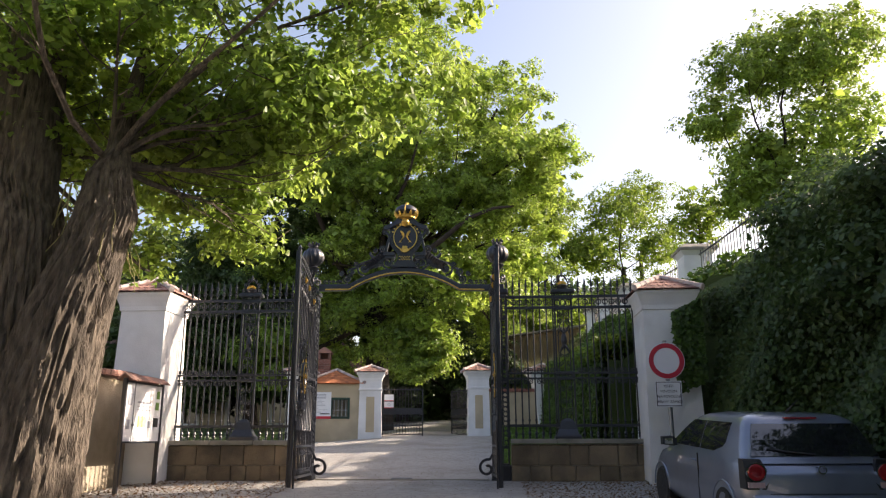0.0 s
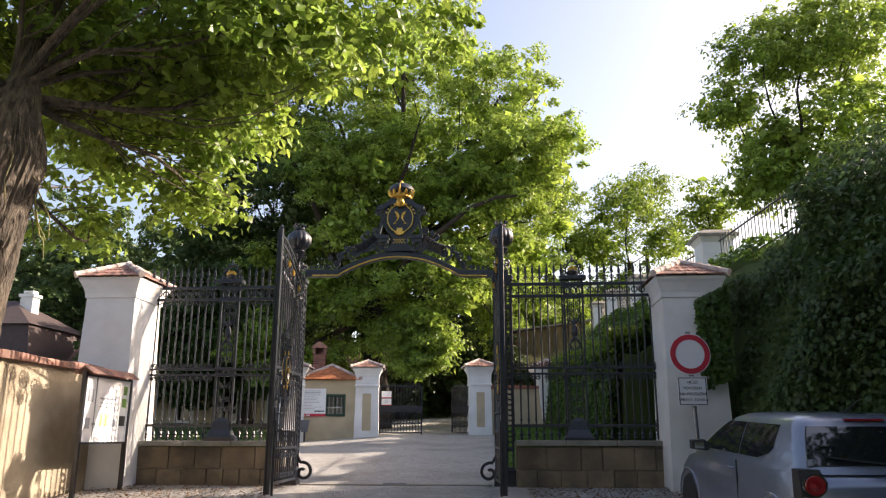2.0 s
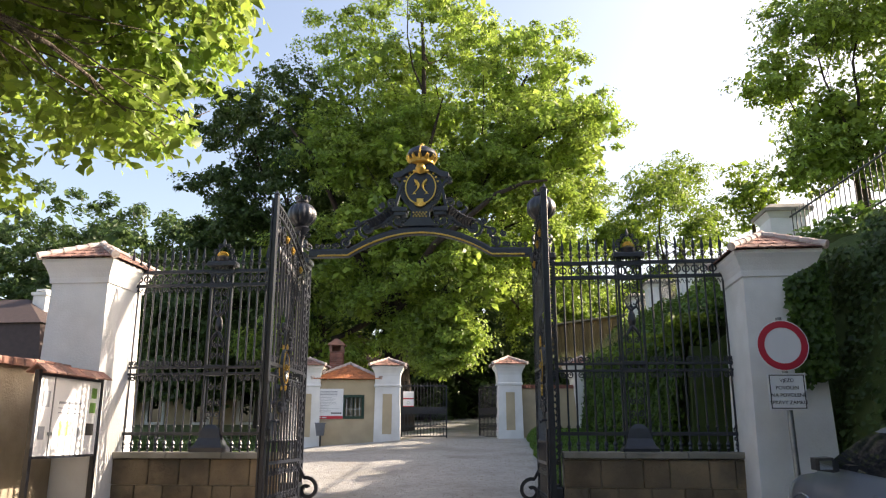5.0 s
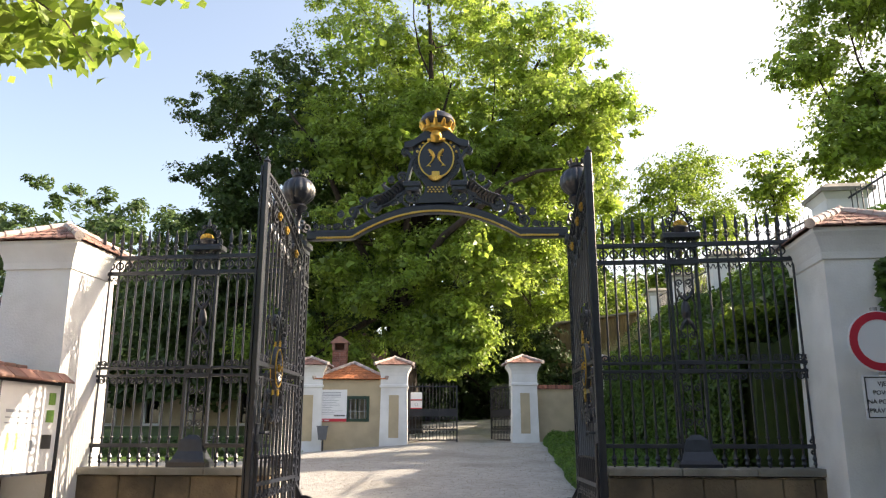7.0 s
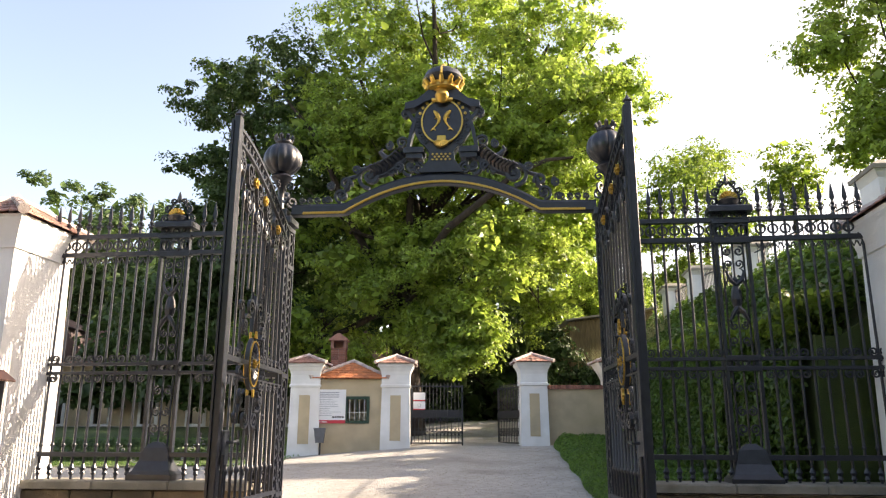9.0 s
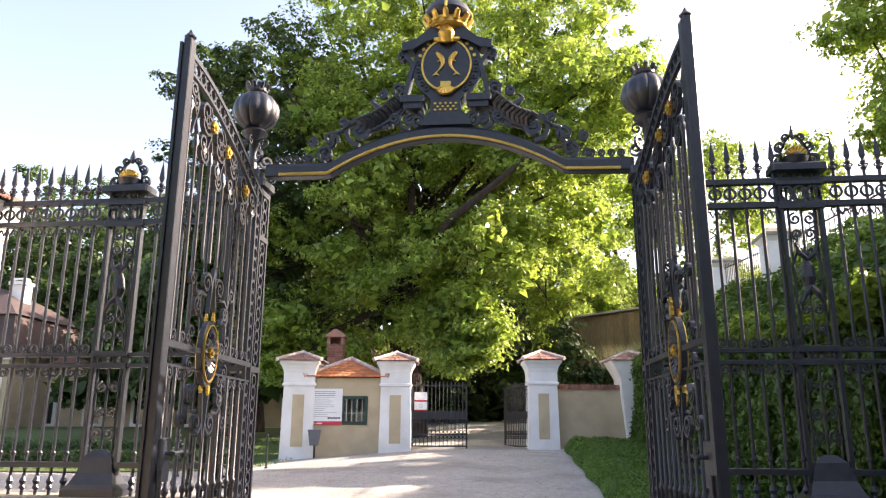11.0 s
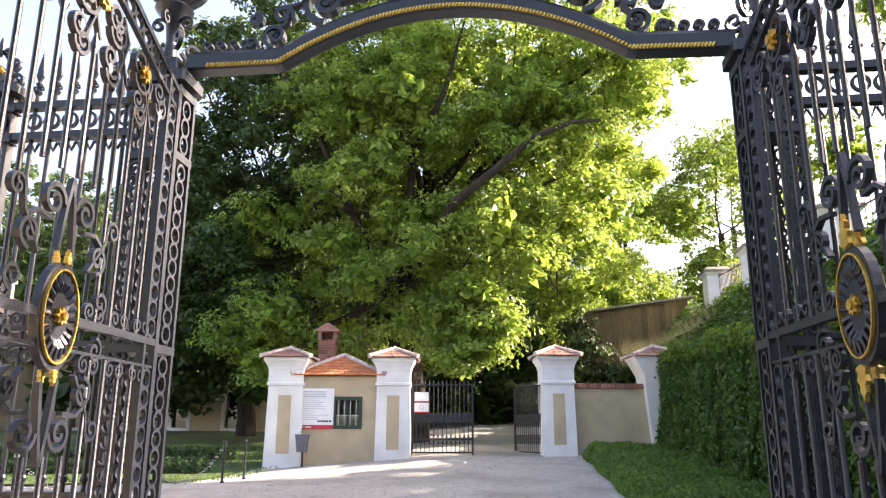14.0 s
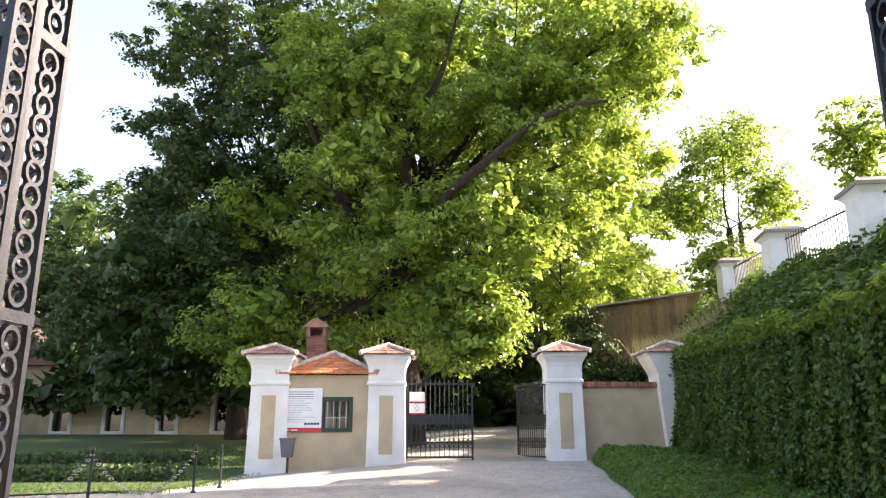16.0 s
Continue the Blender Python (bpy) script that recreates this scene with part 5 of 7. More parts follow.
def gate_pier(x, s):
    """The open lattice pier at the hinge; s is the side of the opening."""
    ob = thing("gate_pier", "black wrought iron lattice gate pier topped with a gadrooned ball", "gate pier", Matrix.Translation((x, 0, 0.1)), "iron piers of the main gate")
    fr = Mesh()
    for a in (-0.145, -0.045, 0.045, 0.145):
        for b in (-0.1, 0.1):
            q = 0.014 if abs(a) > 0.1 else 0.009
            fr.box(a - q, b - q, 0.3, a + q, b + q, 3.58)
    for z in (0.3, 0.62, 1.87, 3.1, 3.54):
        fr.box(-0.16, -0.12, z - 0.02, 0.16, 0.12, z + 0.03)
    part("frame", fr, IRON, ob)
    part("base", Mesh().box(-0.19, -0.15, -0.3, 0.19, 0.15, 0.3, 0.02), IRON, ob)
    for y in (-0.1, 0.1):
        for z0, z1 in ((0.66, 1.83), (1.92, 3.06)):
            for x0 in (-0.095, 0.095):
                ring_column(ob, x0, z0, z1, 0.042, y)
        ring_column(ob, -0.1, 3.14, 3.5, 0.042, y)
        ring_column(ob, 0.0, 3.14, 3.5, 0.042, y)
        ring_column(ob, 0.1, 3.14, 3.5, 0.042, y)
    for z0, z1 in ((0.66, 1.83), (1.92, 3.06), (3.14, 3.5)):
        for x0 in (-0.145, 0.145):
            ring_column(ob, 0, z0, z1, 0.05, -x0, 90)
    sc = Mesh()
    for h in (-1, 1):
        for v in (-1, 1):
            sc.bar(scroll(h * 0.03, 1.88 + v * 0.08, 0.03, 1.3, math.radians(-90 * v), h * v, 14), 0.01, -0.1)
    part("rail_scroll", sc, IRON, ob)
    part("cornice", Mesh().box(-0.19, -0.15, 3.6, 0.19, 0.15, 3.68, 0.015).box(-0.12, -0.12, 3.68, 0.12, 0.12, 3.78, 0.01), IRON, ob)
    br = Mesh()
    for k in range(4):
        t = Mesh().bar(scroll(0.14, 3.92, 0.075, 1.3, math.radians(200), 1, 16), 0.02, 0, 0.03)
        br.merge(t, pose(0, 0, 0, 0, 0, 45 + 90 * k))
    br.lathe([(0.05, 3.76), (0.035, 3.95), (0.05, 4.1), (0.11, 4.16), (0.13, 4.19), (0.08, 4.24)], 16)
    for k in range(4):
        t = Mesh().bar(scroll(0.1, 4.08, 0.055, 1.3, math.radians(160), -1, 16), 0.016, 0, 0.026)
        br.merge(t, pose(0, 0, 0, 0, 0, 90 * k))
    part("bracket", br, IRON, ob, smooth=True)
    ball = Mesh()
    n = 80

    def lobe(k):
        return 0.9 + 0.1 * abs(math.sin(6 * 2 * math.pi * k / n)) ** 0.5
    ball.loft([[(0.23 * math.sin(t) * lobe(k) * math.cos(2 * math.pi * k / n), 0.23 * math.sin(t) * lobe(k) * math.sin(2 * math.pi * k / n), 4.42 - 0.2 * math.cos(t)) for k in range(n)] for t in [0.3 + j * 2.5 / 12 for j in range(13)]])
    part("ball", ball, IRON, ob, "gadrooned iron ball", smooth=True)
    cr = Mesh().lathe([(0.08, 4.6), (0.1, 4.63), (0.1, 4.66), (0.07, 4.67)], 12)
    for k in range(8):
        a = 2 * math.pi * k / 8
        cr.tube([(0.085 * math.cos(a), 0.085 * math.sin(a), 4.65), (0.11 * math.cos(a), 0.11 * math.sin(a), 4.7), (0.1 * math.cos(a), 0.1 * math.sin(a), 4.73)], [0.022, 0.024, 0.005], 6)
    part("coronet", cr, IRON, ob)
    gd = Mesh()
    rosette(gd, s * 0.0, 3.48, 0.05, -0.13)
    part("gilded_rosette", gd, GOLD, ob)
    foot = Mesh()
    foot.bar([(s * 0.12, 0.78), (s * 0.14, 0.55), (s * 0.22, 0.4)] , 0.04, 0, 0.05)
    foot.bar(scroll(s * 0.27, 0.24, 0.17, 1.15, math.radians(110 if s > 0 else 70), -s, 20), 0.05, 0, 0.06)
    part("foot_scroll", foot, IRON, ob, "curled iron wheel guard")
    back = Mesh().tube([(0, 0.1, 1.1), (0, 0.5, 0.5), (0, 0.75, -0.2)], 0.025, 6)
    part("stay", back, IRON, ob)
    return ob


gate_pier(GC - 1.895, 1)
gate_pier(GC + 1.895, -1)


def gate_leaf(hinge, front, s, label):
    """An open gate leaf, built along +x from its hinge and then turned; s is the face that carries the gilding."""
    w = math.hypot(front[0] - hinge[0], front[1] - hinge[1])
    turn = math.degrees(math.atan2(front[1] - hinge[1], front[0] - hinge[0]))
    ob = thing("gate_leaf", label, "gate", Matrix.Translation((hinge[0], hinge[1], 0.08)) @ pose(0, 0, 0, 0, 0, turn), "open leaves of the main gate")
    mid = 1.9

    def top(u):
        return 3.52 + 0.5 * math.sin(math.pi / 2 * min(1, u / w)) ** 1.1

    fr = Mesh()
    fr.box(0, -0.02, 0.12, 0.03, 0.02, top(0) + 0.05)
    fr.box(0.13, -0.016, 0.12, 0.155, 0.016, top(0.13))
    fr.bar([(w * k / 16, top(w * k / 16)) for k in range(17)], 0.035, 0, 0.04)
    fr.bar([(w * k / 16, top(w * k / 16) - 0.13) for k in range(17)], 0.022, 0, 0.03)
    for z in (0.14, 0.66, mid):
        fr.box(0, -0.018, z, w, 0.018, z + 0.04)
    fr.box(0, -0.014, mid - 0.13, w, 0.014, mid - 0.115)
    part("frame", fr, IRON, ob)
    part("meeting_stile", Mesh().box(w - 0.05, -0.03, 0.02, w + 0.04, 0.03, top(w) + 0.1, 0.006).box(w - 0.02, -0.05, 0.02, w + 0.055, -0.03, top(w) + 0.06), IRON, ob)
    part("stile_cap", Mesh().lathe([(0.03, top(w) + 0.1), (0.045, top(w) + 0.12), (0.02, top(w) + 0.15), (0.004, top(w) + 0.18)], 8, w), IRON, ob)
    for z0, z1 in ((0.19, 0.65), (0.71, mid - 0.14), (mid + 0.05, top(0.08) - 0.15)):
        ring_column(ob, 0.08, z0, z1)
    n = 17
    for k in range(n):
        u = w * (k + 0.5) / n
        part("ring", RING, None, ob, at=pose(u, 0, top(u) - 0.065))
    cx, cz = w * 0.56, mid + 0.02
    for k in range(11):
        u = 0.25 + k * (w - 0.36) / 10
        hi = top(u) - 0.14 - (0.42 if 0.4 < u < w - 0.15 else 0.2)
        lo_hit = abs(u - cx) < 0.3
        for z0, z1 in ((0.18, 0.66), (0.7, cz - 0.62 if lo_hit else mid - 0.12), (cz + 0.68 if lo_hit else mid + 0.04, hi)):
            prof = [(0.013, z0), (0.013, z1)]
            if z0 == 0.7:
                prof[1:1] = [(0.013, 0.92), (0.025, 0.94), (0.025, 0.96), (0.013, 0.98)]
            if z1 == hi:
                prof[1:] = [(0.013, hi - 0.06), (0.026, hi - 0.03), (0.02, hi), (0.004, hi + 0.07)]
            part("bar", Mesh().lathe(prof, 8, u), IRON, ob, smooth=True)
    for k in range(7):
        u = 0.2 + k * (w - 0.3) / 6
        if abs(u - cx) < 0.26:
            continue
        for h in (-1, 1):
            part("rail_scroll", Mesh().bar(scroll(u + h * 0.045, mid + 0.085, 0.048, 1.4, math.radians(-90), h, 16), 0.015), IRON, ob)
            part("rail_scroll", Mesh().bar(scroll(u + h * 0.045, mid - 0.175, 0.048, 1.4, math.radians(90), -h, 16), 0.015), IRON, ob)
    for h in (-1, 1):
        for v in (-1, 1):
            for pts, wd in ((scroll(cx + h * 0.13, cz + v * 0.52, 0.085, 1.5, math.radians(180 if h > 0 else 0), -h * v, 22), 0.022),
                            (scroll(cx + h * 0.28, cz + v * 0.33, 0.075, 1.4, math.radians(-90 * v), h * v, 20), 0.02),
                            (scroll(cx + h * 0.35, cz + v * 0.12, 0.065, 1.3, math.radians(-90 * v), h * v, 18), 0.018),
                            (scroll(cx + h * 0.4, cz + v * 0.5, 0.06, 1.3, math.radians(180 if h > 0 else 0), -h * v, 18), 0.016),
                            ([(cx + h * 0.13, cz + v * 0.43), (cx + h * 0.24, cz + v * 0.44), (cx + h * 0.3, cz + v * 0.4)], 0.02),
                            ([(cx + h * 0.2, cz + v * 0.25), (cx + h * 0.33, cz + v * 0.42), (cx + h * 0.36, cz + v * 0.56)], 0.016),
                            ([(cx + h * 0.06, cz + v * 0.3), (cx + h * 0.03, cz + v * 0.52), (cx, cz + v * 0.66)], 0.022)):
                part("medallion_scroll", Mesh().bar(pts, wd, 0, 0.03), IRON, ob)

    def oval(rx, rz, n=28):
        return [(cx + rx * math.cos(2 * math.pi * k / n), cz + rz * math.sin(2 * math.pi * k / n)) for k in range(n)]
    med = part("medallion", Mesh().plate(oval(0.16, 0.25), -0.02, 0.02), IRON, ob, "oval iron medallion with gilding")
    pet = Mesh()
    for k in range(20):
        a = 2 * math.pi * k / 20
        pet.tube([(cx + 0.05 * math.cos(a), 0, cz + 0.08 * math.sin(a)), (cx + 0.1 * math.cos(a), s * -0.03, cz + 0.15 * math.sin(a)), (cx + 0.13 * math.cos(a), s * -0.02, cz + 0.2 * math.sin(a))], [0.008, 0.014, 0.01], 5)
    part("petals", pet, IRON, med)
    for y in (-0.028, 0.028):
        g = Mesh().ring(cx, cz, 0.135, 0.009, 28, y, 0.215, 0.014)
        rosette(g, cx, cz, 0.045, y)
        part("gilded_rim", g, GOLD, med)
        fh = 0.15 if s > 0 else 0.075
        for up in (-1, 1):
            part("gilded_flame", Mesh().plate(flame(cx, cz + up * 0.24, fh, fh * 0.5, up), y - 0.01, y + 0.01), GOLD, med)
    for u, dz, r in ((0.26, 0.27, 0.09), (0.5, 0.3, 0.12), (0.5, 0.52, 0.08), (0.8, 0.3, 0.11), (0.82, 0.55, 0.09), (1.1, 0.34, 0.14), (1.12, 0.62, 0.09), (1.4, 0.3, 0.13), (1.42, 0.56, 0.1), (1.66, 0.26, 0.08)):
        up = Mesh()
        for h in (-1, 1):
            up.bar(scroll(u + h * 0.02, top(u) - dz + h * 0.04, r * 0.8, 1.5, math.radians(90 + 90 * h), h, 20), 0.02, 0, 0.034)
        part("top_scroll", up, IRON, ob)
    for k in range(5):
        u = 0.35 + k * 0.3
        up = Mesh()
        up.bar([(u, top(u) - 0.52), (u + 0.06, top(u) - 0.4), (u + 0.02, top(u) - 0.28), (u + 0.1, top(u) - 0.16)], 0.016, 0, 0.028)
        up.bar([(u + 0.12, top(u) - 0.55), (u + 0.06, top(u) - 0.4), (u + 0.14, top(u) - 0.25)], 0.014, 0, 0.026)
        part("top_spray", up, IRON, ob)
    for u in (0.5, 0.98, 1.3):
        for y in (-0.03, 0.03):
            g = Mesh()
            rosette(g, u, top(u) - 0.32, 0.055, y)
            part("gilded_rosette", g, GOLD, ob)
    for k in range(9):
        u = 0.25 + k * (w - 0.4) / 8
        for h in (-1, 1):
            part("kick_scroll", Mesh().bar(scroll(u + h * 0.05, 0.56, 0.045, 1.3, math.radians(90), -h, 14), 0.014), IRON, ob)
            part("kick_scroll", Mesh().bar(scroll(u + h * 0.05, 0.26, 0.045, 1.3, math.radians(-90), h, 14), 0.014), IRON, ob)
    lk = part("lock_box", Mesh().box(w - 0.2, -0.045, 1.02, w - 0.03, 0.045, 1.3, 0.01), IRON, ob)
    hd = Mesh().tube([(w - 0.12, s * -0.045, 1.2), (w - 0.12, s * -0.1, 1.2), (w - 0.22, s * -0.11, 1.21), (w - 0.25, s * -0.11, 1.18)], 0.014, 6)
    part("handle", hd, IRON, lk)
    part("drop_bolt", Mesh().tube([(w - 0.02, s * -0.06, 0.0), (w - 0.02, s * -0.06, 1.1)], 0.018, 8), IRON, ob)
    return ob


gate_leaf((-1.975, -0.14), (-1.9, -1.95), -1, "open black wrought iron gate leaf with scrolls and gilded medallion")
gate_leaf((1.50, -0.14), (1.63, -1.88), 1, "open black wrought iron gate leaf in shade, with gilded medallion")


def spear_bar(x):
    b = Mesh()
    b.tube([(x, 0, 0.86), (x, 0, 3.72)], 0.0145, 8)
    b.lathe([(0.012, 0.9), (0.03, 0.92), (0.02, 0.95), (0.034, 0.98), (0.012, 1.03)], 8, x)
    b.lathe([(0.012, 1.2), (0.024, 1.215), (0.024, 1.235), (0.012, 1.25)], 8, x)
    return b


def spear(x):
    b = Mesh()
    b.lathe([(0.012, 3.7), (0.03, 3.73), (0.012, 3.76), (0.024, 3.79), (0.01, 3.81)], 8, x)
    b.loft([[(x - r, -d, z), (x + r, -d, z), (x + r, d, z), (x - r, d, z)] for r, d, z in ((0.006, 0.006, 3.8), (0.026, 0.009, 3.85), (0.016, 0.007, 3.93), (0.001, 0.001, 4.03))])
    b.bar(scroll(x - 0.026, 3.755, 0.02, 1.0, 0, 1, 10), 0.009)
    b.bar(scroll(x + 0.026, 3.755, 0.02, 1.0, math.pi, -1, 10), 0.009)
    return b


def fence(x0, x1, posts, label, end_at):
    """Iron railings on a stone plinth, with pilasters at posts; end_at is the x of the wall end."""
    ob = thing("iron_fence", label, "fence", Matrix(), "iron fences beside the main gate")
    for name, z, h, d in (("bottom_rail", 1.1, 0.05, 0.035), ("middle_rail", 2.0, 0.035, 0.03), ("middle_rail", 2.1, 0.035, 0.03), ("top_rail", 3.38, 0.05, 0.035), ("top_rail", 3.6, 0.05, 0.035)):
        part(name, Mesh().box(x0, -d, z, x1, d, z + h, 0.004), IRON, ob)
    step = 0.128
    n = round((x1 - x0 - 0.1) / step)
    k = 0
    for i in range(n + 1):
        x = x0 + 0.05 + i * (x1 - x0 - 0.1) / n
        if any(abs(x - p) < 0.2 for p in posts):
            continue
        bar = part("bar", spear_bar(x), IRON, ob, smooth=True)
        part("spear", spear(x), IRON, bar)
        part("ring", RING, None, ob, at=pose(x, 0, 3.515))
        part("rail_ornament", Mesh().bar([(x - 0.06, 3.36), (x - 0.035, 3.3), (x, 3.37), (x + 0.035, 3.3), (x + 0.06, 3.36)], 0.012), IRON, ob)
        if i % 2:
            for h in (-1, 1):
                part("rail_scroll", Mesh().bar(scroll(x + h * 0.045, 2.18, 0.048, 1.4, math.radians(-90), h, 16), 0.016), IRON, ob)
                part("rail_scroll", Mesh().bar(scroll(x + h * 0.045, 1.955, 0.048, 1.4, math.radians(90), -h, 16), 0.016), IRON, ob)
        k += 1
    for e in (2.06, 1.12, 3.5):
        sc = Mesh()
        s = 1 if end_at > x1 - 0.3 else -1
        for v in (-1, 1):
            sc.bar(scroll(end_at - s * 0.03, e + v * 0.06, 0.045, 1.3, math.radians(-90 * v), s * v, 14), 0.016)
        part("wall_tie", sc, IRON, ob)
    for p in posts:
        pil = thing("pilaster", "", "")
        pil.parent, pil.location = ob, (p, 0, 0)
        st = Mesh()
        for h in (-1, 1):
            st.box(h * 0.165 - 0.016, -0.03, 1.0, h * 0.165 + 0.016, 0.03, 3.72)
            st.tube([(h * 0.11, 0, 1.2), (h * 0.11, 0, 3.7)], 0.011, 6)
        part("stile", st, IRON, pil)
        part("foot", Mesh().loft([[(-q, -d, z), (q, -d, z), (q, d, z), (-q, d, z)] for q, d, z in ((0.25, 0.16, 0.86), (0.25, 0.16, 0.92), (0.21, 0.12, 0.96), (0.17, 0.07, 1.06), (0.13, 0.045, 1.2), (0.05, 0.02, 1.26))]), IRON, pil)
        part("mid_block", Mesh().box(-0.18, -0.045, 1.99, 0.18, 0.045, 2.04, 0.006).box(-0.18, -0.045, 2.1, 0.18, 0.045, 2.15, 0.006).ring(0, 2.07, 0.05, 0.02, 12, 0, 0.035, 0.06).ring(-0.1, 2.07, 0.04, 0.016, 12, 0, 0.035, 0.05).ring(0.1, 2.07, 0.04, 0.016, 12, 0, 0.035, 0.05), IRON, pil)
        hd = Mesh().box(-0.2, -0.05, 3.36, 0.2, 0.05, 3.42, 0.008).box(-0.2, -0.05, 3.58, 0.2, 0.05, 3.63, 0.008).box(-0.235, -0.11, 3.7, 0.235, 0.11, 3.77, 0.015)
        for q in (-0.11, 0.0, 0.11):
            hd.ring(q, 3.5, 0.05, 0.022, 12, 0, 0.07, 0.06).ring(q, 3.665, 0.035, 0.016, 10, 0, 0.03, 0.05)
        part("head", hd, IRON, pil)
        orn = Mesh()
        for h in (-1, 1):
            orn.bar(scroll(h * 0.06, 3.27, 0.055, 1.4, math.radians(90), -h, 18), 0.016)
            orn.bar(scroll(h * 0.06, 1.4, 0.06, 1.4, math.radians(-90), h, 18), 0.018)
            orn.bar(scroll(h * 0.05, 1.58, 0.05, 1.4, math.radians(90), -h, 18), 0.016)
            orn.bar(scroll(h * 0.06, 1.82, 0.05, 1.3, math.radians(90), -h, 16), 0.016)
            orn.bar(scroll(h * 0.06, 2.3, 0.05, 1.3, math.radians(-90), h, 16), 0.016)
            orn.bar([(h * 0.1, 2.72), (h * 0.12, 2.85), (h * 0.07, 2.98), (h * 0.03, 3.0)], 0.018)
            orn.bar(scroll(h * 0.055, 3.13, 0.05, 1.4, math.radians(-90), h, 16), 0.015)
            orn.bar(scroll(h * 0.05, 2.46, 0.045, 1.4, math.radians(90), -h, 16), 0.015)
            orn.tube([(0, -0.02, 2.66), (h * 0.05, -0.04, 2.6), (h * 0.09, -0.03, 2.52), (h * 0.07, -0.02, 2.45)], [0.03, 0.028, 0.018, 0.005], 6)
            orn.tube([(0, -0.02, 2.9), (h * 0.06, -0.04, 2.95), (h * 0.09, -0.03, 3.04), (h * 0.06, -0.02, 3.08)], [0.025, 0.022, 0.014, 0.004], 6)
        orn.lathe([(0.01, 2.58), (0.035, 2.63), (0.062, 2.74), (0.05, 2.84), (0.025, 2.9), (0.035, 2.95), (0.008, 3.0)], 10)
        orn.tube([(0, 0, 1.22), (0, 0, 3.36)], 0.011, 6)
        part("scrollwork", orn, IRON, pil)
        cr = Mesh()
        for h in (-1, 1):
            cr.bar(scroll(h * 0.15, 3.83, 0.06, 1.4, math.radians(-90), h, 18), 0.02, 0, 0.03)
            cr.bar(scroll(h * 0.12, 3.95, 0.05, 1.4, math.radians(-90), h, 18), 0.018, 0, 0.03)
            cr.bar(scroll(h * 0.06, 4.04, 0.04, 1.3, math.radians(-90), h, 16), 0.016, 0, 0.03)
            cr.bar([(h * 0.13, 3.8), (h * 0.12, 3.9), (h * 0.07, 4.0), (h * 0.015, 4.06)], 0.02, 0, 0.03)
        cr.tube([(0, 0, 4.02), (0, 0, 4.08), (0, 0, 4.16)], [0.014, 0.028, 0.006], 6)
        cr.lathe([(0.02, 3.76), (0.1, 3.78), (0.12, 3.84), (0.02, 3.9)], 12)
        part("palmette", cr, IRON, pil, smooth=True)
        sh = Mesh()
        for j in range(7):
            a = math.radians(30 + j * 20)
            sh.tube([(0, -0.03, 3.84), (0.1 * math.cos(a), -0.045, 3.84 + 0.1 * math.sin(a))], [0.01, 0.026], 6)
        part("gilded_shell", sh, GOLD, pil, "gilded shell", smooth=True)


fence(-4.93, -2.22, [-3.38], "black wrought iron spear fence lit from behind, on a stone plinth", -4.84)
fence(1.77, 4.33, [2.93], "black wrought iron spear fence in front of the ivy bank", 4.3)


# ---- forecourt things ----
def lettering(text, size, mat, parent, m, name="text_line"):
    cu = bpy.data.curves.new(name, "FONT")
    cu.body, cu.size, cu.align_x, cu.align_y, cu.extrude = text, size, "CENTER", "CENTER", 0.0015
    tmp = bpy.data.objects.new("tmp", cu)
    scene.collection.objects.link(tmp)
    me = bpy.data.meshes.new_from_object(tmp.evaluated_get(bpy.context.evaluated_depsgraph_get()))
    bpy.data.objects.remove(tmp)
    me.materials.clear()
    me.materials.append(mat)
    ob = new(name, me)
    ob.parent, ob.matrix_basis = parent, m
    return ob


def road_sign():
    ob = thing("road_sign", "round white red-rimmed sign with text plate on steel pole", "road sign", Matrix.Translation((4.56, -1.38, -0.15)) @ pose(0, 0, 0, 0, 0, 2))
    ob.scale = (1.12, 1.12, 1.12)
    part("pole", Mesh().tube([(0.04, 0.04, -0.3), (0.0, 0.04, 2.42)], 0.032, 12), STEEL, ob, smooth=True)

    def disc(r, y0, y1, n=40):
        return Mesh().plate([(r * math.cos(2 * math.pi * k / n), 2.1 + r * math.sin(2 * math.pi * k / n)) for k in range(n)], y0, y1)
    part("disc", disc(0.285, -0.006, 0.006), BOARD_WHITE, ob)
    part("red_ring", Mesh().ring(0, 2.1, 0.238, 0.072, 40, -0.009, 0.238, 0.005), PRINT_RED, ob, "red rim")
    part("back_channel", Mesh().box(-0.18, 0.006, 2.18, 0.18, 0.02, 2.22).box(-0.18, 0.006, 1.98, 0.18, 0.02, 2.02), STEEL, ob)
    pl = part("plate", Mesh().box(-0.205, -0.005, 1.39, 0.205, 0.006, 1.79, 0.0), BOARD_WHITE, ob, "white text plate")
    bd = Mesh().box(-0.19, -0.009, 1.405, 0.19, -0.006, 1.415).box(-0.19, -0.009, 1.765, 0.19, -0.006, 1.775).box(-0.19, -0.009, 1.415, -0.18, -0.006, 1.765).box(0.18, -0.009, 1.415, 0.19, -0.006, 1.765)
    part("border", bd, PRINT_BLACK, pl)
    for k, t in enumerate(("VJEZD", "POVOLEN", "NA POVOLENÍ", "SPRÁVY ZÁMKU")):
        lettering(t, 0.056, PRINT_BLACK, pl, pose(0, -0.008, 1.71 - k * 0.08, 90, 0, 0))


road_sign()


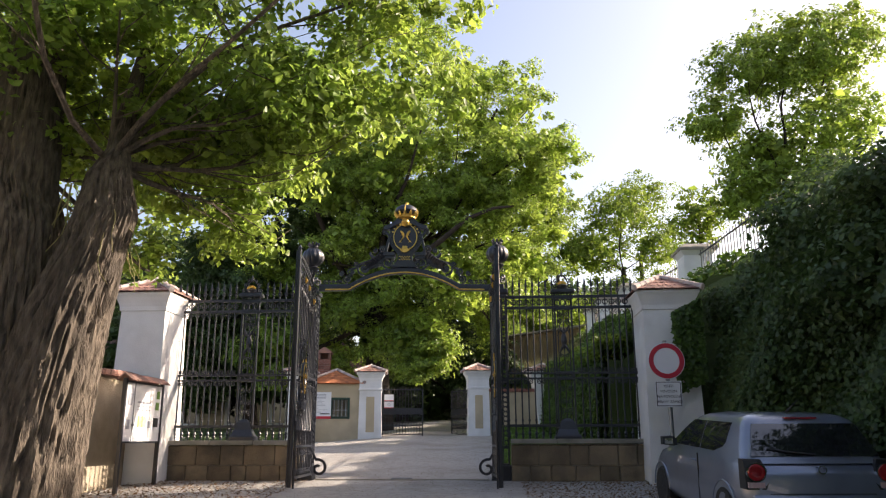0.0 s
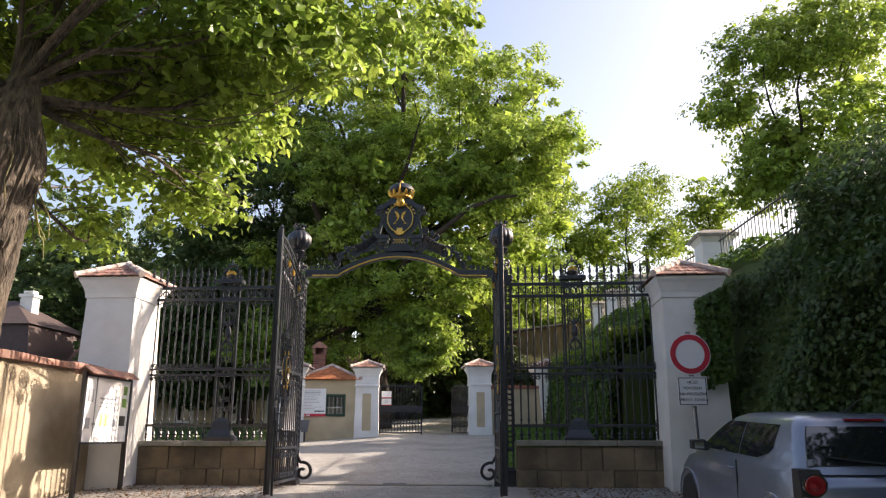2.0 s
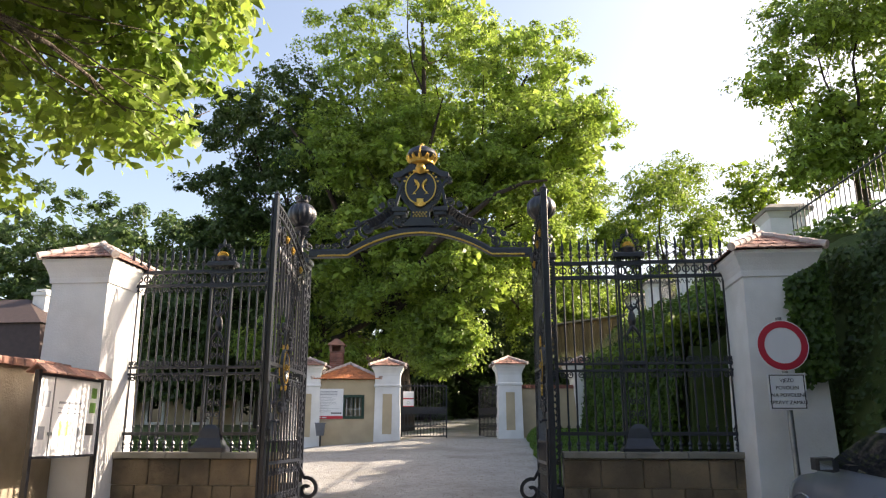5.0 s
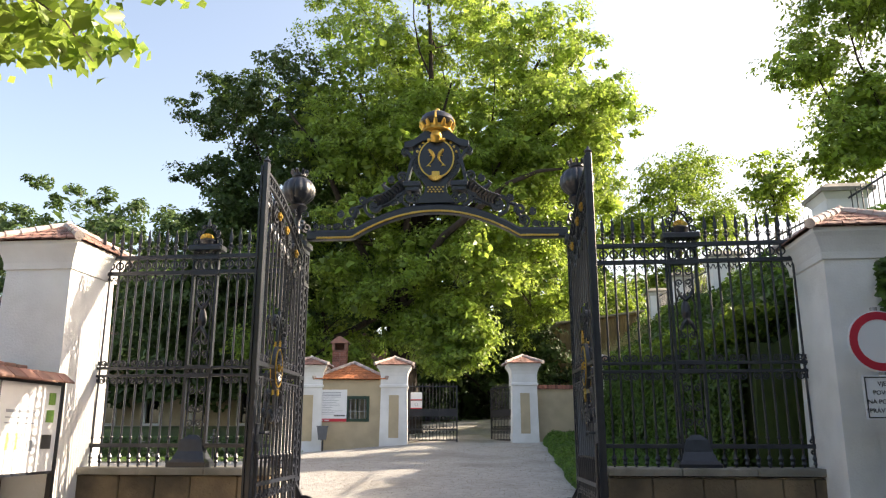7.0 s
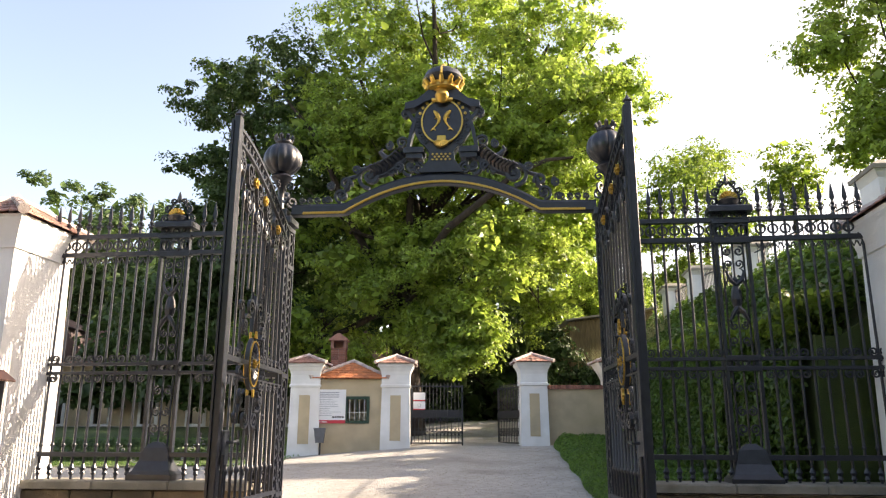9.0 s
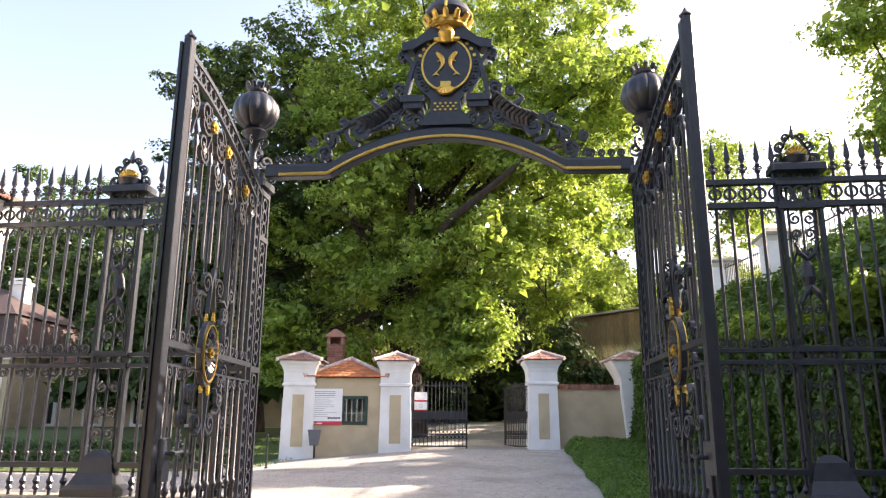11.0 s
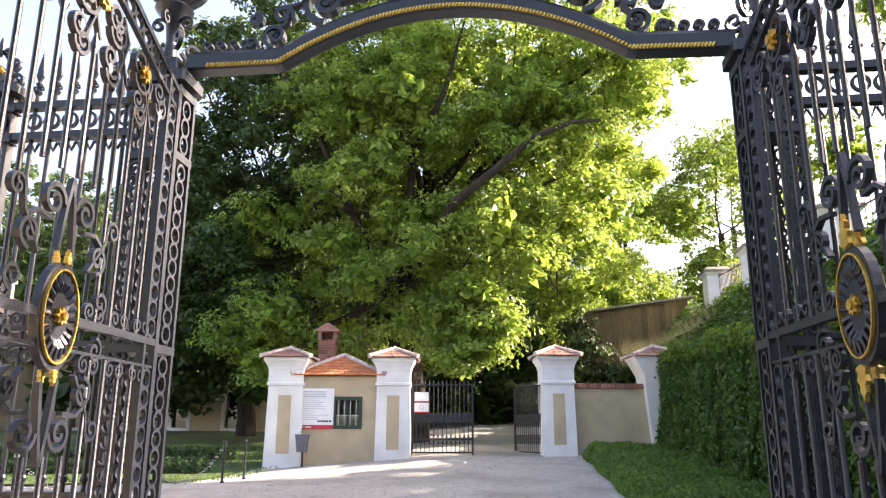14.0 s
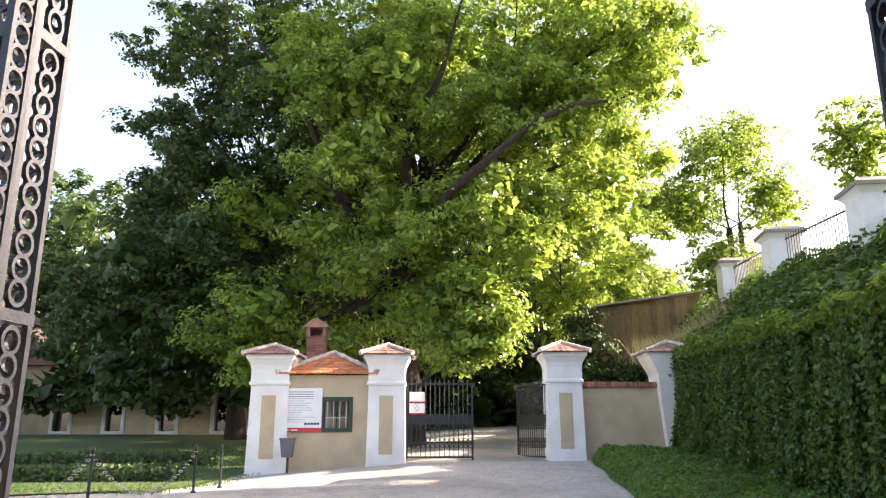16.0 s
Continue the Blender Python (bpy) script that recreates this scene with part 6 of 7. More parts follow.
def display_case():
    ob = thing("display_case", "white poster display case with a small tiled roof on two posts", "notice board", Matrix.Translation((-4.7, -1.6, 0.0)) @ pose(0, 0, 0, 0, 0, 90))
    for x in (-0.72, 0.72):
        part("post", Mesh().box(x - 0.03, -0.03, -0.3, x + 0.03, 0.03, 1.9), IRON, ob)
    part("panel", Mesh().box(-0.69, -0.02, 0.84, 0.69, 0.04, 1.84), BOARD_WHITE, ob)
    part("frame_rail", Mesh().box(-0.7, -0.035, 0.82, 0.7, -0.02, 0.85), IRON, ob)
    part("frame_rail", Mesh().box(-0.7, -0.035, 1.83, 0.7, -0.02, 1.86), IRON, ob)
    part("glazing_bar", Mesh().box(-0.4, -0.032, 0.85, -0.385, -0.022, 1.83), STEEL, ob)
    part("lock", Mesh().box(-0.43, -0.045, 1.1, -0.36, -0.022, 1.14), STEEL, ob)
    for k in range(7):
        x = -0.77 + k * 0.22
        part("tile", Mesh().add([(x, -0.14, 1.86), (x + 0.21, -0.14, 1.86), (x + 0.21, 0.0, 1.96), (x, 0.0, 1.96), (x, -0.14, 1.88), (x + 0.21, -0.14, 1.88), (x + 0.21, 0.0, 1.985), (x, 0.0, 1.985)], [(0, 1, 2, 3), (4, 7, 6, 5), (0, 4, 5, 1), (1, 5, 6, 2), (0, 3, 7, 4)]), TILE, ob)
        part("tile", Mesh().add([(x, 0.14, 1.86), (x + 0.21, 0.14, 1.86), (x + 0.21, 0.0, 1.96), (x, 0.0, 1.96), (x, 0.14, 1.88), (x + 0.21, 0.14, 1.88), (x + 0.21, 0.0, 1.985), (x, 0.0, 1.985)], [(0, 3, 2, 1), (4, 5, 6, 7), (0, 1, 5, 4), (1, 2, 6, 5), (0, 4, 7, 3)]), TILE, ob)
    rng = random.Random(7)
    for x, z, w, h, m in ((-0.6, 1.45, 0.14, 0.2, PRINT_GREY), (-0.62, 1.05, 0.12, 0.16, PRINT_GREY), (0.48, 1.6, 0.12, 0.14, PRINT_GREEN), (0.46, 1.4, 0.14, 0.14, PRINT_GREEN), (0.42, 1.1, 0.18, 0.16, PRINT_BLACK), (-0.2, 1.1, 0.28, 0.18, PRINT_YELLOW), (0.16, 1.08, 0.14, 0.12, PRINT_GREY), (-0.25, 1.38, 0.5, 0.012, PRINT_GREY), (-0.25, 1.44, 0.44, 0.012, PRINT_GREY), (-0.25, 1.5, 0.5, 0.03, PRINT_GREY)):
        part("poster", Mesh().box(x, -0.026, z, x + w, -0.021, z + h), m, ob)


display_case()


CAR_PAINT = material("grey_blue_car_paint", (0.25, 0.29, 0.37), (0.225, 0.26, 0.34), 0.28, 0.5, scale=4, bump=0, coat=0.8, dirt=(0.14, 0.14, 0.14), dirt_scale=3, dirt_amount=0.15)
RUBBER = material("tyre_rubber", (0.02, 0.02, 0.02), (0.03, 0.03, 0.03), 0.85, scale=30, bump=0.3)
LENS_RED = material("red_lamp_lens", (0.45, 0.02, 0.025), (0.3, 0.015, 0.02), 0.15, scale=60, bump=0.1, coat=0.8)
LENS_PALE = material("pale_lamp_lens", (0.55, 0.35, 0.35), (0.6, 0.45, 0.45), 0.2, scale=40, bump=0.1)
CHROME = material("chrome", (0.7, 0.7, 0.72), (0.6, 0.6, 0.62), 0.15, 1.0, scale=20, bump=0)
WINDOW_DARK = material("dark_car_window", (0.012, 0.014, 0.017), (0.015, 0.017, 0.02), 0.05, scale=4, bump=0, spec=1.0, coat=1.0)


def rounded(w, y0, y1, z, r, n=4):
    pts = []
    for cx, cy, a0 in ((w - r, y0 + r, -90), (w - r, y1 - r, 0), (-w + r, y1 - r, 90), (-w + r, y0 + r, 180)):
        for k in range(n + 1):
            a = math.radians(a0 + 90 * k / n)
            pts.append((cx + r * math.cos(a), cy + r * math.sin(a), z))
    return pts


def parked_car():
    ob = thing("parked_car", "grey-blue compact hatchback parked beside the ivy bank", "car", Matrix.Translation((4.97, -6.25, -0.22)) @ pose(0, 0, 0, 3.1, 0, 3.8))
    ob.scale = (1, 1, 0.93)
    sec = []
    for y, w, z0, z1 in ((0.0, 0.66, 0.34, 0.78), (0.05, 0.74, 0.3, 0.86), (0.2, 0.8, 0.24, 0.93), (0.6, 0.825, 0.2, 0.95), (1.3, 0.83, 0.2, 0.95), (2.3, 0.83, 0.2, 0.93), (2.85, 0.82, 0.2, 0.9), (3.3, 0.79, 0.2, 0.82), (3.65, 0.72, 0.22, 0.72), (3.82, 0.62, 0.26, 0.62), (3.9, 0.5, 0.32, 0.52)):
        h = z1 - z0
        sec.append([(-w * 0.9, y, z0), (w * 0.9, y, z0), (w, y, z0 + 0.14 * h), (w * 1.01, y, z0 + 0.45 * h), (w, y, z0 + 0.62 * h), (w * 0.975, y, z0 + 0.85 * h), (w * 0.92, y, z1), (-w * 0.92, y, z1), (-w * 0.975, y, z0 + 0.85 * h), (-w, y, z0 + 0.62 * h), (-w * 1.01, y, z0 + 0.45 * h), (-w, y, z0 + 0.14 * h)])
    part("body", Mesh().loft(sec), CAR_PAINT, ob, smooth=True)
    lev = ((0.9, 0.78, 0.08, 2.95), (1.0, 0.755, 0.13, 2.75), (1.15, 0.71, 0.22, 2.48), (1.3, 0.655, 0.32, 2.2), (1.38, 0.61, 0.38, 2.02), (1.43, 0.54, 0.46, 1.86), (1.46, 0.4, 0.62, 1.6))
    part("cabin", Mesh().loft([rounded(w, a, b, z, 0.16) for z, w, a, b in lev]), CAR_PAINT, ob, smooth=True)

    def at(z):
        for (za, wa, a0, b0), (zb, wb, a1, b1) in zip(lev, lev[1:]):
            if za <= z <= zb:
                u = (z - za) / (zb - za)
                return wa + (wb - wa) * u, a0 + (a1 - a0) * u, b0 + (b1 - b0) * u
        return lev[-1][1:]
    zs = [0.98 + 0.36 * k / 6 for k in range(7)]
    rw = Mesh().loft([[(-(at(z)[0] - 0.07) * (1 - 0.0), at(z)[1] - 0.012, z), ((at(z)[0] - 0.07), at(z)[1] - 0.012, z), ((at(z)[0] - 0.07), at(z)[1] + 0.02, z), (-(at(z)[0] - 0.07), at(z)[1] + 0.02, z)] for z in zs])
    part("rear_window", rw, WINDOW_DARK, ob)
    ws = Mesh().loft([[(-(at(z)[0] - 0.07), at(z)[2] + 0.012, z), ((at(z)[0] - 0.07), at(z)[2] + 0.012, z), ((at(z)[0] - 0.07), at(z)[2] - 0.02, z), (-(at(z)[0] - 0.07), at(z)[2] - 0.02, z)] for z in zs])
    part("windscreen", ws, WINDOW_DARK, ob)
    for s in (-1, 1):
        for a, b in ((0.72, 1.5), (1.54, 2.55)):
            rows = []
            for z in zs:
                w, y0, y1 = at(z)
                lo, hi = (a + 0.3 * max(0.0, (1.1 - z) / 0.12) ** 2 if a < 1 else a), min(b, y1 - 0.12)
                rows.append([(s * (w + 0.01), lo, z), (s * (w + 0.01), hi, z), (s * (w - 0.03), hi, z), (s * (w - 0.03), lo, z)])
            part("side_window", Mesh().loft(rows), WINDOW_DARK, ob)
        lamp = part("tail_lamp", Mesh().loft([[(s * x0, 0.16, z), (s * 0.8, 0.2, z), (s * 0.795, 0.03 + dy, z), (s * x0, -0.01 + dy, z)] for x0, z, dy in ((0.6, 0.62, 0.0), (0.56, 0.7, 0.01), (0.57, 0.84, 0.035), (0.62, 0.95, 0.06))]), PRINT_BLACK, ob, "dark tail lamp with round red lens")
        for z, r in ((0.81, 0.085),):
            part("lens", Mesh().lathe([(0.1, 0), (0.1, 0.02), (0.085, 0.032), (0.06, 0.03), (0.058, 0.026), (0.02, 0.03), (0.004, 0.034)], 20).moved(pose(s * 0.69, 0.025, z, 90, 0, 0)), LENS_RED, lamp, smooth=True)
            part("lens_ring", Mesh().ring(s * 0.69, z, 0.1, 0.01, 24, 0.012, 0.1, 0.03), CHROME, lamp)
        part("reverse_lens", Mesh().box(min(s * 0.61, s * 0.78), -0.008, 0.64, max(s * 0.61, s * 0.78), 0.05, 0.7), LENS_PALE, lamp)
        arm = part("mirror", Mesh().loft([[(s * (0.8 + a), 2.32 + b, 0.96 + c) for a, b, c in q] for q in (((0, 0, 0), (0, 0.1, 0), (0, 0.1, 0.08), (0, 0, 0.08)), ((0.06, -0.02, -0.01), (0.06, 0.12, -0.01), (0.06, 0.12, 0.13), (0.06, -0.02, 0.13)), ((0.2, 0.0, 0.01), (0.2, 0.1, 0.01), (0.2, 0.1, 0.12), (0.2, 0.0, 0.12)))]), PLASTIC_DARK, ob)
        part("mirror_glass", Mesh().box(min(s * 0.87, s * 0.98), 2.29, 0.98, max(s * 0.87, s * 0.98), 2.3, 1.06), CHROME, arm)
        part("door_handle", Mesh().tube([(s * 0.835, 1.5, 0.82), (s * 0.855, 1.55, 0.825), (s * 0.855, 1.65, 0.825), (s * 0.835, 1.7, 0.82)], 0.014, 6), CAR_PAINT, ob)
        part("door_seam", Mesh().box(min(s * 0.826, s * 0.842), 1.42, 0.3, max(s * 0.826, s * 0.842), 1.428, 0.92), PRINT_BLACK, ob)
        for y in (0.62, 3.05):
            wh = thing("wheel", "", "")
            wh.parent = ob
            wh.matrix_basis = pose(s * 0.74, y, 0.3, 0, 90, 0)
            part("tyre", Mesh().lathe([(0.2, -0.09), (0.27, -0.1), (0.3, -0.07), (0.3, 0.07), (0.27, 0.1), (0.2, 0.09)], 28), RUBBER, wh, smooth=True)
            rim = Mesh().lathe([(0.2, 0.05 * s), (0.2, 0.08 * s), (0.17, 0.07 * s), (0.06, 0.085 * s), (0.004, 0.09 * s)], 24)
            part("rim", rim, STEEL, wh, smooth=True)
            for k in range(7):
                a = 2 * math.pi * k / 7
                part("rim_slot", Mesh().box(-0.025, -0.02, 0.066 * s - 0.006, 0.025, 0.02, 0.066 * s + 0.018).moved(pose(0.125 * math.cos(a), 0.125 * math.sin(a), 0, 0, 0, math.degrees(a))), PRINT_BLACK, wh)
            arch = Mesh().tube([(s * 0.83, y + 0.36 * math.cos(a), 0.3 + 0.36 * math.sin(a)) for a in [math.pi * k / 12 for k in range(13)]], 0.012, 6)
            part("wheel_arch", arch, CAR_PAINT, ob)
    part("tailgate_seam", Mesh().box(-0.56, -0.004, 0.57, 0.56, 0.02, 0.578), PRINT_BLACK, ob)
    part("bumper", Mesh().loft([[(-0.8, 0.22, z), (-0.72, -0.02 + d, z), (-0.5, -0.06 + d, z), (0.5, -0.06 + d, z), (0.72, -0.02 + d, z), (0.8, 0.22, z)] for z, d in ((0.26, 0.03), (0.34, 0.0), (0.5, 0.0), (0.56, 0.03))]), CAR_PAINT, ob)
    part("number_plate", Mesh().box(-0.26, -0.075, 0.38, 0.26, -0.06, 0.49), BOARD_WHITE, ob)
    part("badge", Mesh().ring(0, 0.84, 0.042, 0.01, 20, -0.0, 0.042, 0.06), CHROME, ob, "round chrome maker's badge")
    part("wiper", Mesh().tube([(0.0, 0.1, 1.0), (-0.3, 0.12, 1.03), (-0.5, 0.14, 1.06)], 0.01, 6), PRINT_BLACK, ob)
    part("brake_light", Mesh().box(-0.18, 0.37, 1.395, 0.18, 0.43, 1.412), LENS_RED, ob)
    part("aerial", Mesh().tube([(0, 0.75, 1.45), (0, 0.55, 1.55), (0, 0.4, 1.62)], [0.012, 0.006, 0.003], 6), PRINT_BLACK, ob)


parked_car()


# ---- terrace above the bank ----
def terrace_pillar(x, y, top, h, label):
    ob = thing("terrace_pillar", label, "pillar", Matrix.Translation((x, y, top - h)), "pillars of the terrace wall")
    part("shaft", Mesh().loft([[(-q, -q, z), (q, -q, z), (q, q, z), (-q, q, z)] for q, z in ((0.36, -0.8), (0.35, h - 0.22), (0.4, h - 0.15), (0.44, h - 0.1))]), PLASTER_WHITE, ob)
    part("cap", Mesh().loft([[(-q, -q, z), (q, -q, z), (q, q, z), (-q, q, z)] for q, z in ((0.47, h - 0.1), (0.48, h - 0.03), (0.3, h + 0.09), (0.08, h + 0.14))]), STONE_CAP, ob)
    return ob


TP = [(6.3, 20.4, 6.75, 1.3), (6.2, 15.5, 6.35, 1.35), (6.35, 10.9, 5.95, 1.4), (6.75, 4.3, 5.6, 1.5)]
for x, y, t, h in TP:
    terrace_pillar(x, y, t, h, "pale plastered terrace pillar with a weathered stone cap")


def railing(a, b):
    ob = thing("terrace_railing", "thin dark iron railing stepping along the terrace", "railing", Matrix(), "terrace railings")
    (x0, y0, t0, h0), (x1, y1, t1, h1) = a, b
    n = 26

    def p(u, dz):
        return (x0 + (x1 - x0) * u, y0 + (y1 - y0) * u, t0 + (t1 - t0) * u + dz)
    for dz in (-0.22, -0.95):
        part("rail", Mesh().tube([p(0.06, dz), p(0.94, dz)], 0.02, 6), IRON, ob)
    for k in range(n):
        u = 0.09 + 0.82 * k / (n - 1)
        part("bar", Mesh().tube([p(u, -1.5), p(u, -0.12)], [0.011, 0.011], 5), IRON, ob)


for a, b in zip(TP, TP[1:] + [(7.3, -0.6, 5.75, 1.5)]):
    railing(a, b)


def shed():
    ob = thing("garden_shed", "brown wooden shed wall under a low roof", "shed", Matrix.Translation((3.75, 23.4, 1.6)) @ pose(0, 0, 0, 0, 0, 7))
    for k in range(16):
        part("board", Mesh().box(-1.2 + k * 0.22, 0, -0.4, -0.99 + k * 0.22, 0.03, 4.3 + 0.031 * k), WOOD_BROWN, ob)
    part("wall", Mesh().box(-1.2, 0.032, -0.4, 2.3, 3.0, 4.28), WOOD_BROWN, ob)
    part("roof", Mesh().add([(-1.4, -0.3, 4.3), (2.5, -0.3, 4.86), (2.5, 3.2, 4.86), (-1.4, 3.2, 4.3), (-1.4, -0.3, 4.37), (2.5, -0.3, 4.93), (2.5, 3.2, 4.93), (-1.4, 3.2, 4.37)], [(0, 1, 2, 3), (4, 7, 6, 5), (0, 4, 5, 1), (1, 5, 6, 2), (2, 6, 7, 3), (3, 7, 4, 0)]), STONE_CAP, ob)


shed()
tree("shed_elder", (2.3, 22.0, 2.0), (2.4, 22.0, 3.4), 0.06, [((2.2, 21.9, 4.0), (0.8, 0.6, 1.1)), ((3.1, 22.2, 3.5), (0.7, 0.5, 0.8)), ((1.8, 22.2, 5.2), (0.7, 0.6, 0.7)), ((3.9, 22.3, 3.2), (0.6, 0.5, 0.6))], 5200, 0.14, LEAF_DARK, "dark leafy shrub growing against the wooden shed", 77, per=50, clump=0.45, shell=0.3, category="shrub")


def tufts():
    rng = np.random.default_rng(31)
    k = 1500
    x = rng.normal(4.3, 0.5, k)
    y = rng.normal(18.2, 0.8, k)
    base = np.array([bank_z(a, b) for a, b in zip(x, y)])
    ang = rng.random(k) * 6.28
    ln = rng.uniform(0.5, 1.0, k)
    tip = np.stack([x - 0.25 * ln + 0.3 * np.cos(ang) * ln, y + 0.3 * np.sin(ang) * ln, base + ln * 0.85], 1)
    a = np.stack([x - 0.008, y, base], 1)
    b = np.stack([x + 0.008, y, base], 1)
    v = np.stack([a, b, tip], 1).reshape(-1, 3)
    f = np.arange(k * 3).reshape(-1, 3)
    tagged(new("dry_grass", fast_mesh("dry_grass", v, f, DRY_GRASS)), "tall pale dry grass on the bank", "grass", kind="stuff")


tufts()


# ---- garden beyond the fence ----
def lawn():
    mb = Mesh()
    xs = [-60, -40, -25, -18, -14, -11, -9, -7.6, -6.9]
    ys = [9.2, 10.5, 12, 14, 17, 20, 25, 30, 34]
    for y in ys:
        for x in xs:
            mb.v.append((x, y if x < -8 or y > 11.5 else max(y, 10.6), ground_z(x, y) + 0.03))
    n = len(xs)
    for j in range(len(ys) - 1):
        for i in range(n - 1):
            a = j * n + i
            mb.f.append((a, a + 1, a + n + 1, a + n))
    solid("lawn", mb, GRASS_SOIL, "mown green lawn in the shade of the trees", "lawn", kind="structure")
    rng = np.random.default_rng(33)
    k = 16000
    x = rng.uniform(-26, -6.2, k)
    y = rng.uniform(9.8, 24, k)
    z = np.array([ground_z(a, b) for a, b in zip(x, y)]) + 0.05
    v, f = leaf_cloud(np.stack([x, y, z], 1), np.tile(np.array([0, -1.0, 0.4]), (k, 1)), 0.09, rng, -1.5, 0.5, 0.25)
    tagged(new("lawn_grass", fast_mesh("lawn_grass", v, f, GRASS)), "short mown lawn grass", "grass", kind="stuff")
    for y0, x0, x1 in ((13.6, -24, -7.6), (17.5, -26, -8.5)):
        k = 9000
        x = rng.uniform(x0, x1, k)
        y = y0 + rng.uniform(-0.3, 0.3, k) + 0.13 * (x + 8)
        z = np.array([ground_z(a, b) for a, b in zip(x, y)]) + rng.random(k) * 0.4
        v, f = leaf_cloud(np.stack([x, y, z], 1), np.tile(np.array([0.2, -0.8, 0.6]), (k, 1)), 0.1, rng, 0.2, 0.7, 0.7)
        tagged(new("box_hedge", fast_mesh("box_hedge", v, f, LEAF_DARK)), "low clipped box hedge edging the lawn", "hedge", kind="stuff")


lawn()


def chain_posts():
    pts = [(-6.55, 8.3), (-5.83, 10.35), (-5.83, 11.5), (-7.4, 6.4)]
    first = None
    for x, y in pts:
        m = Matrix.Translation((x, y, ground_z(x, y)))
        if first is None:
            first = thing("chain_post", "slim dark iron bollard with a small knob beside the drive", "bollard", m, "chain posts along the drive")
            part("shaft", Mesh().lathe([(0.045, -0.2), (0.045, 0.03), (0.025, 0.05), (0.022, 0.72), (0.03, 0.74)], 10), IRON, first, smooth=True)
            part("knob", Mesh().lathe([(0.012, 0.74), (0.034, 0.77), (0.03, 0.81), (0.004, 0.83)], 10), IRON, first, smooth=True)
        else:
            copy_thing(first, m)
    link = build("link", Mesh().ring(0, 0, 0.03, 0.011, 8, 0, 0.018, 0.011), STEEL)
    for (x0, y0), (x1, y1) in ((pts[3], pts[0]), (pts[0], pts[1])):
        ch = thing("chain", "slack iron chain hanging between two posts", "chain", Matrix.Translation((x0, y0, ground_z(x0, y0))), "chains")
        for k in range(34):
            u = k / 33
            z = (ground_z(x1, y1) - ground_z(x0, y0)) * u + 0.7 - 0.62 * 4 * u * (1 - u)
            part("link", link, None, ch, at=Matrix.Translation(((x1 - x0) * u, (y1 - y0) * u, z)) @ pose(0, 0, 0, 90 * (k % 2), 0, math.degrees(math.atan2(y1 - y0, x1 - x0))) @ Matrix.Diagonal((1.35, 1, 1, 1)))


chain_posts()


def garden_building():
    ob = thing("garden_building", "long low ochre building with white framed windows behind the trees", "building", Matrix.Translation((-34, 36, 1.2)) @ pose(0, 0, 0, 0, 0, -2))
    wins = [2.5 + k * 3.05 for k in range(8)]
    wall = Mesh()
    x = 0
    for w in wins:
        wall.box(x, 0, -1, w, 0.4, 4.2)
        wall.box(w, 0, -1, w + 0.9, 0.4, 0.7).box(w, 0, 2.6, w + 0.9, 0.4, 4.2)
        x = w + 0.9
    wall.box(x, 0, -1, 27, 0.4, 4.2).box(0, 0.4, -1, 0.4, 8, 4.2).box(26.6, 0.4, -1, 27, 8, 4.2)
    part("wall", wall, PLASTER_OCHRE, ob)
    for w in wins:
        win = thing("window", "", "")
        win.parent = ob
        win.location = (w, 0, 0.7)
        fr = Mesh().box(-0.2, -0.06, -0.2, 0.0, 0.1, 2.1).box(0.9, -0.06, -0.2, 1.1, 0.1, 2.1).box(0, -0.06, -0.2, 0.9, 0.1, 0).box(0, -0.06, 1.9, 0.9, 0.1, 2.1)
        part("window_frame", fr, PLASTER_WHITE, win, "white surround")
        part("pane", Mesh().box(0, 0.2, 0, 0.9, 0.21, 1.9), WINDOW_DARK, win)
    part("roof", Mesh().add([(-0.5, -0.5, 4.2), (27.5, -0.5, 4.2), (27.5, 8.5, 4.2), (-0.5, 8.5, 4.2), (3, 4, 7.0), (24, 4, 7.0)], [(0, 1, 5, 4), (2, 3, 4, 5), (1, 2, 5), (3, 0, 4), (3, 2, 1, 0)]), TILE, ob)


garden_building()


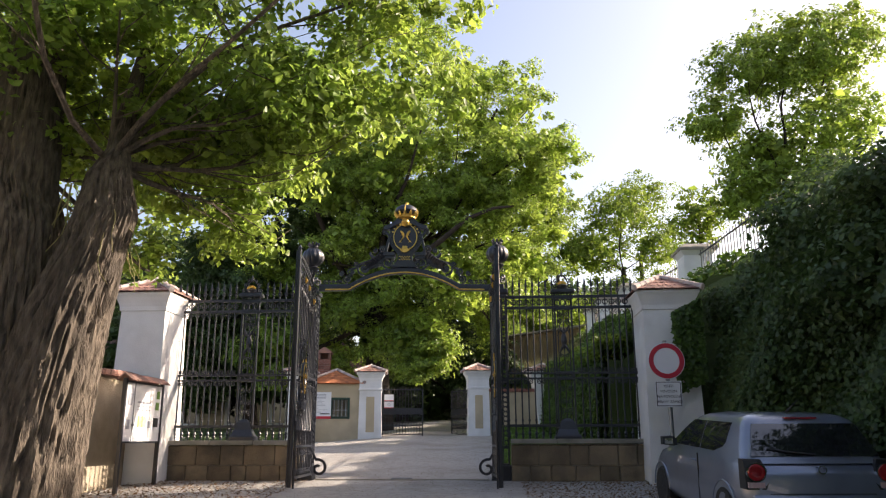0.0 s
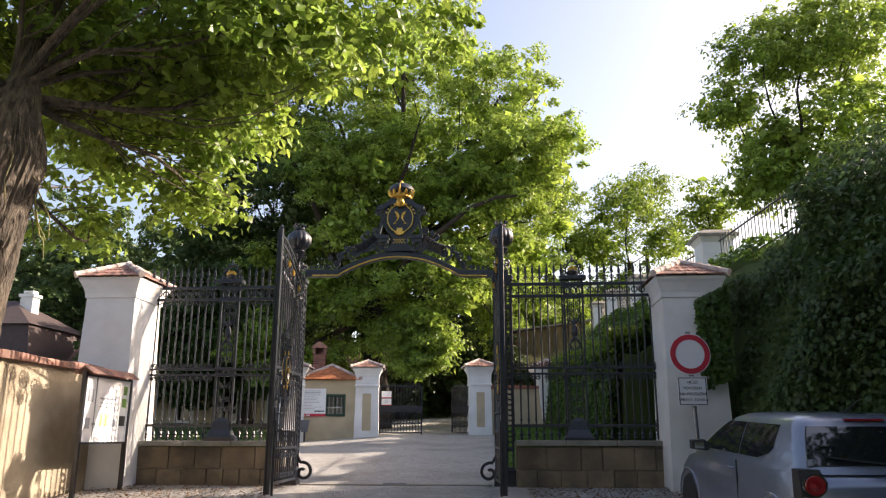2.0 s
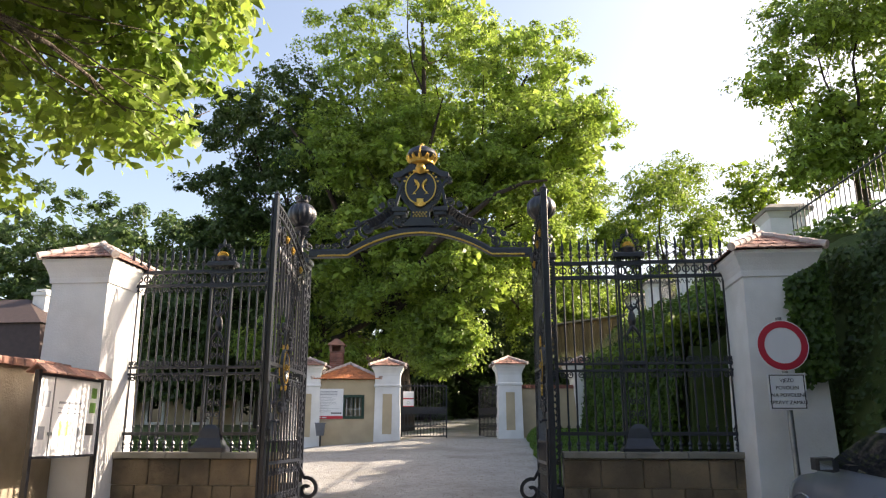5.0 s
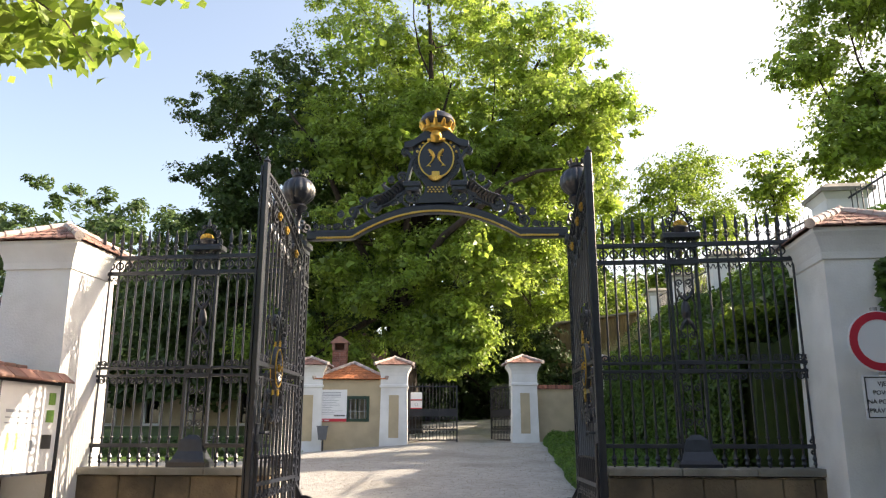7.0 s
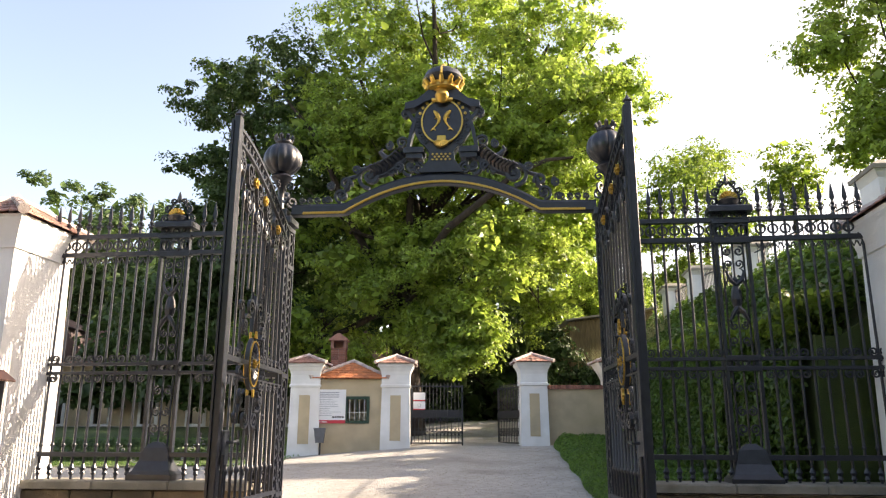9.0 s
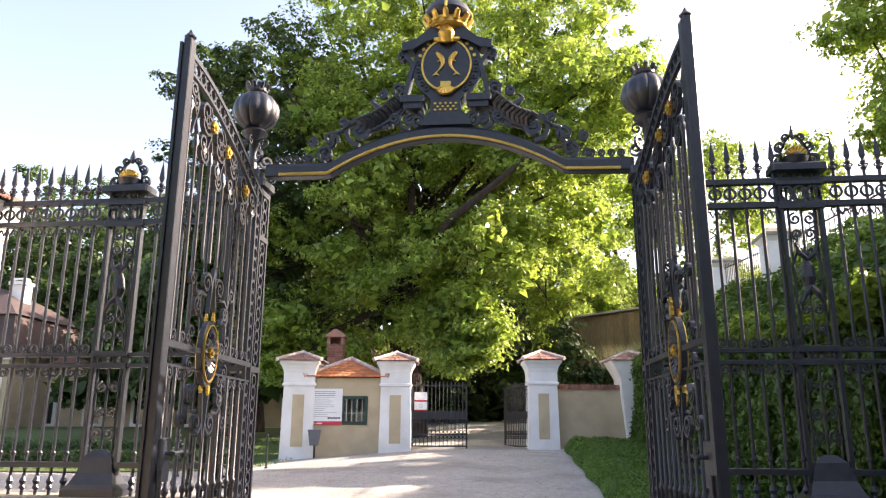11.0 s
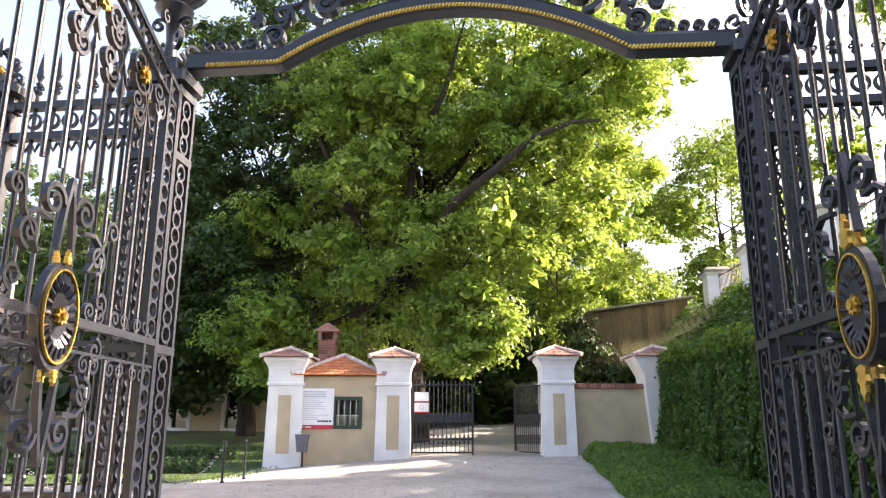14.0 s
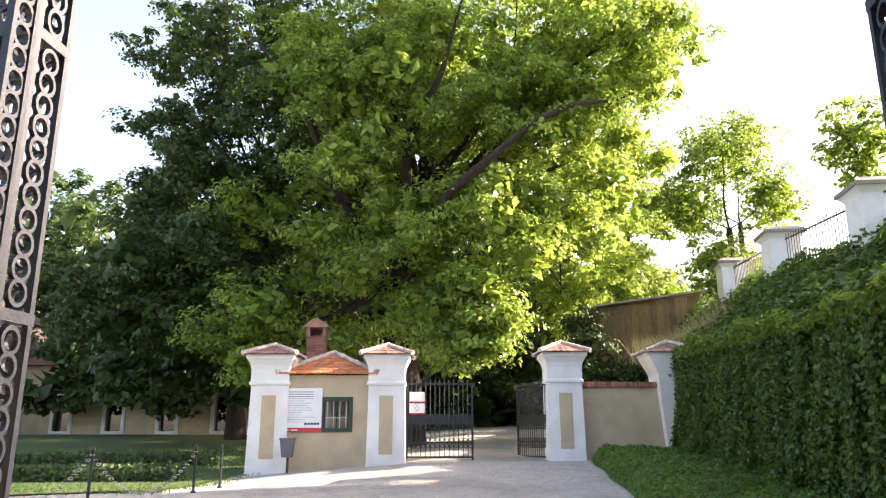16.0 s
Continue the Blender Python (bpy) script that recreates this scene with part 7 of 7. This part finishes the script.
def manor_house():
    ob = thing("manor_house", "distant house with a dark red hipped roof and white chimney", "house", Matrix.Translation((-37, 32, 1.0)))
    part("wall", Mesh().box(0, 0, -1, 9.0, 8, 4.6), PLASTER_OCHRE, ob)
    part("cornice", Mesh().box(-0.15, -0.15, 4.3, 9.15, 0, 4.6), PLASTER_WHITE, ob)
    lower = Mesh().loft([[(-0.4, -0.4, 4.6), (9.4, -0.4, 4.6), (9.4, 8.4, 4.6), (-0.4, 8.4, 4.6)], [(0.3, 0.3, 6.9), (8.7, 0.3, 6.9), (8.7, 7.7, 6.9), (0.3, 7.7, 6.9)]])
    part("mansard", lower, ROOF_DARK, ob, "dark red tiled mansard")
    part("roof", Mesh().loft([[(0.1, 0.1, 6.9), (8.9, 0.1, 6.9), (8.9, 7.9, 6.9), (0.1, 7.9, 6.9)], [(3.6, 3.6, 9.0), (5.4, 3.6, 9.0), (5.4, 4.4, 9.0), (3.6, 4.4, 9.0)]]), ROOF_DARK, ob)
    ch = part("chimney", Mesh().box(6.0, 3.2, 7.0, 6.9, 4.0, 9.2).box(5.9, 3.1, 9.2, 7.0, 4.1, 9.4), PLASTER_WHITE, ob)
    part("hood", Mesh().box(6.1, 3.3, 9.55, 6.8, 3.9, 9.65).box(6.1, 3.3, 9.4, 6.2, 3.9, 9.55).box(6.7, 3.3, 9.4, 6.8, 3.9, 9.55), PLASTER_WHITE, ch)
    for x in (1.2, 3.6, 6.0, 7.8):
        win = thing("window", "", "")
        win.parent = ob
        win.location = (x, 0, 1.4)
        part("window_frame", Mesh().box(-0.12, -0.08, -0.12, 0.0, 0.0, 2.0).box(0.8, -0.08, -0.12, 0.92, 0.0, 2.0).box(0, -0.08, -0.12, 0.8, 0.0, 0).box(0, -0.08, 1.88, 0.8, 0.0, 2.0), PLASTER_WHITE, win)
        part("pane", Mesh().box(0, -0.03, 0, 0.8, -0.005, 1.88), WINDOW_DARK, win)


manor_house()


# ---- gate threshold ----
def threshold():
    mb = Mesh().box(-1.9, -0.12, ground_z(0, 0) - 0.1, 1.42, 0.12, ground_z(0, 0) + 0.012, 0.005)
    ob = solid("gate_threshold", mb, STONE_CAP, "worn stone threshold strip across the gate opening", "threshold", kind="structure")
    part("stop", Mesh().box(GC - 0.2, -0.1, ground_z(0, 0) + 0.01, GC + 0.2, 0.06, ground_z(0, 0) + 0.04, 0.008), STEEL, ob, "iron gate stop")


threshold()


# ---- litter on the ground ----
def ground_bits():
    rng = np.random.default_rng(51)
    k = 25000
    x = rng.uniform(-5.2, 5.0, k)
    y = -9 + rng.random(k) * 24
    z = np.array([ground_z(a, b) for a, b in zip(x, y)]) + 0.012
    s = rng.uniform(0.004, 0.011, k)[:, None]
    c = np.stack([x, y, z], 1)
    d = rng.normal(0, 1, (k, 4, 3)) * 0.35
    base = np.array([[1, 0, -0.4], [-0.5, 0.87, -0.4], [-0.5, -0.87, -0.4], [0, 0, 0.7]])
    v = (c[:, None, :] + (base + d) * s[:, None, :]).reshape(-1, 3)
    q = np.arange(k)[:, None] * 4
    f = np.concatenate([q + np.array([0, 1, 3]), q + np.array([1, 2, 3]), q + np.array([2, 0, 3])], 1).reshape(-1, 3)
    tagged(new("gravel", fast_mesh("gravel", v, f, STONE_CAP)), "loose pale gravel stones scattered on the drive", "gravel", kind="stuff")
    k = 9000
    x = np.concatenate([rng.uniform(-5.2, -2.0, k // 2), rng.uniform(2, 5.0, k - k // 2)])
    y = rng.uniform(-8, -0.3, k)
    z = np.array([ground_z(a, b) for a, b in zip(x, y)]) + 0.025
    v, f = leaf_cloud(np.stack([x, y, z], 1), np.tile(np.array([0, 0, 1.0]), (k, 1)), 0.05, rng, 0, 0.25, 0.7)
    tagged(new("fallen_leaves", fast_mesh("fallen_leaves", v, f, FALLEN)), "dry brown fallen leaves along the wall foot", "leaves", kind="stuff")


FALLEN = material("dry_fallen_leaf", (0.2, 0.11, 0.045), (0.13, 0.075, 0.035), 0.8, scale=3, bump=0, spread=0.4)
ground_bits()
